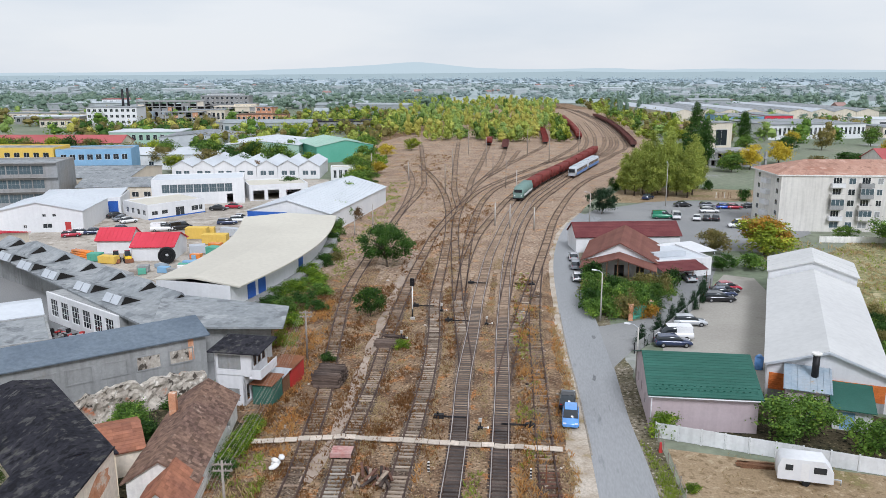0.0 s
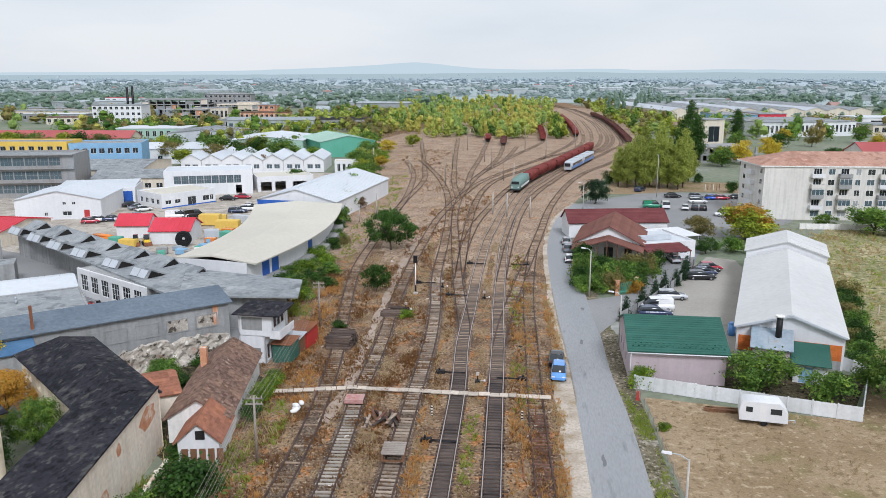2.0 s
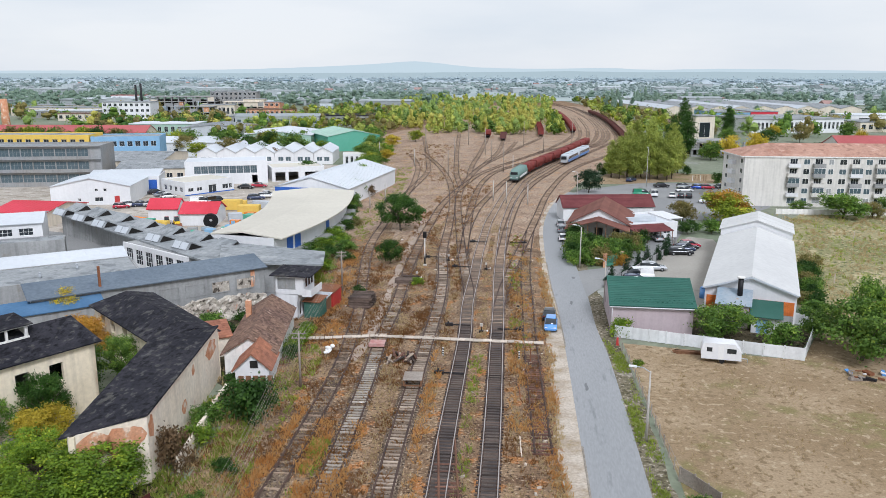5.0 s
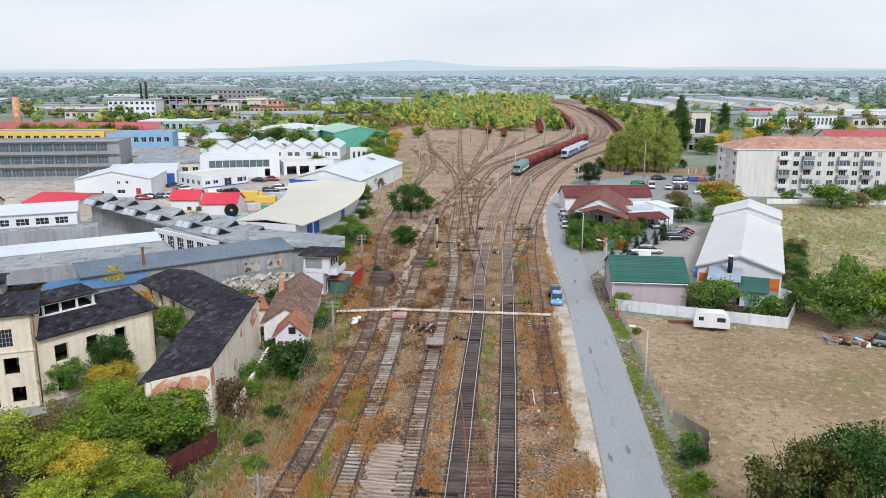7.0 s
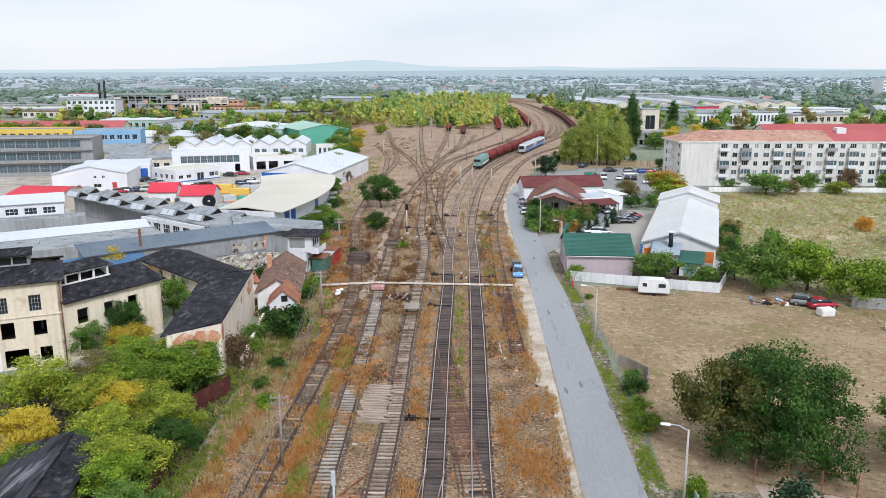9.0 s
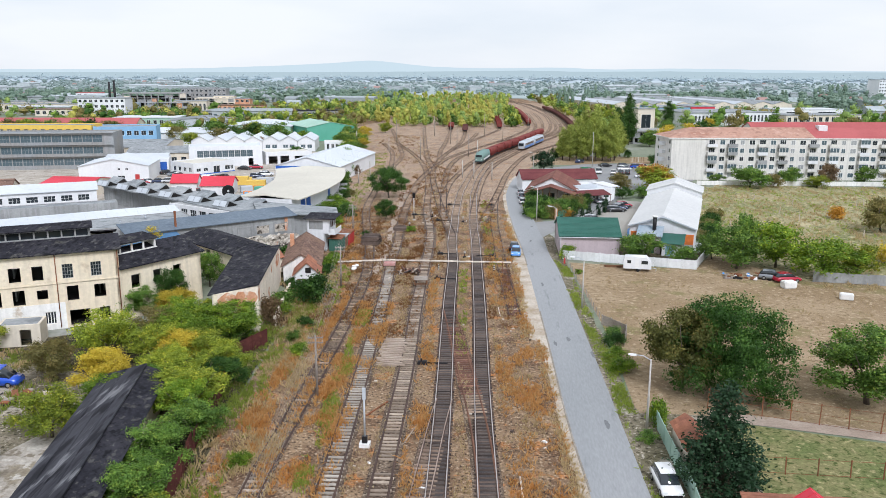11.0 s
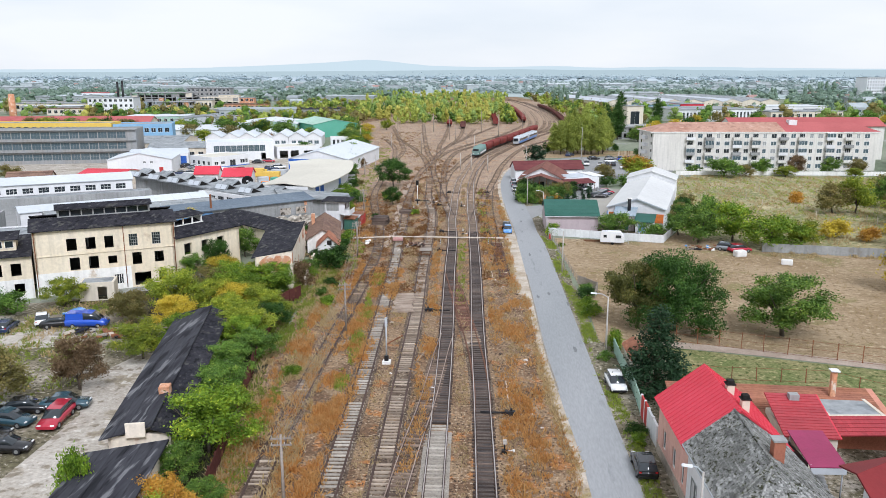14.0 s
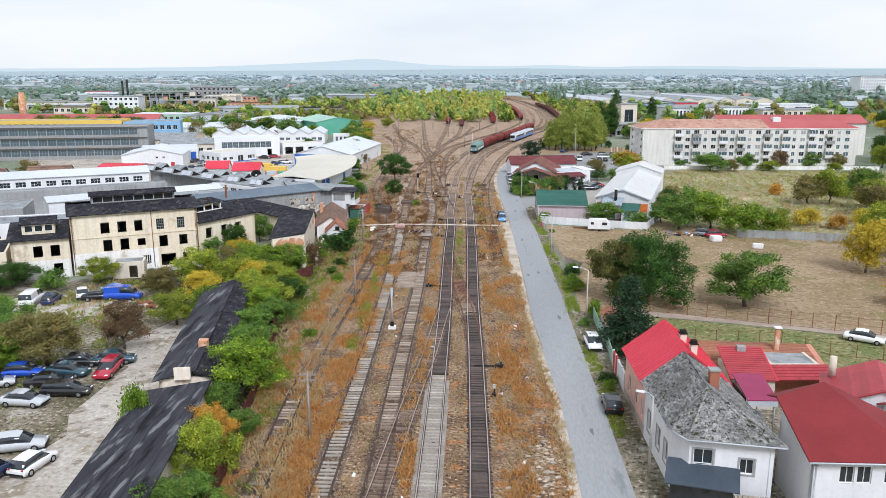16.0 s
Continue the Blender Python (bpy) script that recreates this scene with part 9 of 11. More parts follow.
def car(shape, paint, x, y, yaw, label, z=0.045):
    """A parked car with its body, cabin glass, roof, wheels and lights. yaw: where its nose points, from +x."""
    key = (shape, paint)
    m = pose(x, y, z, 0, 0, yaw)
    if key in CARS:
        ob = copy_thing(CARS[key], m)
        ob["label"] = label
        return ob
    L, W, belt, cabin = SHAPES[shape]
    r = thing("van" if shape == "van" else "car", label, "van" if shape == "van" else "car", m, group="parked cars")
    h = W / 2
    bm = B()
    loft(bm, [[(px_, -h * 0.94, zb), (px_, h * 0.94, zb), (px_, h, (zb + zt) * 0.52), (px_, h * 0.93, zt), (px_, -h * 0.93, zt), (px_, -h, (zb + zt) * 0.52)] for px_, zb, zt in belt])
    part("body", bm, paint, r)
    bm = B()
    base = cabin[0][1], cabin[-1][1]
    rings = []
    for px_, zt, ins in cabin:
        t = (px_ - cabin[0][0]) / (cabin[-1][0] - cabin[0][0])
        zb = base[0] * (1 - t) + base[1] * t - 0.03
        rings.append([(px_, -h * 0.90, zb), (px_, h * 0.90, zb), (px_, h - ins, max(zt, zb + 0.01)), (px_, -h + ins, max(zt, zb + 0.01))])
    loft(bm, rings)
    part("cabin_glass", bm, "glass_dark", r)
    bm = B()
    c = cabin[1:-1]
    for a, b in zip(c, c[1:]):
        hexa(bm, [(a[0], -h + a[2] + 0.02, a[1] - 0.02), (b[0], -h + b[2] + 0.02, b[1] - 0.02), (b[0], h - b[2] - 0.02, b[1] - 0.02), (a[0], h - a[2] - 0.02, a[1] - 0.02),
                  (a[0], -h + a[2] + 0.02, a[1] + 0.025), (b[0], -h + b[2] + 0.02, b[1] + 0.025), (b[0], h - b[2] - 0.02, b[1] + 0.025), (a[0], h - a[2] - 0.02, a[1] + 0.025)])
    if shape == "van":
        a, b = cabin[0], cabin[2]
        for s in (-1, 1):
            y0 = s * (h * 0.9 + 0.01)
            y1 = s * (h - 0.14 + 0.015)
            hexa(bm, [(a[0] + 0.05, min(y0, y0 - s * 0.05), 1.1), (-0.2, min(y0, y0 - s * 0.05), 1.1), (-0.2, max(y0, y0 - s * 0.05), 1.1), (a[0] + 0.05, max(y0, y0 - s * 0.05), 1.1),
                      (a[0] + 0.1, min(y1, y1 - s * 0.05), 1.9), (-0.2, min(y1, y1 - s * 0.05), 1.9), (-0.2, max(y1, y1 - s * 0.05), 1.9), (a[0] + 0.1, max(y1, y1 - s * 0.05), 1.9)])
    part("roof", bm, paint, r)
    for wx in (-L * 0.31, L * 0.32):
        for s in (-1, 1):
            bm = B()
            rod(bm, (wx, s * (h - 0.19), 0.31), (wx, s * (h + 0.005), 0.31), 0.31, 0.31, 14)
            ty = part("tyre", bm, "tyre", r)
            bm = B()
            rod(bm, (wx, s * (h - 0.02), 0.31), (wx, s * (h + 0.018), 0.31), 0.19, 0.17, 10)
            part("rim", bm, "rim", ty)
    for s in (-1, 1):
        bm = B()
        box(bm, L / 2 - 0.16, s * h * 0.68 - 0.16, 0.54, L / 2 - 0.02, s * h * 0.68 + 0.16, 0.66)
        part("headlight", bm, "lamp_clear", r)
        bm = B()
        box(bm, -L / 2 + 0.02, s * h * 0.76 - 0.1, 0.62, -L / 2 + 0.14, s * h * 0.76 + 0.1, 0.84)
        part("tail_light", bm, "lamp_red", r)
    for sx in (-1, 1):
        bm = B()
        box(bm, sx * L / 2 - 0.05, -h * 0.85, 0.3, sx * L / 2 + 0.03, h * 0.85, 0.48)
        part("bumper", bm, "tyre" if paint in ("paint_white", "paint_silver") else paint, r)
    CARS[key] = r
    return r


for sh, pt, x, y, yaw, lb in (
        ("hatch", "paint_blue", 2.6, 70.9, -92, "bright blue hatchback parked on the sandy verge"),
        ("sedan", "paint_black", 2.4, 75.2, 88, "black car parked behind the blue hatchback"),
        ("hatch", "paint_white", 12.6, -7.0, -86, "white hatchback parked at the street fence"),
        ("hatch", "paint_black", 12.4, -24.0, 90, "black hatchback parked beside the salmon house"),
        ("sedan", "paint_white", 45.0, -3.0, -30, "white car behind the red tiled house"),
        ("estate", "paint_navy", 16.2, 95.0, 6, "dark blue estate in the car park"), ("van", "paint_white", 16.6, 97.6, 186, "white van in the car park"),
        ("estate", "paint_silver", 19.7, 103.9, 4, "silver estate in the car park"), ("estate", "paint_black", 26.3, 116.4, 5, "black estate in the car park"),
        ("sedan", "paint_navy", 27.2, 119.2, 5, "dark blue car in the car park"), ("hatch", "paint_red", 29.0, 122.8, 8, "red hatchback in the car park"), ("sedan", "paint_black", 28.0, 121.0, 8, "black sedan in the car park"),
        ("hatch", "paint_silver", 5.1, 141.0, 92, "silver hatchback parked on the road edge"), ("hatch", "paint_grey", 5.2, 134.7, 92, "grey hatchback parked on the road edge"), ("hatch", "paint_white", 5.3, 126.2, 92, "white car parked on the road edge"),
        ("van", "paint_green", 27.5, 186.3, 4, "green van on the parking lot"), ("van", "paint_white", 30.6, 186.6, 90, "white van on the parking lot"), ("sedan", "paint_white", 35.3, 185.2, 80, "white car on the parking lot"),
        ("sedan", "paint_black", 37.6, 185.4, 80, "black car on the parking lot"), ("sedan", "paint_black", 39.7, 185.6, 80, "black car on the parking lot"), ("estate", "paint_white", 40.2, 195.6, 6, "white estate on the parking lot"),
        ("hatch", "paint_royal", 45.2, 202.0, 5, "blue car on the parking lot"), ("hatch", "paint_red", 47.6, 202.2, 5, "red car on the parking lot"), ("sedan", "paint_black", 35.2, 204.2, 12, "black car on the parking lot"), ("hatch", "paint_grey", 41.4, 204.4, 10, "grey car on the parking lot"),
        ("estate", "paint_navy", 27.8, 215.6, 60, "dark car by the poplars"), ("sedan", "paint_black", 52.0, 204.0, 10, "black car on the parking lot"), ("van", "paint_white", 43.0, 176.6, 178, "white van on the parking lot"), ("hatch", "paint_silver", 23.8, 128.2, 100, "silver car on the lane"),
        ("hatch", "paint_royal", -48.3, -20.0, 10, "blue hatchback in the scrap yard"), ("sedan", "paint_teal", -43.8, -19.4, -6, "dark teal sedan in the scrap yard"), ("sedan", "paint_black", -44.0, -16.8, 15, "black sedan in the scrap yard"),
        ("sedan", "paint_black", -44.2, -22.4, 8, "black saloon in the scrap yard"), ("estate", "paint_black", -41.2, -24.4, 6, "black estate in the scrap yard"), ("sedan", "paint_silver", -44.0, -27.0, -2, "silver sedan in the scrap yard"),
        ("estate", "paint_red", -39.8, -18.6, -84, "dark red estate on the pale lane"), ("sedan", "paint_teal", -40.6, -15.6, 12, "dark car beside the brown bush"), ("estate", "paint_silver", -39.2, -35.8, 18, "silver estate beside a broken wall"),
        ("hatch", "paint_white", -36.0, -38.8, 80, "stripped white car shell in the scrap yard"), ("van", "paint_navy", -38.6, -41.4, 78, "dark blue van in the scrap yard"), ("van", "paint_white", -62.6, 5.4, 100, "small white van by the ruin"),
        ("hatch", "paint_navy", -60.2, 6.0, 100, "dark hatchback by the ruin"), ("sedan", "paint_white", -57.4, 9.0, 120, "white sedan by the ruin"), ("sedan", "paint_black", -54.4, 7.8, 20, "black sedan by the ruin"), ("sedan", "paint_blue", -53.8, 11.0, 150, "pale blue car with open bonnet by the ruin"),
        ("van", "paint_royal", -51.0, 8.2, 8, "bright blue van by the ruin"), ("sedan", "paint_silver", -49.8, -23.2, 30, "rusty silver wreck in the scrap yard"),
        ("sedan", "paint_black", -103.3, 172.0, 60, "dark car before the garage"), ("sedan", "paint_grey", -99.2, 168.0, 50, "grey car before the garage"), ("hatch", "paint_white", -96.4, 165.6, 50, "white car before the office"),
        ("hatch", "paint_white", -99.5, 151.5, 30, "white car in the industrial yard"), ("sedan", "paint_navy", -97.0, 152.5, 30, "dark car in the industrial yard"), ("sedan", "paint_silver", -94.6, 153.4, 30, "silver car in the industrial yard"), ("hatch", "paint_red", -100.4, 149.2, 30, "red car in the industrial yard"),
        ("sedan", "paint_black", -82.6, 184.6, 10, "black car by the white factory"), ("sedan", "paint_red", -79.8, 188.0, 10, "red car by the white factory"), ("estate", "paint_navy", -72.8, 166.6, 20, "dark estate in the industrial yard"),
        ("estate", "paint_white", -71.2, 170.0, 20, "white estate in the industrial yard"), ("sedan", "paint_silver", -72.0, 172.8, 20, "silver car in the industrial yard"), ("van", "paint_white", -84.0, 157.4, 20, "white van in the industrial yard"), ("van", "paint_black", -80.6, 159.4, 40, "black van in the industrial yard"), ("hatch", "paint_navy", -92.6, 156.4, 30, "dark blue hatchback in the industrial yard")):
    car(sh, pt, x, y, yaw, lb)


def caravan():
    r = thing("caravan", "white touring caravan standing in the field", "caravan", pose(21.9, 61.6, 0.02, 0, 0, -9))
    bm = B()
    prof = [(-2.15, 0.45), (-2.2, 1.5), (-1.95, 2.35), (1.4, 2.4), (2.15, 1.5), (2.2, 0.5)]
    loft(bm, [[(a, yy, b) for a, b in prof] for yy in (-0.98, -0.9, 0.9, 0.98)])
    part("body", bm, "panel_white", r)
    for x0, x1, z0, z1 in ((0.6, 1.6, 1.3, 1.85), (-1.6, -1.0, 1.35, 1.85)):
        bm = B()
        box(bm, x0, -1.0, z0, x1, -0.984, z1)
        part("window", bm, "glass_dark", r)
    bm = B()
    box(bm, -0.35, -0.995, 0.55, 0.25, -0.983, 2.1)
    part("door", bm, "frame_white", r)
    for s in (-1, 1):
        bm = B()
        rod(bm, (0.1, s * 0.75, 0.3), (0.1, s * 0.97, 0.3), 0.3, 0.3, 12)
        part("wheel", bm, "tyre", r)
    bm = B()
    rod(bm, (2.1, 0, 0.5), (3.0, 0, 0.5), 0.05), rod(bm, (2.95, 0, 0.5), (2.95, 0, 0.05), 0.04)
    part("drawbar", bm, "panel_grey", r)
    return r


caravan()

# ---- railway equipment ----
def on_track(name, y):
    ln = LINES[name]
    i = int(np.argmin(abs(ln[:, 1] - y)))
    d = ln[min(i + 2, len(ln) - 1)] - ln[max(i - 2, 0)]
    return ln[i], math.degrees(math.atan2(d[1], d[0]))


def follow(name, y0, dist):
    """The point and heading a distance up the track from y0."""
    ln = LINES[name]
    s = np.concatenate([[0], np.cumsum(np.linalg.norm(np.diff(ln, axis=0), axis=1))])
    i = int(np.argmin(abs(ln[:, 1] - y0)))
    q = s[i] + dist
    x, y = np.interp(q, s, ln[:, 0]), np.interp(q, s, ln[:, 1])
    x2, y2 = np.interp(q + 1, s, ln[:, 0]), np.interp(q + 1, s, ln[:, 1])
    return x, y, math.degrees(math.atan2(y2 - y, x2 - x))


def bogie(parent, x):
    bm = B()
    box(bm, x - 1.3, -0.95, 0.35, x + 1.3, 0.95, 0.75)
    b = part("bogie", bm, "black_steel", parent)
    for dx in (-0.9, 0.9):
        bm = B()
        for s in (-1, 1):
            rod(bm, (x + dx, s * 0.68, 0.46), (x + dx, s * 0.82, 0.46), 0.46, 0.46, 12)
        rod(bm, (x + dx, -0.7, 0.46), (x + dx, 0.7, 0.46), 0.09, 0.09, 8)
        part("wheelset", bm, "rusty_steel", b)


x, y, a = follow("fan_middle", 257, 0)
for k, (d0, nose) in enumerate(((10.6, -1), (32.0, 1))):
    px_, py_, pa = follow("fan_middle", 257, d0)
    r = thing("railcar", "white and blue diesel railcar standing in the yard", "railcar", pose(px_, py_, 0.25, 0, 0, pa), group="railcar set")
    bm = B()
    rings = []
    for i, t in enumerate((-10.3, -9.9, -9.0, 9.0, 9.9, 10.3)):
        f = (0.80 if i == (0 if nose < 0 else 5) else 0.93 if i == (1 if nose < 0 else 4) else 1.0)
        rings.append([(t, -1.35 * f, 0.6), (t, 1.35 * f, 0.6), (t, 1.42 * f, 2.0), (t, 1.2 * f, 3.35 * (0.5 + 0.5 * f)), (t, -1.2 * f, 3.35 * (0.5 + 0.5 * f)), (t, -1.42 * f, 2.0)])
    loft(bm, rings)
    part("body", bm, "panel_grey", r)
    for s in (-1, 1):
        bm = B()
        box(bm, -9.0, min(s * 1.40, s * 1.47), 0.7, 9.0, max(s * 1.40, s * 1.47), 1.6)
        part("stripe", bm, "railcar_blue", r)
        for i in range(8):
            bm = B()
            box(bm, -8.6 + i * 2.15, min(s * 1.36, s * 1.45), 1.7, -6.9 + i * 2.15, max(s * 1.36, s * 1.45), 2.6)
            part("window", bm, "glass_dark", r)
    bm = B()
    box(bm, nose * 10.3 - 0.2, -0.95, 1.7, nose * 10.3 + 0.15, 0.95, 2.8)
    part("windscreen", bm, "glass_dark", r)
    bm = B()
    box(bm, -6, -0.8, 3.3, -3, 0.8, 3.6)
    part("roof_unit", bm, "panel_grey", r)
    bm = B()
    box(bm, 2, -0.8, 3.3, 6, 0.8, 3.6)
    part("roof_unit", bm, "panel_grey", r)
    bogie(r, -7), bogie(r, 7)

px_, py_, pa = follow("main_left", 207, 8.0)
r = thing("locomotive", "grey-green diesel locomotive heading a freight train", "locomotive", pose(px_, py_, 0.25, 0, 0, pa))
bm = B()
loft(bm, [[(t, -1.45 * f, 0.9), (t, 1.45 * f, 0.9), (t, 1.48 * f, 2.4), (t, 1.1 * f, 3.7 * g), (t, -1.1 * f, 3.7 * g), (t, -1.48 * f, 2.4)] for t, f, g in ((-8.1, 0.86, 0.86), (-7.6, 0.98, 0.96), (-6.8, 1, 1), (6.8, 1, 1), (7.6, 0.98, 0.96), (8.1, 0.86, 0.86))])
part("body", bm, "loco_green", r)
bm = B()
box(bm, -8.22, -1.05, 2.3, -7.7, 1.05, 3.05)
part("windscreen", bm, "glass_dark", r)
for s in (-1, 1):
    bm = B()
    box(bm, -8.25, s * 0.9 - 0.15, 1.3, -8.05, s * 0.9 + 0.15, 1.6)
    part("headlight", bm, "lamp_clear", r)
    bm = B()
    box(bm, -6.6, min(s * 1.44, s * 1.52), 1.2, 6.6, max(s * 1.44, s * 1.52), 1.75)
    part("stripe", bm, "panel_white", r)
bm = B()
box(bm, -8.3, -1.4, 0.5, 8.3, 1.4, 0.9)
part("frame", bm, "black_steel", r)
bogie(r, -5), bogie(r, 5)

WAGON = {}


def wagon(track, y0, dist, paint, label, group, kind="hopper"):
    px_, py_, pa = follow(track, y0, dist)
    key = paint, kind
    m = pose(px_, py_, 0.25, 0, 0, pa)
    if key in WAGON:
        ob = copy_thing(WAGON[key], m)
        ob["label"], ob["group"] = label, group
        return ob
    r = thing("freight_wagon", label, "freight wagon", m, group=group)
    bm = B()
    if kind == "hopper":
        loft(bm, [[(t, -1.4 * f, z0), (t, 1.4 * f, z0), (t, 1.45, 2.6), (t, 1.2, 3.4), (t, -1.2, 3.4), (t, -1.45, 2.6)] for t, f, z0 in ((-5.6, 0.9, 2.0), (-4.4, 0.9, 1.0), (4.4, 0.9, 1.0), (5.6, 0.9, 2.0))])
    else:
        box(bm, -5.6, -1.4, 0.95, 5.6, 1.4, 1.1), box(bm, -5.6, -1.4, 1.1, 5.6, -1.3, 2.5), box(bm, -5.6, 1.3, 1.1, 5.6, 1.4, 2.5), box(bm, -5.6, -1.3, 1.1, -5.5, 1.3, 2.5), box(bm, 5.5, -1.3, 1.1, 5.6, 1.3, 2.5)
    for i in range(6):
        for s in (-1, 1):
            xx = -5.0 + i * 2.0
            box(bm, xx - 0.07, min(s * 1.38, s * 1.52), 1.1, xx + 0.07, max(s * 1.38, s * 1.52), 2.6)
    part("body", bm, paint, r)
    bm = B()
    box(bm, -6.0, -1.1, 0.65, 6.0, 1.1, 0.95)
    part("frame", bm, "black_steel", r)
    for i in (-6.25, 6.0):
        bm = B()
        for s in (-0.85, 0.85):
            rod(bm, (i, s, 0.8), (i + 0.25, s, 0.8), 0.18, 0.18, 8)
        part("buffer", bm, "black_steel", r)
    bogie(r, -3.9), bogie(r, 3.9)
    WAGON[key] = r
    return r


for i in range(9):
    wagon("main_left", 207, 23.5 + i * 12.8, "wagon_red", "dull red hopper wagon in a freight train", "freight train")
for i in range(20):
    wagon("branch_right", 372, 6 + i * 12.7, "wagon_brown", "brown open wagon in a long parked rake", "parked wagon rake", "open")
for i in range(11):
    wagon("yard_fourth", 384, i * 12.6 + 4, "wagon_red", "rusty red wagon parked at the yard's end", "yard wagons", "open")
for i in range(14):
    wagon("yard_fifth", 410, i * 12.6 + 4, "wagon_red", "rusty red wagon parked at the yard's end", "yard wagons", "hopper")
for i in range(2):
    wagon("yard_third", 380, i * 12.6 - 20, "wagon_brown", "brown wagon at the edge of the trees", "yard wagons", "open")
wagon("yard_second", 386, -10, "wagon_red", "rusty red wagon at the edge of the trees", "yard wagons", "hopper")


def lamp_post(x, y, h, yaw, arm, label):
    r = thing("street_lamp", label, "street lamp", pose(x, y, 0, 0, 0, yaw), group="street lamps")
    bm = B()
    rod(bm, (0, 0, 0), (0, 0, h), 0.13, 0.07, 8)
    part("pole", bm, "pole_concrete", r)
    bm = B()
    rod(bm, (0, 0, h - 0.1), (arm * 0.5, 0, h + 0.3), 0.04, 0.04, 6), rod(bm, (arm * 0.5, 0, h + 0.3), (arm, 0, h + 0.36), 0.04, 0.035, 6)
    part("arm", bm, "panel_grey", r)
    bm = B()
    hexa(bm, [(arm - 0.1, -0.14, h + 0.28), (arm + 0.6, -0.12, h + 0.34), (arm + 0.6, 0.12, h + 0.34), (arm - 0.1, 0.14, h + 0.28), (arm - 0.1, -0.1, h + 0.42), (arm + 0.55, -0.08, h + 0.46), (arm + 0.55, 0.08, h + 0.46), (arm - 0.1, 0.1, h + 0.42)])
    part("lamp_head", bm, "panel_white", r)
    return r


for x, y, h, yaw, arm, lb in ((10.2, 82.4, 6.4, 170, 1.0, "street lamp on a concrete pole by the pink house"), (7.7, 104.3, 7.0, 180, 0.9, "tall concrete street lamp at the hedge corner"), (10.9, 39.6, 6.8, 175, 1.3, "concrete street lamp beside the field fence"), (13.0, 3.4, 6.6, 178, 1.4, "concrete street lamp by the board fence"),
                              (13.6, -36.2, 6.6, 175, 0.8, "pale concrete street pole at the corner house"), (30.9, 204.5, 11.0, 90, 1.2, "tall lot lamp by the poplars"), (10, 178, 7, 200, 1.0, "street lamp at the road bend")):
    lamp_post(x, y, h, yaw, arm, lb)

for x, y, h in ((-8.0, 169.5, 5.6), (-2.6, 168.2, 5.2), (-11.5, 172.4, 5.4), (-28.9, 219.3, 8.5), (-12.1, 232.7, 8.5), (-8.3, 216.4, 7.5), (-40.8, 158.6, 4.0), (-39.1, 169, 5.0), (-22.1, 285.6, 11), (-47.3, 293.8, 10), (-31.7, 261.4, 9), (1, 300, 11), (-8, 330, 11), (14, 345, 10), (-44, 245, 6), (-60, 262, 7), (-33, 330, 10), (-18, 262, 8)):
    bm = B()
    rod(bm, (0, 0, 0), (0, 0, h), 0.17, 0.11, 8)
    solo("yard_pole", bm, "pole_concrete" if h < 8 else "wood_grey", "slim pole standing between the yard tracks", "pole", group="yard poles", m=pose(x, y, 0))

WIRE = [(-14.8, -32.5), (-18.0, 8.0), (-23.5, 47.3), (-28.5, 84.0)]
for x, y in WIRE:
    r = thing("telegraph_pole", "weathered wooden telegraph pole beside the siding", "telegraph pole", pose(x, y, 0, 0, 0, 8), group="telegraph poles")
    bm = B()
    rod(bm, (0, 0, 0), (0, 0, 6.4), 0.14, 0.09, 8)
    part("pole", bm, "wood_grey", r)
    for z in (6.1, 5.6):
        bm = B()
        box(bm, -0.75, -0.05, z - 0.05, 0.75, 0.05, z + 0.05)
        arm = part("crossarm", bm, "wood_grey", r)
        for dx in (-0.65, -0.25, 0.25, 0.65):
            bm = B()
            rod(bm, (dx, 0, z + 0.05), (dx, 0, z + 0.22), 0.045, 0.03, 6)
            part("insulator", bm, "pole_concrete", arm)
for (a, b) in zip(WIRE, WIRE[1:]):
    for z in (6.3, 5.8):
        for dx in (-0.65, -0.25, 0.25, 0.65):
            bm = B()
            p0, p1 = Vector((a[0] + dx, a[1], z)), Vector((b[0] + dx, b[1], z))
            pts = [p0.lerp(p1, t / 8) - Vector((0, 0, 0.9 * 4 * (t / 8) * (1 - t / 8))) for t in range(9)]
            rings = [[bm.verts.new(q + Vector((0.012 * math.cos(k * math.pi / 2), 0, 0.012 * math.sin(k * math.pi / 2)))) for k in range(4)] for q in pts]
            for r0, r1 in zip(rings, rings[1:]):
                for k in range(4):
                    bm.faces.new((r0[k], r0[(k + 1) % 4], r1[(k + 1) % 4], r1[k]))
            solo("telegraph_wire", bm, "wood_grey", "thin telegraph wire between the poles", "wire", group="telegraph wires")


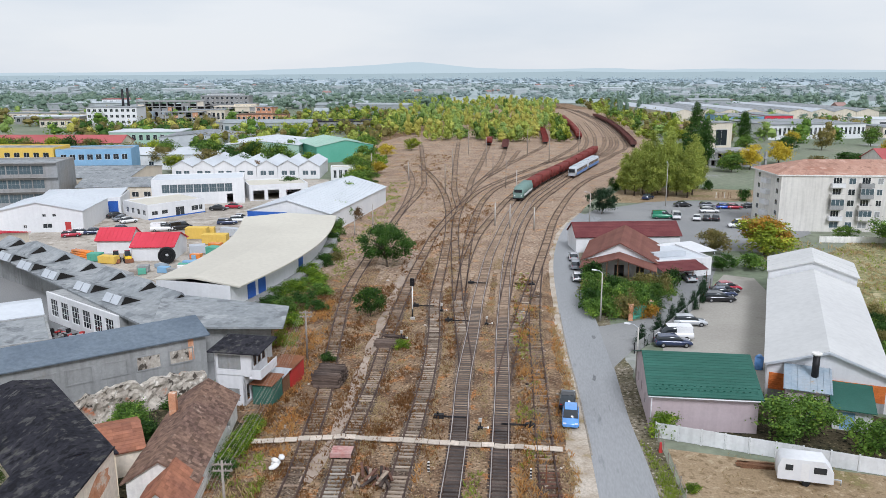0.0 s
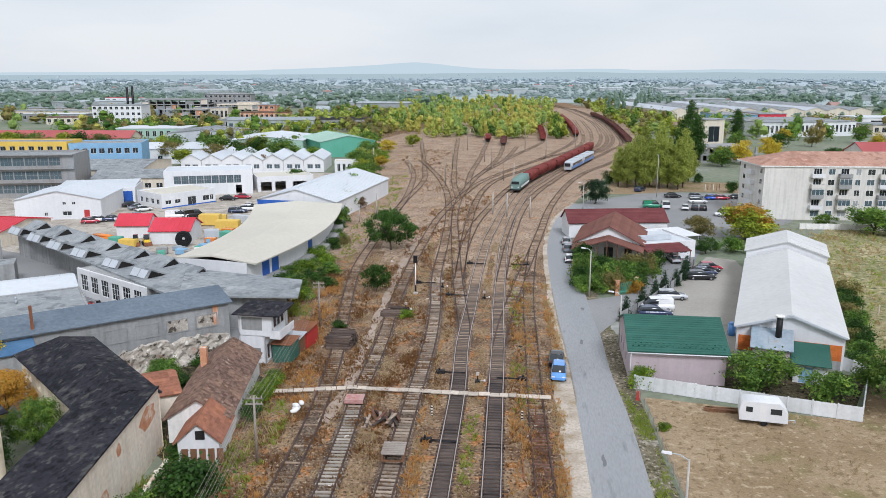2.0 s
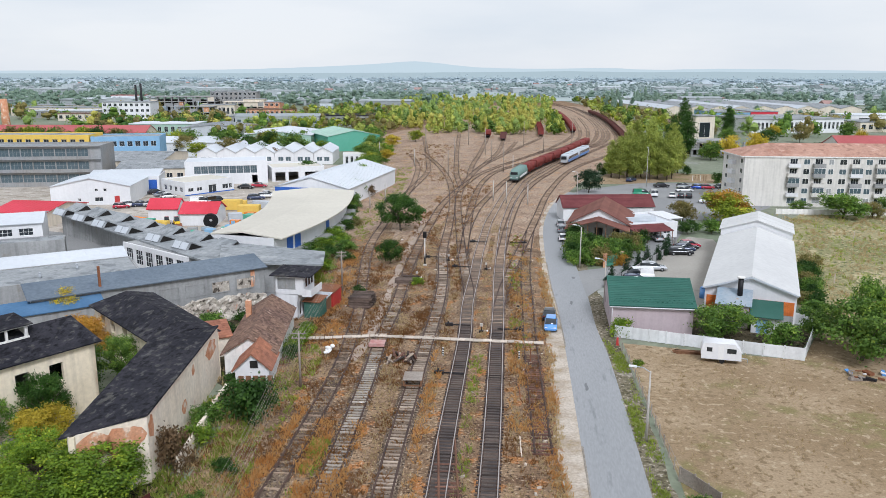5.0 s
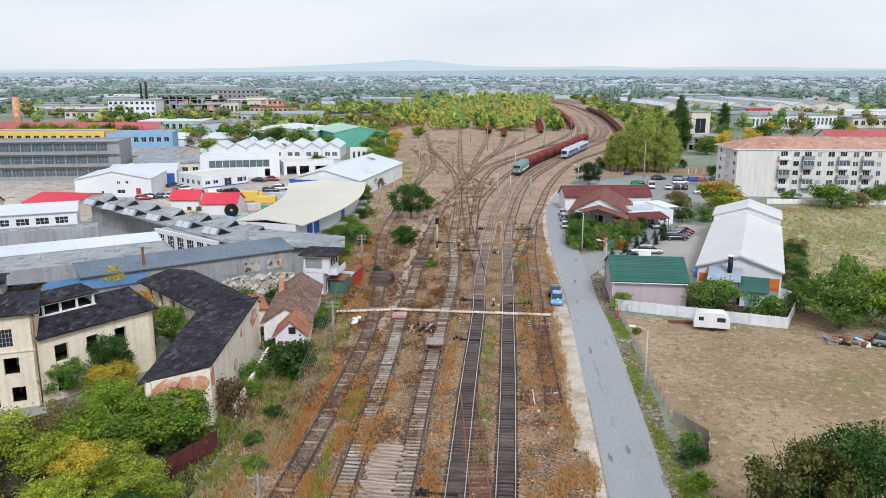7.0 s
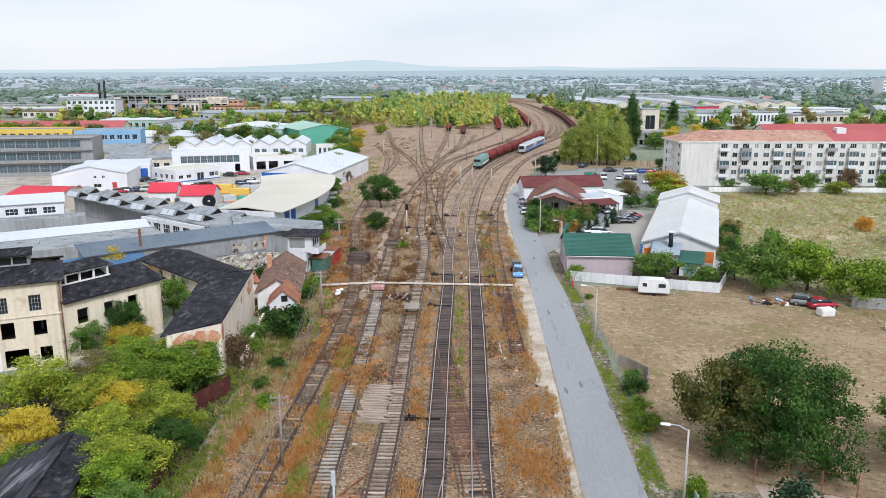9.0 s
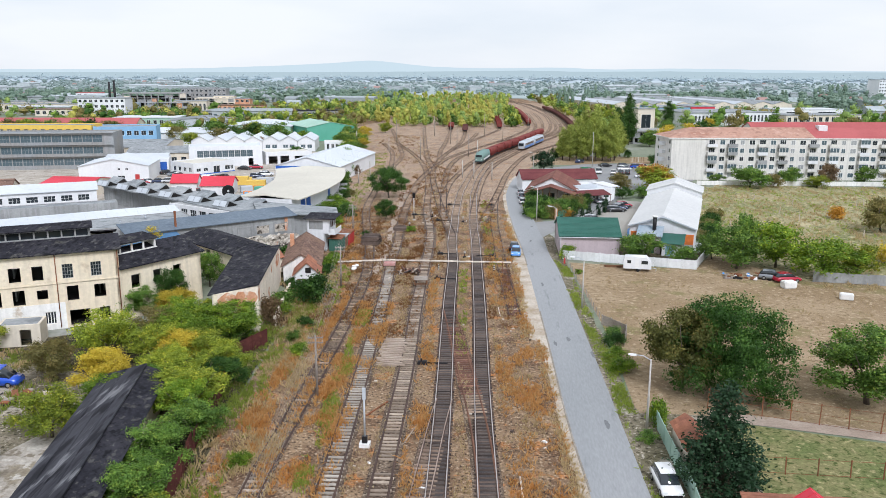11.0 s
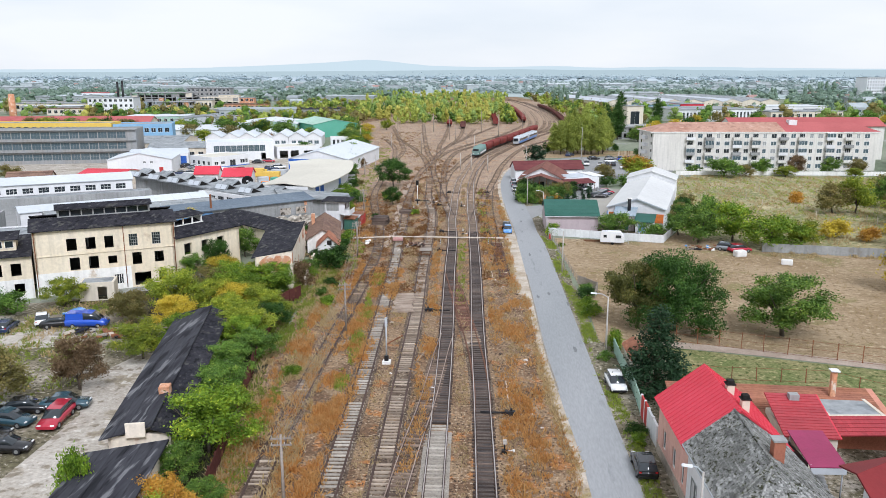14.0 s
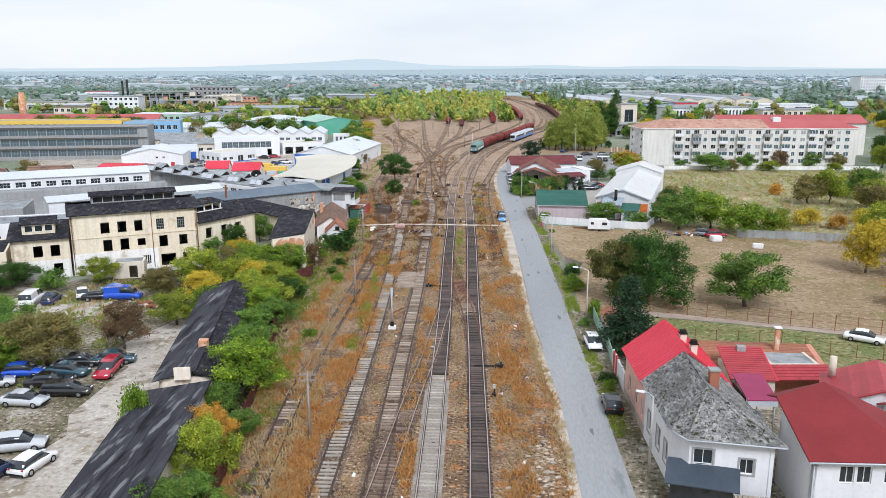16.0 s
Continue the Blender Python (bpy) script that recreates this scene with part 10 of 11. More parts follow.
def signal():
    r = thing("railway_signal", "railway light signal with a black head on a white post", "signal", pose(-18.6, 101.8, 0))
    bm = B()
    box(bm, -0.3, -0.3, 0, 0.3, 0.3, 0.3)
    part("base", bm, "pole_concrete", r)
    bm = B()
    rod(bm, (0, 0, 0.3), (0, 0, 5.2), 0.08, 0.07, 8)
    part("post", bm, "white_paint", r)
    bm = B()
    rod(bm, (0, 0, 0.4), (0, 0, 1.5), 0.13, 0.13, 8)
    part("cabinet", bm, "black_steel", r)
    bm = B()
    box(bm, -0.3, -0.12, 4.9, 0.3, 0.12, 6.0)
    hd = part("head", bm, "black_steel", r)
    for z in (5.2, 5.5, 5.8):
        bm = B()
        rod(bm, (0, -0.12, z), (0, -0.28, z), 0.1, 0.11, 8)
        part("hood", bm, "black_steel", hd)
    m = thing("relay_mast", "slim steel mast with a white base and cabinet", "mast", pose(-11.6, -1.9, 0))
    bm = B()
    rod(bm, (0, 0, 0.9), (0, 0, 5.2), 0.09, 0.07, 8)
    part("post", bm, "panel_grey", m)
    bm = B()
    box(bm, -0.22, -0.18, 0.35, 0.22, 0.18, 0.95)
    part("cabinet", bm, "black_steel", m)
    bm = B()
    box(bm, -0.45, -0.4, 0, 0.45, 0.4, 0.35)
    part("base", bm, "white_paint", m)
    bm = B()
    box(bm, -0.14, -0.1, 4.3, 0.14, 0.1, 5.3)
    part("head", bm, "panel_grey", m)


signal()


def point_machine(x, y, yaw, label, s=1.0):
    r = thing("point_machine", label, "point machine", pose(x, y, 0.03, 0, 0, yaw) @ Matrix.Scale(s, 4), group="point machines")
    bm = B()
    hexa(bm, [(-0.75, -0.28, 0), (0.35, -0.28, 0), (0.35, 0.28, 0), (-0.75, 0.28, 0), (-0.68, -0.22, 0.34), (0.3, -0.22, 0.4), (0.3, 0.22, 0.4), (-0.68, 0.22, 0.34)])
    part("casing", bm, "black_steel", r)
    bm = B()
    rod(bm, (0.3, 0.1, 0.16), (2.6, 0.1, 0.16), 0.05, 0.05, 6), rod(bm, (0.3, -0.12, 0.16), (2.6, -0.12, 0.16), 0.05, 0.05, 6)
    part("rod", bm, "black_steel", r)
    bm = B()
    rod(bm, (-0.3, 0, 0.38), (-0.3, 0, 0.62), 0.12, 0.1, 8)
    part("motor", bm, "black_steel", r)


for x, y, yaw in ((-10.4, 70.2, 0), (-1.6, 69.2, 180), (-9.5, 53.4, 0), (-8.4, 17.6, 0), (1.6, -14.2, 180), (-19.0, 108, 0), (-13.2, 101.5, 0), (-12.0, 122, 0), (-2.4, 122, 180)):
    point_machine(x, y, yaw, "black point machine with rods beside the track")
sw = [(-18.6, 93.2), (1.2, -21.8), (-8.0, 100.6), (-6.2, 68.0), (-15.0, 106)]
for x, y in sw:
    r = thing("switch_stand", "hand-thrown switch stand with a pale lantern", "switch stand", pose(x, y, 0), group="switch stands")
    bm = B()
    box(bm, -0.25, -0.2, 0, 0.25, 0.2, 0.3), rod(bm, (0, 0, 0.3), (0, 0, 0.85), 0.07, 0.06, 6)
    part("base", bm, "black_steel", r)
    bm = B()
    box(bm, -0.16, -0.13, 0.85, 0.16, 0.13, 1.2)
    part("lantern", bm, "pole_concrete", r)
    bm = B()
    rod(bm, (0.2, 0, 0.2), (0.75, -0.1, 0.3), 0.03, 0.03, 6), rod(bm, (0.68, -0.12, 0.28), (0.84, -0.08, 0.3), 0.14, 0.14, 8)
    part("lever", bm, "white_paint", r)
for x, y in ((-10.0, 59.2), (-1.1, 59.1)):
    bm = B()
    box(bm, -0.09, -0.06, 0, 0.09, 0.06, 0.95)
    ob = solo("fouling_marker", bm, "white_paint", "black and white fouling point marker", "marker", group="fouling markers", m=pose(x, y, 0))
    for k in range(3):
        bm = B()
        box(bm, -0.096, -0.066, 0.12 + k * 0.3, 0.096, 0.066, 0.27 + k * 0.3)
        part("band", bm, "black_steel", ob)
bm = B()
box(bm, -0.06, -0.06, 0, 0.06, 0.06, 1.7)
solo("marker_post", bm, "rusty_steel", "rusty steel post beside the siding", "post", m=pose(0.2, 58.4, 0))


def clutter():
    rn = random.Random(44)

    def stack(x, y, yaw, nx, nz, ln, label, mt="sleeper_dark"):
        r = thing("sleeper_stack", label, "sleeper stack", pose(x, y, 0.1, 0, 0, yaw), group="sleeper stacks")
        for k in range(nz):
            for i in range(nx):
                bm = B()
                hexa(bm, [(-ln / 2, -0.12, 0), (ln / 2, -0.12, 0), (ln / 2, 0.12, 0), (-ln / 2, 0.12, 0), (-ln / 2, -0.11, 0.16), (ln / 2, -0.11, 0.16), (ln / 2, 0.11, 0.16), (-ln / 2, 0.11, 0.16)])
                part("old_sleeper", bm, mt, r, m=pose(rn.uniform(-0.25, 0.25), (i - nx / 2) * 0.3 + rn.uniform(-0.03, 0.03), k * 0.17, 0, 0, rn.uniform(-3, 3)))
    stack(-23.9, 77.9, 0, 12, 9, 3.0, "stack of old black sleepers on the siding")
    stack(-19.9, 90.4, 2, 6, 4, 2.9, "old sleepers piled across the siding")
    stack(-19.6, 93.6, -4, 2, 2, 2.8, "old sleepers laid across the siding")
    lg = thing("log_pile", "heap of weathered timbers beside the crossing", "timber heap", pose(-14.6, 57.2, 0))
    for i in range(24):
        bm = B()
        l_ = rn.uniform(1.8, 2.8)
        box(bm, -0.12, -l_ / 2, 0, 0.12, l_ / 2, 0.15)
        part("timber", bm, rn.choice(["sleeper_dark", "sleeper_rust", "sleeper_wood"]), lg, m=pose(rn.uniform(-1.5, 1.5), rn.uniform(-1.0, 1.0), rn.uniform(0.02, 0.5), rn.uniform(-6, 6), rn.uniform(-10, 10), rn.uniform(-25, 35)))
    ct = thing("rail_trolley", "weathered wooden rail trolley on the siding", "trolley", pose(-11.9, 49.4, 0.25, 0, 0, 4))
    for k in range(7):
        bm = B()
        box(bm, -1.0, -1.2 + k * 0.34, 0.95, 1.0, -0.9 + k * 0.34, 1.02)
        part("plank", bm, "wood_grey", ct)
    for sx in (-0.9, 0.9):
        for sy in (-1.1, 1.1):
            bm = B()
            box(bm, sx - 0.08, sy - 0.08, 0.3, sx + 0.08, sy + 0.08, 0.95)
            part("leg", bm, "wood_brown", ct)
            bm = B()
            rod(bm, (sx * 0.83 - 0.06, sy * 0.7, 0.2), (sx * 0.83 + 0.06, sy * 0.7, 0.2), 0.2, 0.2, 10)
            part("wheel", bm, "rusty_steel", ct)
    bm = B()
    box(bm, -1.0, -1.2, 0.3, 1.0, -1.1, 0.45), box(bm, -1.0, 1.1, 0.3, 1.0, 1.2, 0.45), box(bm, -1.0, -1.1, 0.3, -0.9, 1.1, 0.45), box(bm, 0.9, -1.1, 0.3, 1.0, 1.1, 0.45)
    part("frame", bm, "wood_brown", ct)
    bs = thing("stop_block", "faded red and white board trolley on the siding", "stop block", pose(-18.2, 61.0, 0.25, 0, 0, 4))
    for k in range(4):
        bm = B()
        box(bm, -0.95, -0.9 + k * 0.42, 0.35, 0.95, -0.52 + k * 0.42, 0.42)
        part("plank", bm, "pink_board", bs)
    bm = B()
    box(bm, -0.95, -0.98, 0.1, 0.95, -0.91, 0.5)
    part("front_board", bm, "pink_board", bs)
    bm = B()
    for sx in (-0.75, 0.75):
        box(bm, sx - 0.06, -0.85, 0, sx + 0.06, 0.7, 0.35)
    part("frame", bm, "rusty_steel", bs)
    for i in range(6):
        bm = B()
        bmesh.ops.create_icosphere(bm, subdivisions=2, radius=0.5)
        for v in bm.verts:
            v.co = Vector((v.co.x * 0.9, v.co.y * 0.6, v.co.z * 0.42 + 0.2)) * (1 + 0.12 * noise.noise(v.co * 3 + Vector((i, 0, 0))))
        for f in bm.faces:
            f.smooth = True
        solo("white_sack", bm, "white_paint", "bulging white sack dumped beside the crossing", "sack", group="white sacks", m=pose(-23.6 + rn.uniform(-0.6, 0.6), 58.4 + rn.uniform(-1.0, 1.0), 0.02 + (0.3 if i > 3 else 0), 0, 0, rn.uniform(0, 180)))
    for i in range(30):
        bm = B()
        box(bm, -1.15, -0.13, 0, 1.15, 0.13, 0.16)
        r_, c_ = divmod(i, 2)
        solo("concrete_beam", bm, "footpath", "discarded concrete sleeper lying between sidings", "concrete sleeper", group="discarded concrete sleepers",
             m=pose(-12.6 + c_ * 0.5 - r_ * 0.02 + rn.uniform(-0.25, 0.25) + (16 - r_) * 0.02, 16.6 + r_ * 0.58 + rn.uniform(-0.1, 0.1), 0.02 + 0.16 * c_, 0, 0, rn.uniform(-9, 9)))
    for i in range(120):
        y = rn.uniform(-55, 130)
        x = m1(y) + rn.choice([rn.uniform(-22, -1), rn.uniform(1.8, 6)])
        bm = B()
        s = rn.uniform(0.08, 0.28)
        hexa(bm, [(-s, -s * 0.6, 0), (s, -s * 0.5, 0), (s * 0.9, s * 0.6, 0), (-s * 0.8, s * 0.5, 0), (-s * 0.8, -s * 0.4, s * 0.5), (s * 0.8, -s * 0.3, s * 0.6), (s * 0.6, s * 0.5, s * 0.5), (-s * 0.6, s * 0.4, s * 0.4)])
        solo("debris", bm, rn.choice(["white_paint", "slab_concrete", "rubble", "slab_concrete", "sleeper_dark"]), "scrap of broken concrete or litter among the tracks", "debris", group="scattered debris", m=pose(x, y, 0.02, 0, 0, rn.uniform(0, 360)))
    for i in range(9):
        y = rn.uniform(-30, 120)
        bm = B()
        box(bm, -0.06, -rn.uniform(1.2, 2.6), 0, 0.06, rn.uniform(1.2, 2.6), 0.1)
        solo("loose_rail", bm, rn.choice(["sleeper_wood", "rusty_steel", "slab_concrete"]), "loose length of timber lying between tracks", "timber", group="loose timbers", m=pose(m1(y) + rn.choice([2.6, -2.1, -6.2, -10.2]), y, 0.04, 0, 0, rn.uniform(-30, 30)))
    # industrial yard goods
    for i, (x, y, w_, d_, h_, mt, nm, lb) in enumerate(((-72.9, 151, 4.5, 2.2, 2.4, "panel_yellow", "container", "yellow steel container in the yard"), (-67.0, 146.6, 5.0, 2.4, 2.0, "panel_yellow", "container", "long yellow steel skip in the yard"), (-72.4, 155, 3.0, 2.0, 1.6, "panel_yellow", "container", "yellow steel box in the yard"),
                                                       (-66.5, 154, 5, 1.6, 1.8, "panel_grey", "pallet_stack", "stack of grey pallets in the yard"), (-61, 152, 4, 1.6, 1.6, "panel_white", "pallet_stack", "stack of white bags in the yard"), (-67, 138, 3, 2, 1.6, "panel_grey", "machine", "grey machine among yard goods"), (-62.5, 136, 3, 2, 1.8, "panel_green", "machine", "green machine among yard goods"), (-65, 142, 2.4, 1.6, 1.2, "paint_orange", "machine", "orange machine among yard goods"),
                                                       (-79.6, 128.0, 3.4, 1.6, 1.4, "panel_yellow", "machine", "yellow machine by the red-roofed huts"), (-83.0, 129.4, 2.4, 1.8, 1.5, "panel_green", "machine", "green machine by the red-roofed huts"))):
        gd = thing(nm, lb, nm.replace("_", " "), pose(x, y, 0.02, 0, 0, rn.uniform(-20, 30)), group="yard goods")
        bm = B()
        box(bm, -w_ / 2, -d_ / 2, 0.1, w_ / 2, d_ / 2, h_)
        part("body", bm, mt, gd)
        for k in range(int(w_ / 0.5)):
            bm = B()
            box(bm, -w_ / 2 + 0.1 + k * 0.5, -d_ / 2 - 0.06, 0.15, -w_ / 2 + 0.25 + k * 0.5, -d_ / 2 - 0.002, h_ - 0.1)
            part("rib", bm, mt, gd)
        for sx in (-w_ / 2, w_ / 2 - 0.2):
            bm = B()
            box(bm, sx, -d_ / 2 + 0.1, 0, sx + 0.2, d_ / 2 - 0.1, 0.1)
            part("skid", bm, "wood_brown", gd)
    cl = thing("hose_coil", "big black coil of plastic hose beside the hut", "hose coil", pose(-68.6, 128.6, 0.02, 0, 0, 20))
    for k, turn in [(i, j) for i in range(4) for j in range(3)]:
        bm = B()
        R_, rr, z_ = 1.35 - 0.12 * (k % 2) - 0.36 * turn, 0.19, 1.55
        ring = [[bm.verts.new((math.cos(2 * math.pi * i / 24) * (R_ + rr * math.cos(2 * math.pi * j / 6)), k * 0.3 + rr * math.sin(2 * math.pi * j / 6), z_ + math.sin(2 * math.pi * i / 24) * (R_ + rr * math.cos(2 * math.pi * j / 6)))) for j in range(6)] for i in range(24)]
        for i in range(24):
            for j in range(6):
                bm.faces.new((ring[i][j], ring[(i + 1) % 24][j], ring[(i + 1) % 24][(j + 1) % 6], ring[i][(j + 1) % 6]))
        part("hose", bm, "tyre", cl)
    for i, (x, y) in enumerate(((-78.6, 128.9), (-76.6, 129.4))):
        ld = thing("loader", "small yellow wheel loader parked by the red-roofed huts", "loader", pose(x, y, 0.02, 0, 0, -65 + i * 15), group="loaders")
        bm = B()
        hexa(bm, [(-1.1, -0.6, 0.5), (0.7, -0.6, 0.5), (0.7, 0.6, 0.5), (-1.1, 0.6, 0.5), (-1.0, -0.55, 1.3), (0.5, -0.55, 1.1), (0.5, 0.55, 1.1), (-1.0, 0.55, 1.3)])
        part("body", bm, "paint_yellow", ld)
        bm = B()
        hexa(bm, [(-0.6, -0.5, 1.25), (0.3, -0.5, 1.15), (0.3, 0.5, 1.15), (-0.6, 0.5, 1.25), (-0.5, -0.45, 2.1), (0.15, -0.45, 2.1), (0.15, 0.45, 2.1), (-0.5, 0.45, 2.1)])
        part("cab", bm, "glass_dark", ld)
        bm = B()
        hexa(bm, [(1.0, -0.75, 0.15), (1.6, -0.75, 0.1), (1.6, 0.75, 0.1), (1.0, 0.75, 0.15), (0.95, -0.75, 0.75), (1.1, -0.75, 0.7), (1.1, 0.75, 0.7), (0.95, 0.75, 0.75)])
        part("bucket", bm, "rusty_steel", ld)
        bm = B()
        box(bm, 0.5, -0.3, 0.7, 1.05, 0.3, 0.85)
        part("arm", bm, "paint_yellow", ld)
        for sx in (-0.7, 0.45):
            for sy in (-0.68, 0.68):
                bm = B()
                rod(bm, (sx, sy - 0.12, 0.36), (sx, sy + 0.12, 0.36), 0.36, 0.36, 12)
                part("wheel", bm, "tyre", ld)
    for i in range(26):
        x, y = rn.uniform(-72, -58), rn.uniform(120.5, 134)
        if x < -66 and y > 127:
            continue
        w_, d_, h_ = rn.uniform(0.7, 2.6), rn.uniform(0.7, 1.4), rn.uniform(0.35, 1.3)
        gd = thing("goods_pallet", rn.choice(["pallet of grey building blocks in the yard", "pallet of wrapped goods in the yard", "stack of metal sections in the yard"]), "pallet", pose(x, y, 0.02, 0, 0, rn.uniform(-30, 30)), group="pallets in the yard")
        bm = B()
        box(bm, -w_ / 2, -d_ / 2, 0.14, w_ / 2, d_ / 2, h_)
        bmesh.ops.bevel(bm, geom=bm.edges[:], offset=0.05, segments=1, affect="EDGES")
        part("load", bm, rn.choice(["plaster_grey", "panel_grey", "panel_lightblue", "white_paint", "paint_orange", "wood_grey", "plaster_grey", "metal_bluegrey", "panel_green"]), gd)
        for sy in (-0.4, 0.0, 0.4):
            bm = B()
            box(bm, -w_ / 2, sy * d_ - 0.05, 0, w_ / 2, sy * d_ + 0.05, 0.14)
            part("bearer", bm, "wood_grey", gd)
    hp = thing("junk_heap", "heap of scrap machines in the works court", "junk heap", pose(-62.6, 88.0, 0.02, 0, 0, -30))
    for i in range(44):
        bm = B()
        s_ = rn.uniform(0.2, 0.6)
        box(bm, -s_, -s_ * 0.5, 0, s_, s_ * 0.5, s_ * rn.uniform(0.4, 1.4))
        bmesh.ops.bevel(bm, geom=bm.edges[:], offset=0.06, segments=1, affect="EDGES")
        part("scrap", bm, rn.choice(["black_steel", "rim", "paint_silver", "tyre", "red_paint", "plaster_grey", "rusty_steel"]), hp, m=pose(rn.uniform(-3.4, 3.4), rn.uniform(-1.6, 1.6), rn.uniform(0, 0.25), rn.uniform(-15, 15), rn.uniform(-15, 15), rn.uniform(0, 180)))
    pl = thing("pipe_stack", "stack of orange plastic pipes in the yard", "pipes", pose(-87.2, 130.5, 0.02, 0, 0, -20))
    for k in range(4):
        for i in range(6 - k):
            bm = B()
            rod(bm, (-2.4, (i + k / 2) * 0.42, 0.2 + k * 0.36), (2.4, (i + k / 2) * 0.42, 0.2 + k * 0.36), 0.2, 0.2, 8)
            part("pipe", bm, "paint_orange", pl)
    # dumped things in the field
    for x, y, yaw, mt, lb in ((43.6, 56.4, 10, "paint_red", "red car body dumped at the field edge"), (41.8, 57.5, -20, "paint_grey", "grey wrecked car at the field edge")):
        car("hatch", mt, x, y, yaw, lb, 0.03)
    bm = B()
    box(bm, -1.0, -0.7, 0.05, 1.0, 0.7, 1.1)
    bmesh.ops.bevel(bm, geom=bm.edges[:], offset=0.12, segments=2, affect="EDGES")
    solo("white_tank", bm, "white_paint", "white plastic tank dumped beside the red car", "tank", m=pose(42.6, 52.8, 0, 0, 0, 15))
    bm = B()
    box(bm, -0.9, -0.6, 0.05, 0.9, 0.6, 0.9)
    bmesh.ops.bevel(bm, geom=bm.edges[:], offset=0.1, segments=2, affect="EDGES")
    solo("white_tank", bm, "white_paint", "white boat-like tub lying in the field", "tank", m=pose(48.6, 47.2, 0, 0, 0, -20))
    hp = thing("junk_heap", "heap of scrap metal and planks at the field edge", "junk heap", pose(38.0, 58.4, 0))
    for i in range(26):
        bm = B()
        s = rn.uniform(0.2, 0.7)
        box(bm, -s, -s * 0.4, 0, s, s * 0.4, s * rn.uniform(0.15, 0.6))
        part("scrap", bm, rn.choice(["rusty_steel", "wood_grey", "white_paint", "black_steel", "paint_blue"]), hp, m=pose(rn.uniform(-3, 4), rn.uniform(-1.2, 1.4), rn.uniform(0, 0.35), rn.uniform(-15, 15), rn.uniform(-15, 15), rn.uniform(0, 180)))
    hp = thing("junk_heap", "heap of rubble and scrap in the scrap yard", "junk heap", pose(-48.0, 5.6, 0))
    for i in range(40):
        bm = B()
        s = rn.uniform(0.15, 0.6)
        box(bm, -s, -s * 0.5, 0, s, s * 0.5, s * rn.uniform(0.15, 0.7))
        part("scrap", bm, rn.choice(["rusty_steel", "wood_grey", "rubble", "black_steel", "slab_concrete"]), hp, m=pose(rn.uniform(-4, 4), rn.uniform(-2, 2), rn.uniform(0, 0.3), rn.uniform(-15, 15), rn.uniform(-15, 15), rn.uniform(0, 180)))
    pl = thing("plank_stack", "pile of rotten planks beside the fence", "planks", pose(18.6, 63.4, 0, 0, 0, -5))
    for i in range(9):
        bm = B()
        box(bm, -1.5, -0.1, 0, 1.5, 0.1, 0.1)
        part("plank", bm, "wood_brown", pl, m=pose(rn.uniform(-0.3, 0.3), (i % 4) * 0.25, 0.02 + (i // 4) * 0.12, 0, 0, rn.uniform(-8, 8)))
    bm = B()
    hexa(bm, [(-0.16, -0.16, 0), (0.16, -0.16, 0), (0.16, 0.16, 0), (-0.16, 0.16, 0), (-0.1, -0.1, 1.0), (0.1, -0.1, 1.0), (0.1, 0.1, 1.0), (-0.1, 0.1, 1.0)])
    solo("hydrant", bm, "red_paint", "red hydrant post at the fence corner", "hydrant", m=pose(10.6, 65.4, 0))
    bm = B()
    rod(bm, (0, 0, 0), (0, 0, 1.5), 0.5, 0.5, 12), rod(bm, (0, 0, 1.5), (0, 0, 1.75), 0.5, 0.2, 12)
    solo("water_tank", bm, "paint_blue", "blue plastic water tank by the hall", "tank", m=pose(24.9, 88.0, 0.045))
    for x, y in ((11.9, 105.1), (14.9, 107.4)):
        bm = B()
        box(bm, -0.3, -0.3, 0, 0.3, 0.3, 2.2), box(bm, -0.38, -0.38, 2.2, 0.38, 0.38, 2.35)
        solo("gate_pillar", bm, "brick_worn", "brick gate pillar in the restaurant hedge", "pillar", group="gate pillars", m=pose(x, y, 0))
    bm = B()
    for k in range(12):
        box(bm, 0.1 + k * 0.22, -0.03, 0.1, 0.2 + k * 0.22, 0.03, 1.9)
    box(bm, 0, -0.04, 0.4, 2.8, 0.04, 0.5), box(bm, 0, -0.04, 1.5, 2.8, 0.04, 1.6)
    solo("garden_gate", bm, "panel_green", "green slatted garden gate between brick pillars", "gate", m=facing((12.2, 105.2), (14.7, 107.2)))
    for i in range(6):
        bm = B()
        box(bm, -0.06, -0.06, 0, 0.06, 0.06, 1.8)
        solo("post", bm, "wood_brown" if i % 3 else "white_paint", "short post on the earth strip by the lot", "post", group="earth strip posts", m=pose(46.6 + i * 0.8, 219.4 + (i % 2) * 0.5, 0))
    for i in range(16):
        bm = B()
        box(bm, -0.07, -0.07, 0, 0.07, 0.07, rn.uniform(1.2, 1.9))
        solo("stake", bm, "slab_concrete", "pale concrete stake standing in the meadow", "stake", group="meadow stakes", m=pose(rn.uniform(44, 95), rn.uniform(84, 150), 0, rn.uniform(-8, 8), rn.uniform(-8, 8)))


clutter()

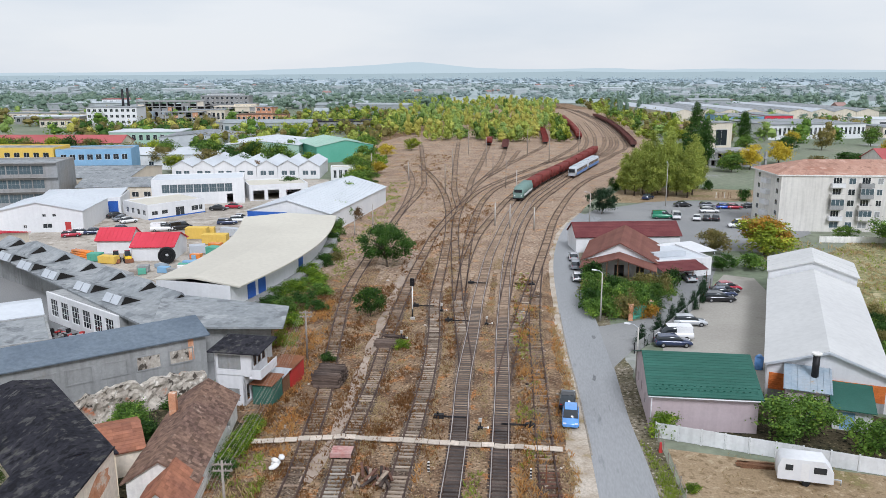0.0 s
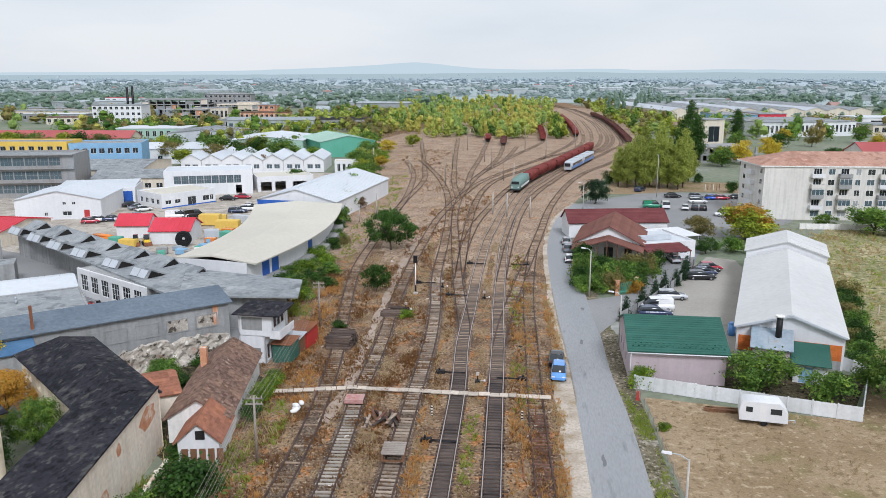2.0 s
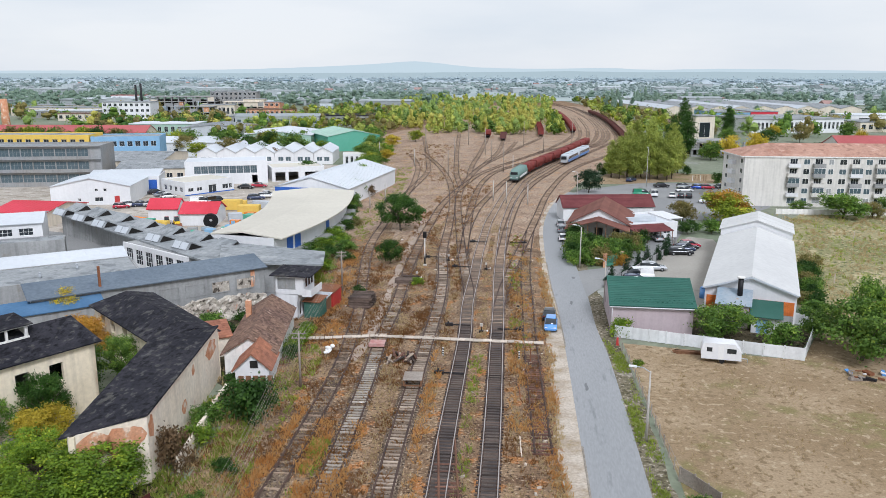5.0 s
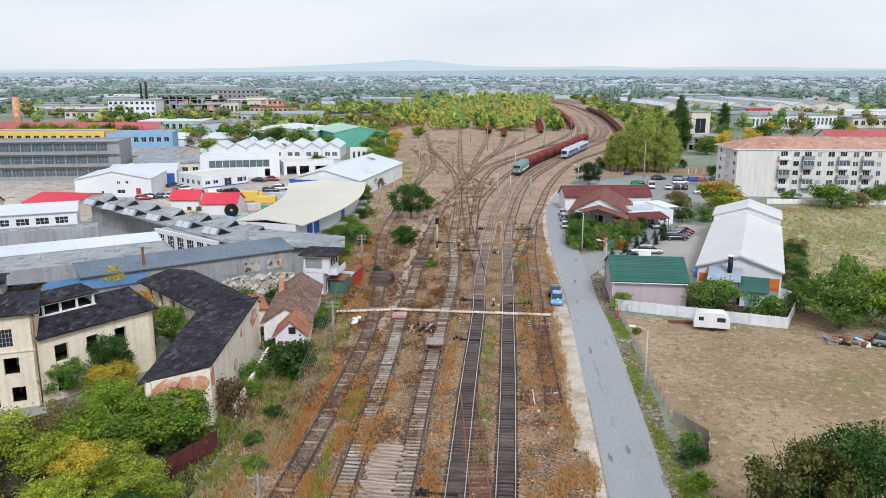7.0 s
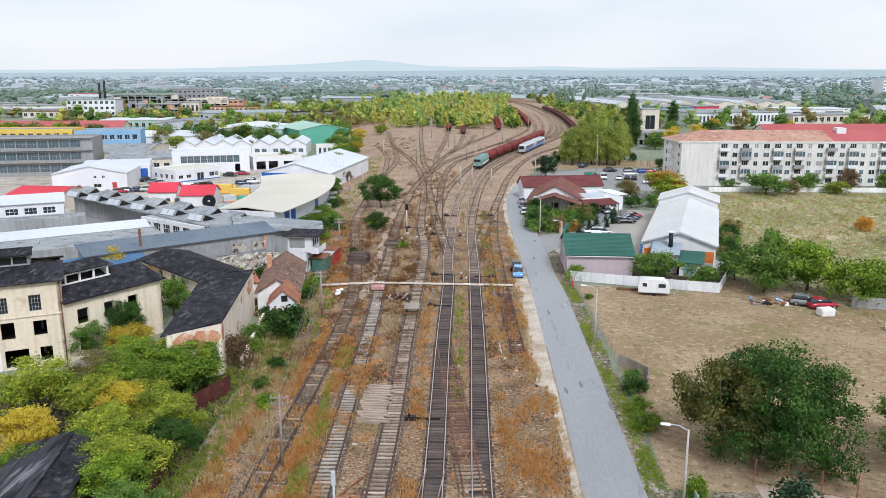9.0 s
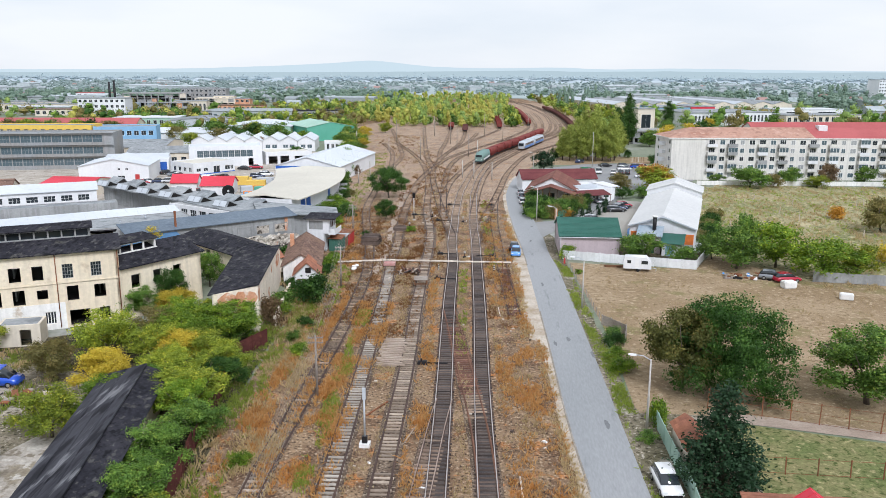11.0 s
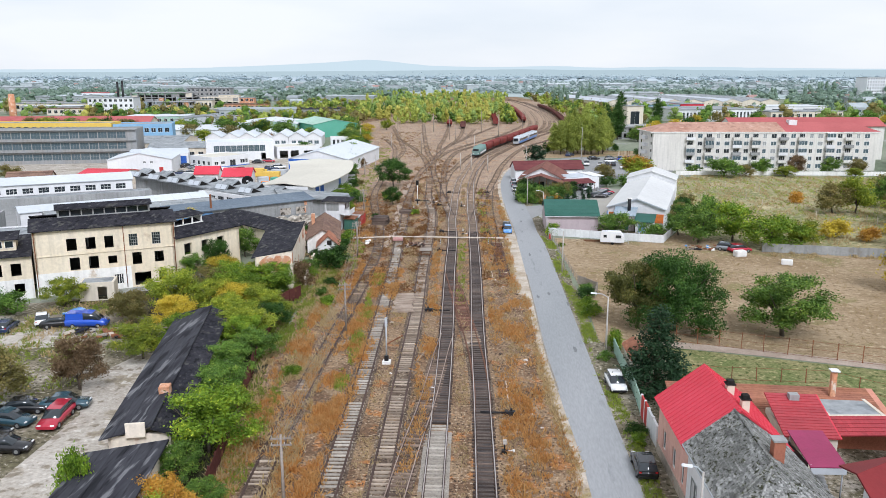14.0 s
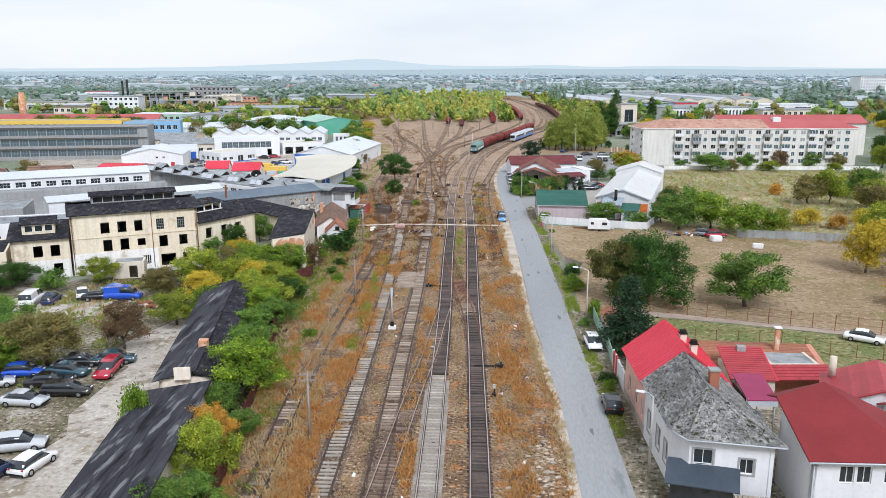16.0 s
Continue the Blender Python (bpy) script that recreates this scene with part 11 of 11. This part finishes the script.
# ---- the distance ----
# ground and leaf colours below have aerial haze mixed into them
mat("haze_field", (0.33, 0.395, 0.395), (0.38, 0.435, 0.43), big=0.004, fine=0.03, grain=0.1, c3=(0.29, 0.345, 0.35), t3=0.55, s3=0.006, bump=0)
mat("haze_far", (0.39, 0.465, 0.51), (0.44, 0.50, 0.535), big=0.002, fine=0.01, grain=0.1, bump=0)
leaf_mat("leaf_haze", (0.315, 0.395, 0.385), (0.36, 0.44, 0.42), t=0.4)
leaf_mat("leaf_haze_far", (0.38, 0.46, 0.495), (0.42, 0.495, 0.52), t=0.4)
for nm, r0, r1, z, mt, lb in (("far_fields", 900, 2300, 0.3, "haze_field", "fields and suburbs beyond the town, haze put into their colour"), ("far_plain", 2300, 4890, 0.6, "haze_far", "plain under the hills, haze put into its pale colour")):
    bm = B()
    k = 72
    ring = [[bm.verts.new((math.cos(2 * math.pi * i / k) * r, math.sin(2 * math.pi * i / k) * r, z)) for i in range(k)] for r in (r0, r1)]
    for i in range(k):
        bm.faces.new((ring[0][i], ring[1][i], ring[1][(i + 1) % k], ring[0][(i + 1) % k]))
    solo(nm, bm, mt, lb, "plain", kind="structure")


# Near-black hills that emit pale blue, so haze is painted as a glow.
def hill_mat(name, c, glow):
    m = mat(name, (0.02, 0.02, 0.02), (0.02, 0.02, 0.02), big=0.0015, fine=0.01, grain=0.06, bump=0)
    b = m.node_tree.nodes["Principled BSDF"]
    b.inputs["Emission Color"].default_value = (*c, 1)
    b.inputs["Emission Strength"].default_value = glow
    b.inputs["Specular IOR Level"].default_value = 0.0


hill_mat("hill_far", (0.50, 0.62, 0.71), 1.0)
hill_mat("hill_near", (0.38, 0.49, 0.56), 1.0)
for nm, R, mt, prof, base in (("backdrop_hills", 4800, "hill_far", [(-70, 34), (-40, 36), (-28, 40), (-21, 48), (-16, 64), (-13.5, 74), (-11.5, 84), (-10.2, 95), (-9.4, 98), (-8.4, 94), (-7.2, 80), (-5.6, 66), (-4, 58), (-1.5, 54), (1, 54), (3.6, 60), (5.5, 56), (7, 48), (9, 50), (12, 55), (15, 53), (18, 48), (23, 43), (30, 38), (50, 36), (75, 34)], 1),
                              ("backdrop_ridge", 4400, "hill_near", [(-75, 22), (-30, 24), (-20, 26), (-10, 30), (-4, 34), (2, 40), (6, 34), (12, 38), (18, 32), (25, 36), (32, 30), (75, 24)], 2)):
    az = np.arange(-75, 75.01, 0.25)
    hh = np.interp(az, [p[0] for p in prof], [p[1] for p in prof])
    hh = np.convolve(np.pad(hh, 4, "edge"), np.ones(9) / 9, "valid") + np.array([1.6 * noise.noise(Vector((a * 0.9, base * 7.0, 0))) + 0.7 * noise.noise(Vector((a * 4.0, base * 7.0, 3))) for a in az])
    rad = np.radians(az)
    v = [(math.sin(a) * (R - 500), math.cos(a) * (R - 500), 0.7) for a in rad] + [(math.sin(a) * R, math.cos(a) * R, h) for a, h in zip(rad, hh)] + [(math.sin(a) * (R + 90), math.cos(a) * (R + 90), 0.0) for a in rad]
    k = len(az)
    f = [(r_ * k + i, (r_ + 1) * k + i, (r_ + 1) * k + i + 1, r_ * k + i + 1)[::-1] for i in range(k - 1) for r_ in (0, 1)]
    solo(nm, raw(nm, v, f), mt, "low wooded hills, haze put into their glowing colour", "hills", kind="structure")


def far_wood(name, label, material, places, seed, per=70, leaf=1.3, core=True):
    """Many far crowns as one mesh; places are (x, y, height, radius)."""
    rg = np.random.RandomState(seed)
    vs, n = [], 0
    for x, y, h, r in places:
        cs = [(x + rg.normal() * r * 0.35, y + rg.normal() * r * 0.35, h * u) for u in (0.25, 0.4, 0.55, 0.7, 0.84)]
        v, k = leaf_cloud(rg, cs, [r * 0.75, r * 0.8, r * 0.75, r * 0.6, r * 0.4], per, leaf, 1.0)
        vs.append(v)
        n += k
        if core:
            for cx, cy, cz, cr in [(*cs[1], r * 0.6), (*cs[3], r * 0.46)]:
                th_, ph_ = np.meshgrid(np.arange(7) * 2 * np.pi / 7 + rg.uniform(0, 6), np.linspace(-1.2, 1.45, 5))
                k_ = cr * rg.uniform(0.72, 1.15, (5, 7))
                q = np.stack([cx + k_ * np.cos(ph_) * np.cos(th_), cy + k_ * np.cos(ph_) * np.sin(th_), np.maximum(0.1, cz + k_ * np.sin(ph_) * h / (2.6 * r))], -1)
                nx_ = np.roll(q, -1, axis=1)
                f_ = np.stack([q[:-1], nx_[:-1], nx_[1:], q[1:]], 2).reshape(-1, 3)
                vs.append(f_)
                n += 28
    return tagged(new(name, quad_mesh(name, np.concatenate(vs), n, material)), label=label, category="woods", kind="stuff")


rg = np.random.RandomState(5)
wood = {k: [] for k in ("leaf_wood_gold", "leaf_wood_green", "leaf_yellowgreen", "leaf_poplar", "leaf_green", "leaf_olive")}
for i in range(460):
    y = 392 + (rg.uniform(0, 1) ** 1.2) * 520
    lo = -60 - (y - 392) * 0.16 - (25 if y > 420 else 0)
    hi = 0.0 + (y - 392) * 0.03 - 4
    x = rg.uniform(lo, hi)
    if abs(x + 3) < 3 and y < 470:
        continue
    k = noise.noise(Vector((x * 0.03, y * 0.02, 1.0)))
    k += rg.uniform(-0.12, 0.12)
    mt = "leaf_wood_gold" if k > 0.16 else "leaf_poplar" if k > -0.05 else "leaf_wood_green" if k > -0.3 else "leaf_green"
    wood[mt].append((x, y, rg.uniform(3.5, 12.5), rg.uniform(2.0, 4.2)))
for i in range(230):
    y = rg.uniform(300, 640)
    x = rg.uniform(-150, -72) - (y - 300) * 0.12
    if y < 345 and x > -100:
        continue
    wood[("leaf_green", "leaf_poplar", "leaf_olive", "leaf_yellowgreen")[i % 4]].append((x, y, rg.uniform(5, 10), rg.uniform(2.6, 5)))
for i in range(150):
    y = rg.uniform(420, 900)
    x = rg.uniform(48, 95) - (y - 420) * 0.03
    wood[("leaf_green", "leaf_poplar", "leaf_olive", "leaf_yellowgreen")[i % 4]].append((x, y, rg.uniform(4, 9), rg.uniform(2.4, 4.5)))
for i in range(70):
    y = rg.uniform(396, 560)
    wood[("leaf_poplar", "leaf_green", "leaf_yellowgreen")[i % 3]].append((rg.uniform(3.0, 11.0), y, rg.uniform(4, 9), rg.uniform(1.6, 2.6)))
for mt, ps in wood.items():
    if ps:
        far_wood("yard_wood", "dense autumn trees grown over the yard's end", mt, ps, 9 + len(ps), per=170, leaf=0.85)

works_belt = [(rg.uniform(-262, -182), rg.uniform(372, 420), rg.uniform(7, 12), rg.uniform(3.5, 6)) for i in range(46)]
for j_, mt in enumerate(("leaf_dark", "leaf_olive", "leaf_wood_gold", "leaf_green")):
    far_wood("works_trees", "tree belt in front of the old works", mt, works_belt[j_::4], 50 + j_, per=220, leaf=0.9)

belt, belt2 = [], []
for i in range(7600):
    y = 400 + rg.uniform(0, 1) ** 1.5 * 1900
    x = rg.uniform(-0.95, 0.95) * (y * 0.72 + 120)
    if -110 < x < 60 and y < 1000:
        continue
    if noise.noise(Vector((x * 0.008, y * 0.012, 4.0))) + 0.25 * noise.noise(Vector((x * 0.03, y * 0.03, 9.0))) < -0.10:
        continue
    if (-380 < x < -95 and y < 640 or 60 < x < 250 and y < 800) and rg.uniform(0, 1) < 0.8:
        continue
    r = rg.uniform(4.5, 8.5) * (0.75 if y < 620 else 1.0)
    (belt if y < 1000 else belt2).append((x, y, rg.uniform(6, 13) * (0.75 if y > 1000 else 1), r))
far_wood("town_trees", "trees scattered through the far town", "leaf_far_hazed", [p for p in belt if p[1] >= 540], 20, per=44, leaf=1.7)
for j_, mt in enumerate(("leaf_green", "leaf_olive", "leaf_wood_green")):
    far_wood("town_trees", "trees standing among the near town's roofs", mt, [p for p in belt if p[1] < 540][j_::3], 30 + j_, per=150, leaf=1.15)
far_wood("distant_trees", "trees of the distant suburbs, haze put into their colour", "leaf_haze", belt2, 21, per=14, leaf=2.2)
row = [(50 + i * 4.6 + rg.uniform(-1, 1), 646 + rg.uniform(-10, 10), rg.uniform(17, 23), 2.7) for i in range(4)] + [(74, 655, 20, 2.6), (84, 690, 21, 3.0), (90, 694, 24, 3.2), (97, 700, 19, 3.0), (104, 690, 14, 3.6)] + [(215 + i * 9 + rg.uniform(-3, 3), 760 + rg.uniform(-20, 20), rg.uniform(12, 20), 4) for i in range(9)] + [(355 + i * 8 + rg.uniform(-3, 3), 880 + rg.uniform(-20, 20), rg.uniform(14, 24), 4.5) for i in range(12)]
far_wood("poplar_rows", "rows of tall dark poplars beyond the railway", "leaf_far_hazed", row, 22, per=160, leaf=1.4)
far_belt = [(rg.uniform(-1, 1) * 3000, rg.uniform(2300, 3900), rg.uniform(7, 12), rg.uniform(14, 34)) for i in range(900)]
far_wood("plain_woods", "woods on the far plain, haze put into their colour", "leaf_haze_far", far_belt, 23, per=10, leaf=6.0)

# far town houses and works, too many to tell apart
# walls and roofs dulled towards blue-grey, the haze painted into their colours
mat("hazed_wall", (0.39, 0.42, 0.425), (0.35, 0.38, 0.39), fine=0.5, grain=0.08, island=0.12, bump=0)
mat("hazed_roof_red", (0.35, 0.225, 0.20), (0.31, 0.205, 0.185), fine=0.5, grain=0.1, island=0.15, bump=0)
mat("hazed_roof_grey", (0.30, 0.335, 0.345), (0.345, 0.375, 0.385), fine=0.4, grain=0.1, island=0.15, bump=0)
mat("hazed_roof_white", (0.46, 0.505, 0.525), (0.42, 0.46, 0.48), fine=0.4, grain=0.05, island=0.06, bump=0)
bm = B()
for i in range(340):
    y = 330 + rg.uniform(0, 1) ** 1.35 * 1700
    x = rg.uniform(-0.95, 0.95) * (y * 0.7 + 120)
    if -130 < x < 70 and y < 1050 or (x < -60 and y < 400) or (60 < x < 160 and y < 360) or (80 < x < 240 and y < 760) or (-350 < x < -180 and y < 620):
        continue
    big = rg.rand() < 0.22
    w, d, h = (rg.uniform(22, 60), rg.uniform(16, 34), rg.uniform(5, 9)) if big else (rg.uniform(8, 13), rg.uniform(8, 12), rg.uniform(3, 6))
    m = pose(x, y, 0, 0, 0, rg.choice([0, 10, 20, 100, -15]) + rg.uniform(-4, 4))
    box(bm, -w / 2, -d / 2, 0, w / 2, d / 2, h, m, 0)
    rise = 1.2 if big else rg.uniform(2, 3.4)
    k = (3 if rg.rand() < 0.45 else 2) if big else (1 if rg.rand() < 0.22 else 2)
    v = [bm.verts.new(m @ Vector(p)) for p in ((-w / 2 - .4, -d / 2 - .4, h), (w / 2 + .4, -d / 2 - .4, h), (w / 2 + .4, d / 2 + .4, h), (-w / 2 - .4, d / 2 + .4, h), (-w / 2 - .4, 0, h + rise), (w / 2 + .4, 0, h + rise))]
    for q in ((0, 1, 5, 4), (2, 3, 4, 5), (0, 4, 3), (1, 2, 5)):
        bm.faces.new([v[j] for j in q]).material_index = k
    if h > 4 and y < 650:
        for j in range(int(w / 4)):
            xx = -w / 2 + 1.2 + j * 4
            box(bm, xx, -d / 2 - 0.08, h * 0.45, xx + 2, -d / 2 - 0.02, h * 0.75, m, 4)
solo("distant_town", bm, ["hazed_wall", "hazed_roof_red", "hazed_roof_grey", "hazed_roof_white", "glass_office"], "roofs of the distant town's houses and works", "town", kind="stuff")


def far_block(name, label, p, q, dep, h, wm, floors, cols, roof="roof_grey_felt"):
    r = thing(name, label, name.replace("_", " "), facing(p, q))
    L = math.dist(p, q)
    bm = B()
    box(bm, 0, 0, 0, L, dep, h)
    part("wall", bm, wm, r)
    bm = B()
    box(bm, -0.3, -0.3, h, L + 0.3, dep + 0.3, h + 0.4)
    part("roof", bm, roof, r)
    st = h / max(1, floors)
    for f in range(floors):
        for i in range(cols):
            w_ = L / cols * 0.55
            window(r, Matrix.Translation((L * (i + 0.22) / cols, -0.08, f * st + st * 0.3)), w_, st * 0.5, 2, 1, depth=0.1)
    return r




def frame_ruin(name, label, p, q, dep, h, floors, bays, wm, seed):
    """A half-empty concrete frame: columns, floor slabs and some walls between them."""
    rr = random.Random(seed)
    r = thing(name, label, name.replace("_", " "), facing(p, q))
    L = math.dist(p, q)
    st = h / floors
    # solid near-black block paints the shade between the columns
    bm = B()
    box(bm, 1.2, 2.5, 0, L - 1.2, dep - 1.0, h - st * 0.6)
    part("core", bm, "dark_inside", r, "solid near-black block in place of the shaded inside")
    for f in range(floors + 1):
        bm = B()
        box(bm, -0.3, -0.3, f * st, L + 0.3 - (rr.uniform(0, L * 0.3) if f == floors else 0), dep + 0.3, f * st + 0.5)
        part("floor_slab", bm, wm, r)
    for i in range(bays + 1):
        for y in (0.0, dep - 0.8):
            bm = B()
            x = (L - 0.8) * i / bays
            box(bm, x, y, 0.5, x + 0.8, y + 0.8, h)
            part("column", bm, wm, r)
    for f in range(floors):
        for i in range(bays):
            if rr.random() < 0.5:
                bm = B()
                x = (L - 0.8) * i / bays + 0.8
                box(bm, x, 0.15, f * st + 0.5, x + L / bays - 0.8, 0.45, f * st + 0.5 + st * rr.choice([0.35, 0.6, 0.92]))
                part("infill", bm, rr.choice([wm, "plaster_grey", "plaster_cream", "brick_worn"]), r)
    return r


frame_ruin("derelict_works", "dark steel and concrete frame of the old works", (-291, 532), (-243, 539), 20, 14, 4, 9, "office_grey", 3)
frame_ruin("derelict_works", "lower concrete frame of the old works", (-262, 506), (-226, 512), 14, 8, 2, 8, "plaster_grey", 5)
frame_ruin("derelict_works", "stepped concrete frame beside the brick works", (-240, 548), (-210, 553), 16, 10, 3, 6, "plaster_cream", 8)
frame_ruin("ruined_depot", "roofless concrete depot beside the silo tower", (59, 293), (81, 300), 13, 5.4, 2, 9, "plaster_grey", 11)
far_block("works_building", "white works building with window rows", (-306, 493), (-273, 498), 18, 11.5, "panel_white", 3, 9)
far_block("works_building", "white cube of the old works", (-305, 684), (-276, 689), 22, 15.5, "panel_white", 1, 3)
far_block("works_building", "long grey works building with a flat roof", (-345, 560), (-300, 566), 16, 9, "office_grey", 2, 10)
far_block("works_building", "reddish brick works building with three floors", (-204, 536), (-193, 538), 10, 10.5, "brick_worn", 3, 3)
far_block("works_building", "low grey works shed with dark openings", (-192, 436), (-160, 440), 26, 6, "plaster_grey", 1, 9)
far_block("works_building", "low works shed with a dark felt roof", (-150, 446), (-104, 452), 22, 6, "plaster_grey", 1, 12, "felt_black")
far_block("works_building", "white-roofed hall among the works' trees", (-214, 361), (-180, 367), 22, 5.6, "panel_palegreen", 1, 10, "roof_white")
far_block("works_building", "pale long shed at the edge of the works", (-420, 560), (-352, 572), 20, 6, "plaster_cream", 1, 14)
far_block("works_building", "brown brick block among the works", (-236, 588), (-210, 592), 14, 8, "brick_worn", 2, 6)
far_block("works_building", "long low pale shed beside the old works", (-395, 520), (-322, 530), 18, 6, "plaster_cream", 1, 16)
far_block("works_building", "low shed with a white roof beside the works", (-362, 498), (-318, 504), 14, 5, "plaster_grey", 1, 10, "roof_white")
far_block("works_building", "brown-roofed low house before the works", (-325, 470), (-300, 474), 12, 4.5, "plaster_cream", 1, 6, "tile_brown")
far_block("works_building", "pale block with a row of tall windows", (-246, 520), (-222, 524), 12, 9, "plaster_cream", 1, 8)
far_block("works_building", "dark upper block of the old works", (-262, 575), (-226, 580), 14, 17, "office_grey", 5, 10)
far_block("works_building", "tan boiler house of the old works", (-228, 556), (-212, 559), 12, 12, "plaster_cream", 2, 3)
far_block("works_building", "long low brick shed of the old works", (-212, 520), (-178, 525), 14, 6, "brick_worn", 1, 10, "tile_brown")
far_block("works_building", "red-roofed white hall in the far trees", (-470, 790), (-430, 796), 18, 7, "panel_white", 1, 6, "roof_apartment_red")
rb_ = random.Random(71)
for i in range(5):
    for j in range(7):
        bm = B()
        x_, y_ = -286 + i * 9 + rb_.uniform(-1, 1), 522 + rb_.uniform(-3, 3)
        if j % 2:
            rod(bm, (x_, y_, 0), (x_, y_, rb_.uniform(4, 12)), 0.5, 0.4, 6)
        else:
            box(bm, x_, y_, 0, x_ + rb_.uniform(1.5, 5), y_ + 3, rb_.uniform(2.5, 9))
        solo("works_plant", bm, rb_.choice(["black_steel", "rusty_steel", "metal_bluegrey", "plaster_grey"]), "dark tank or duct of the old works", "plant", group="works plant")
far_block("tower_block", "distant white high-rise block", (420, 858), (470, 880), 16, 24, "panel_white", 7, 14)
far_block("tower_block", "distant white high-rise block behind trees", (480, 900), (540, 930), 16, 26, "panel_white", 7, 14)
far_block("grain_tower", "concrete silo tower behind the lot", (68, 338), (77, 341), 9, 13.4, "plaster_cream", 1, 1)
far_block("supermarket", "store with a flat grey roof", (112, 507), (134, 511), 40, 7, "panel_lightblue", 1, 6)
far_block("supermarket", "red fronted store with a flat roof", (134.6, 511), (152, 514), 40, 7.6, "metal_red", 1, 4)
far_block("factory_hall", "long white factory hall with a window band", (113, 420), (166, 437), 44, 7.5, "panel_white", 1, 22)
far_block("factory_hall", "white tent hall beyond the apartments", (187, 485), (232, 494), 24, 7, "panel_white", 1, 2, "roof_white")
far_block("factory_hall", "low cream hall beside the white factory", (176, 440), (226, 452), 22, 5.5, "plaster_cream", 1, 12)
# wide factory of many low ridges
for i in range(9):
    p_ = Vector((88, 572, 0)).lerp(Vector((236, 600, 0)), i / 9)
    q_ = Vector((88, 572, 0)).lerp(Vector((236, 600, 0)), (i + 0.985) / 9)
    bay = thing("factory_bay", "grey-roofed bay of a wide ridged factory", "factory hall", facing(p_, q_), group="grey factory bays")
    gable_house(bay, (q_ - p_).length, 150, 6.4, 2.2, "plaster_cream", "roof_grey_felt" if i % 3 else "panel_grey", over=0.2, ridge_x=False)
for x, y, h in ((-300, 530, 23), (-296.5, 531, 24)):
    b1 = B()
    rod(b1, (x, y, 0), (x, y, h), 1.0, 0.8, 8)
    solo("smokestack", b1, "black_steel", "dark smokestack over the old works", "smokestack", group="smokestacks")
bm = B()
rod(bm, (-268, 340, 0), (-268, 340, 19), 2.2, 1.6, 10)
solo("brick_chimney", bm, "brick_worn", "stout old brick chimney", "chimney")
bl = thing("red_long_roof", "long building with a dark red roof behind the offices", "building", facing((-250, 282), (-168, 292)))
gable_house(bl, 82, 13, 7, 2.6, "plaster_cream", "roof_apartment_red", over=0.5)
b2 = thing("apartment_wing", "further apartment wing with a red roof", "apartment block", facing((84, 206), (140, 212)))
gable_house(b2, 56, 12, 12.2, 2.6, "block_concrete", "roof_apartment_red", over=0.7)
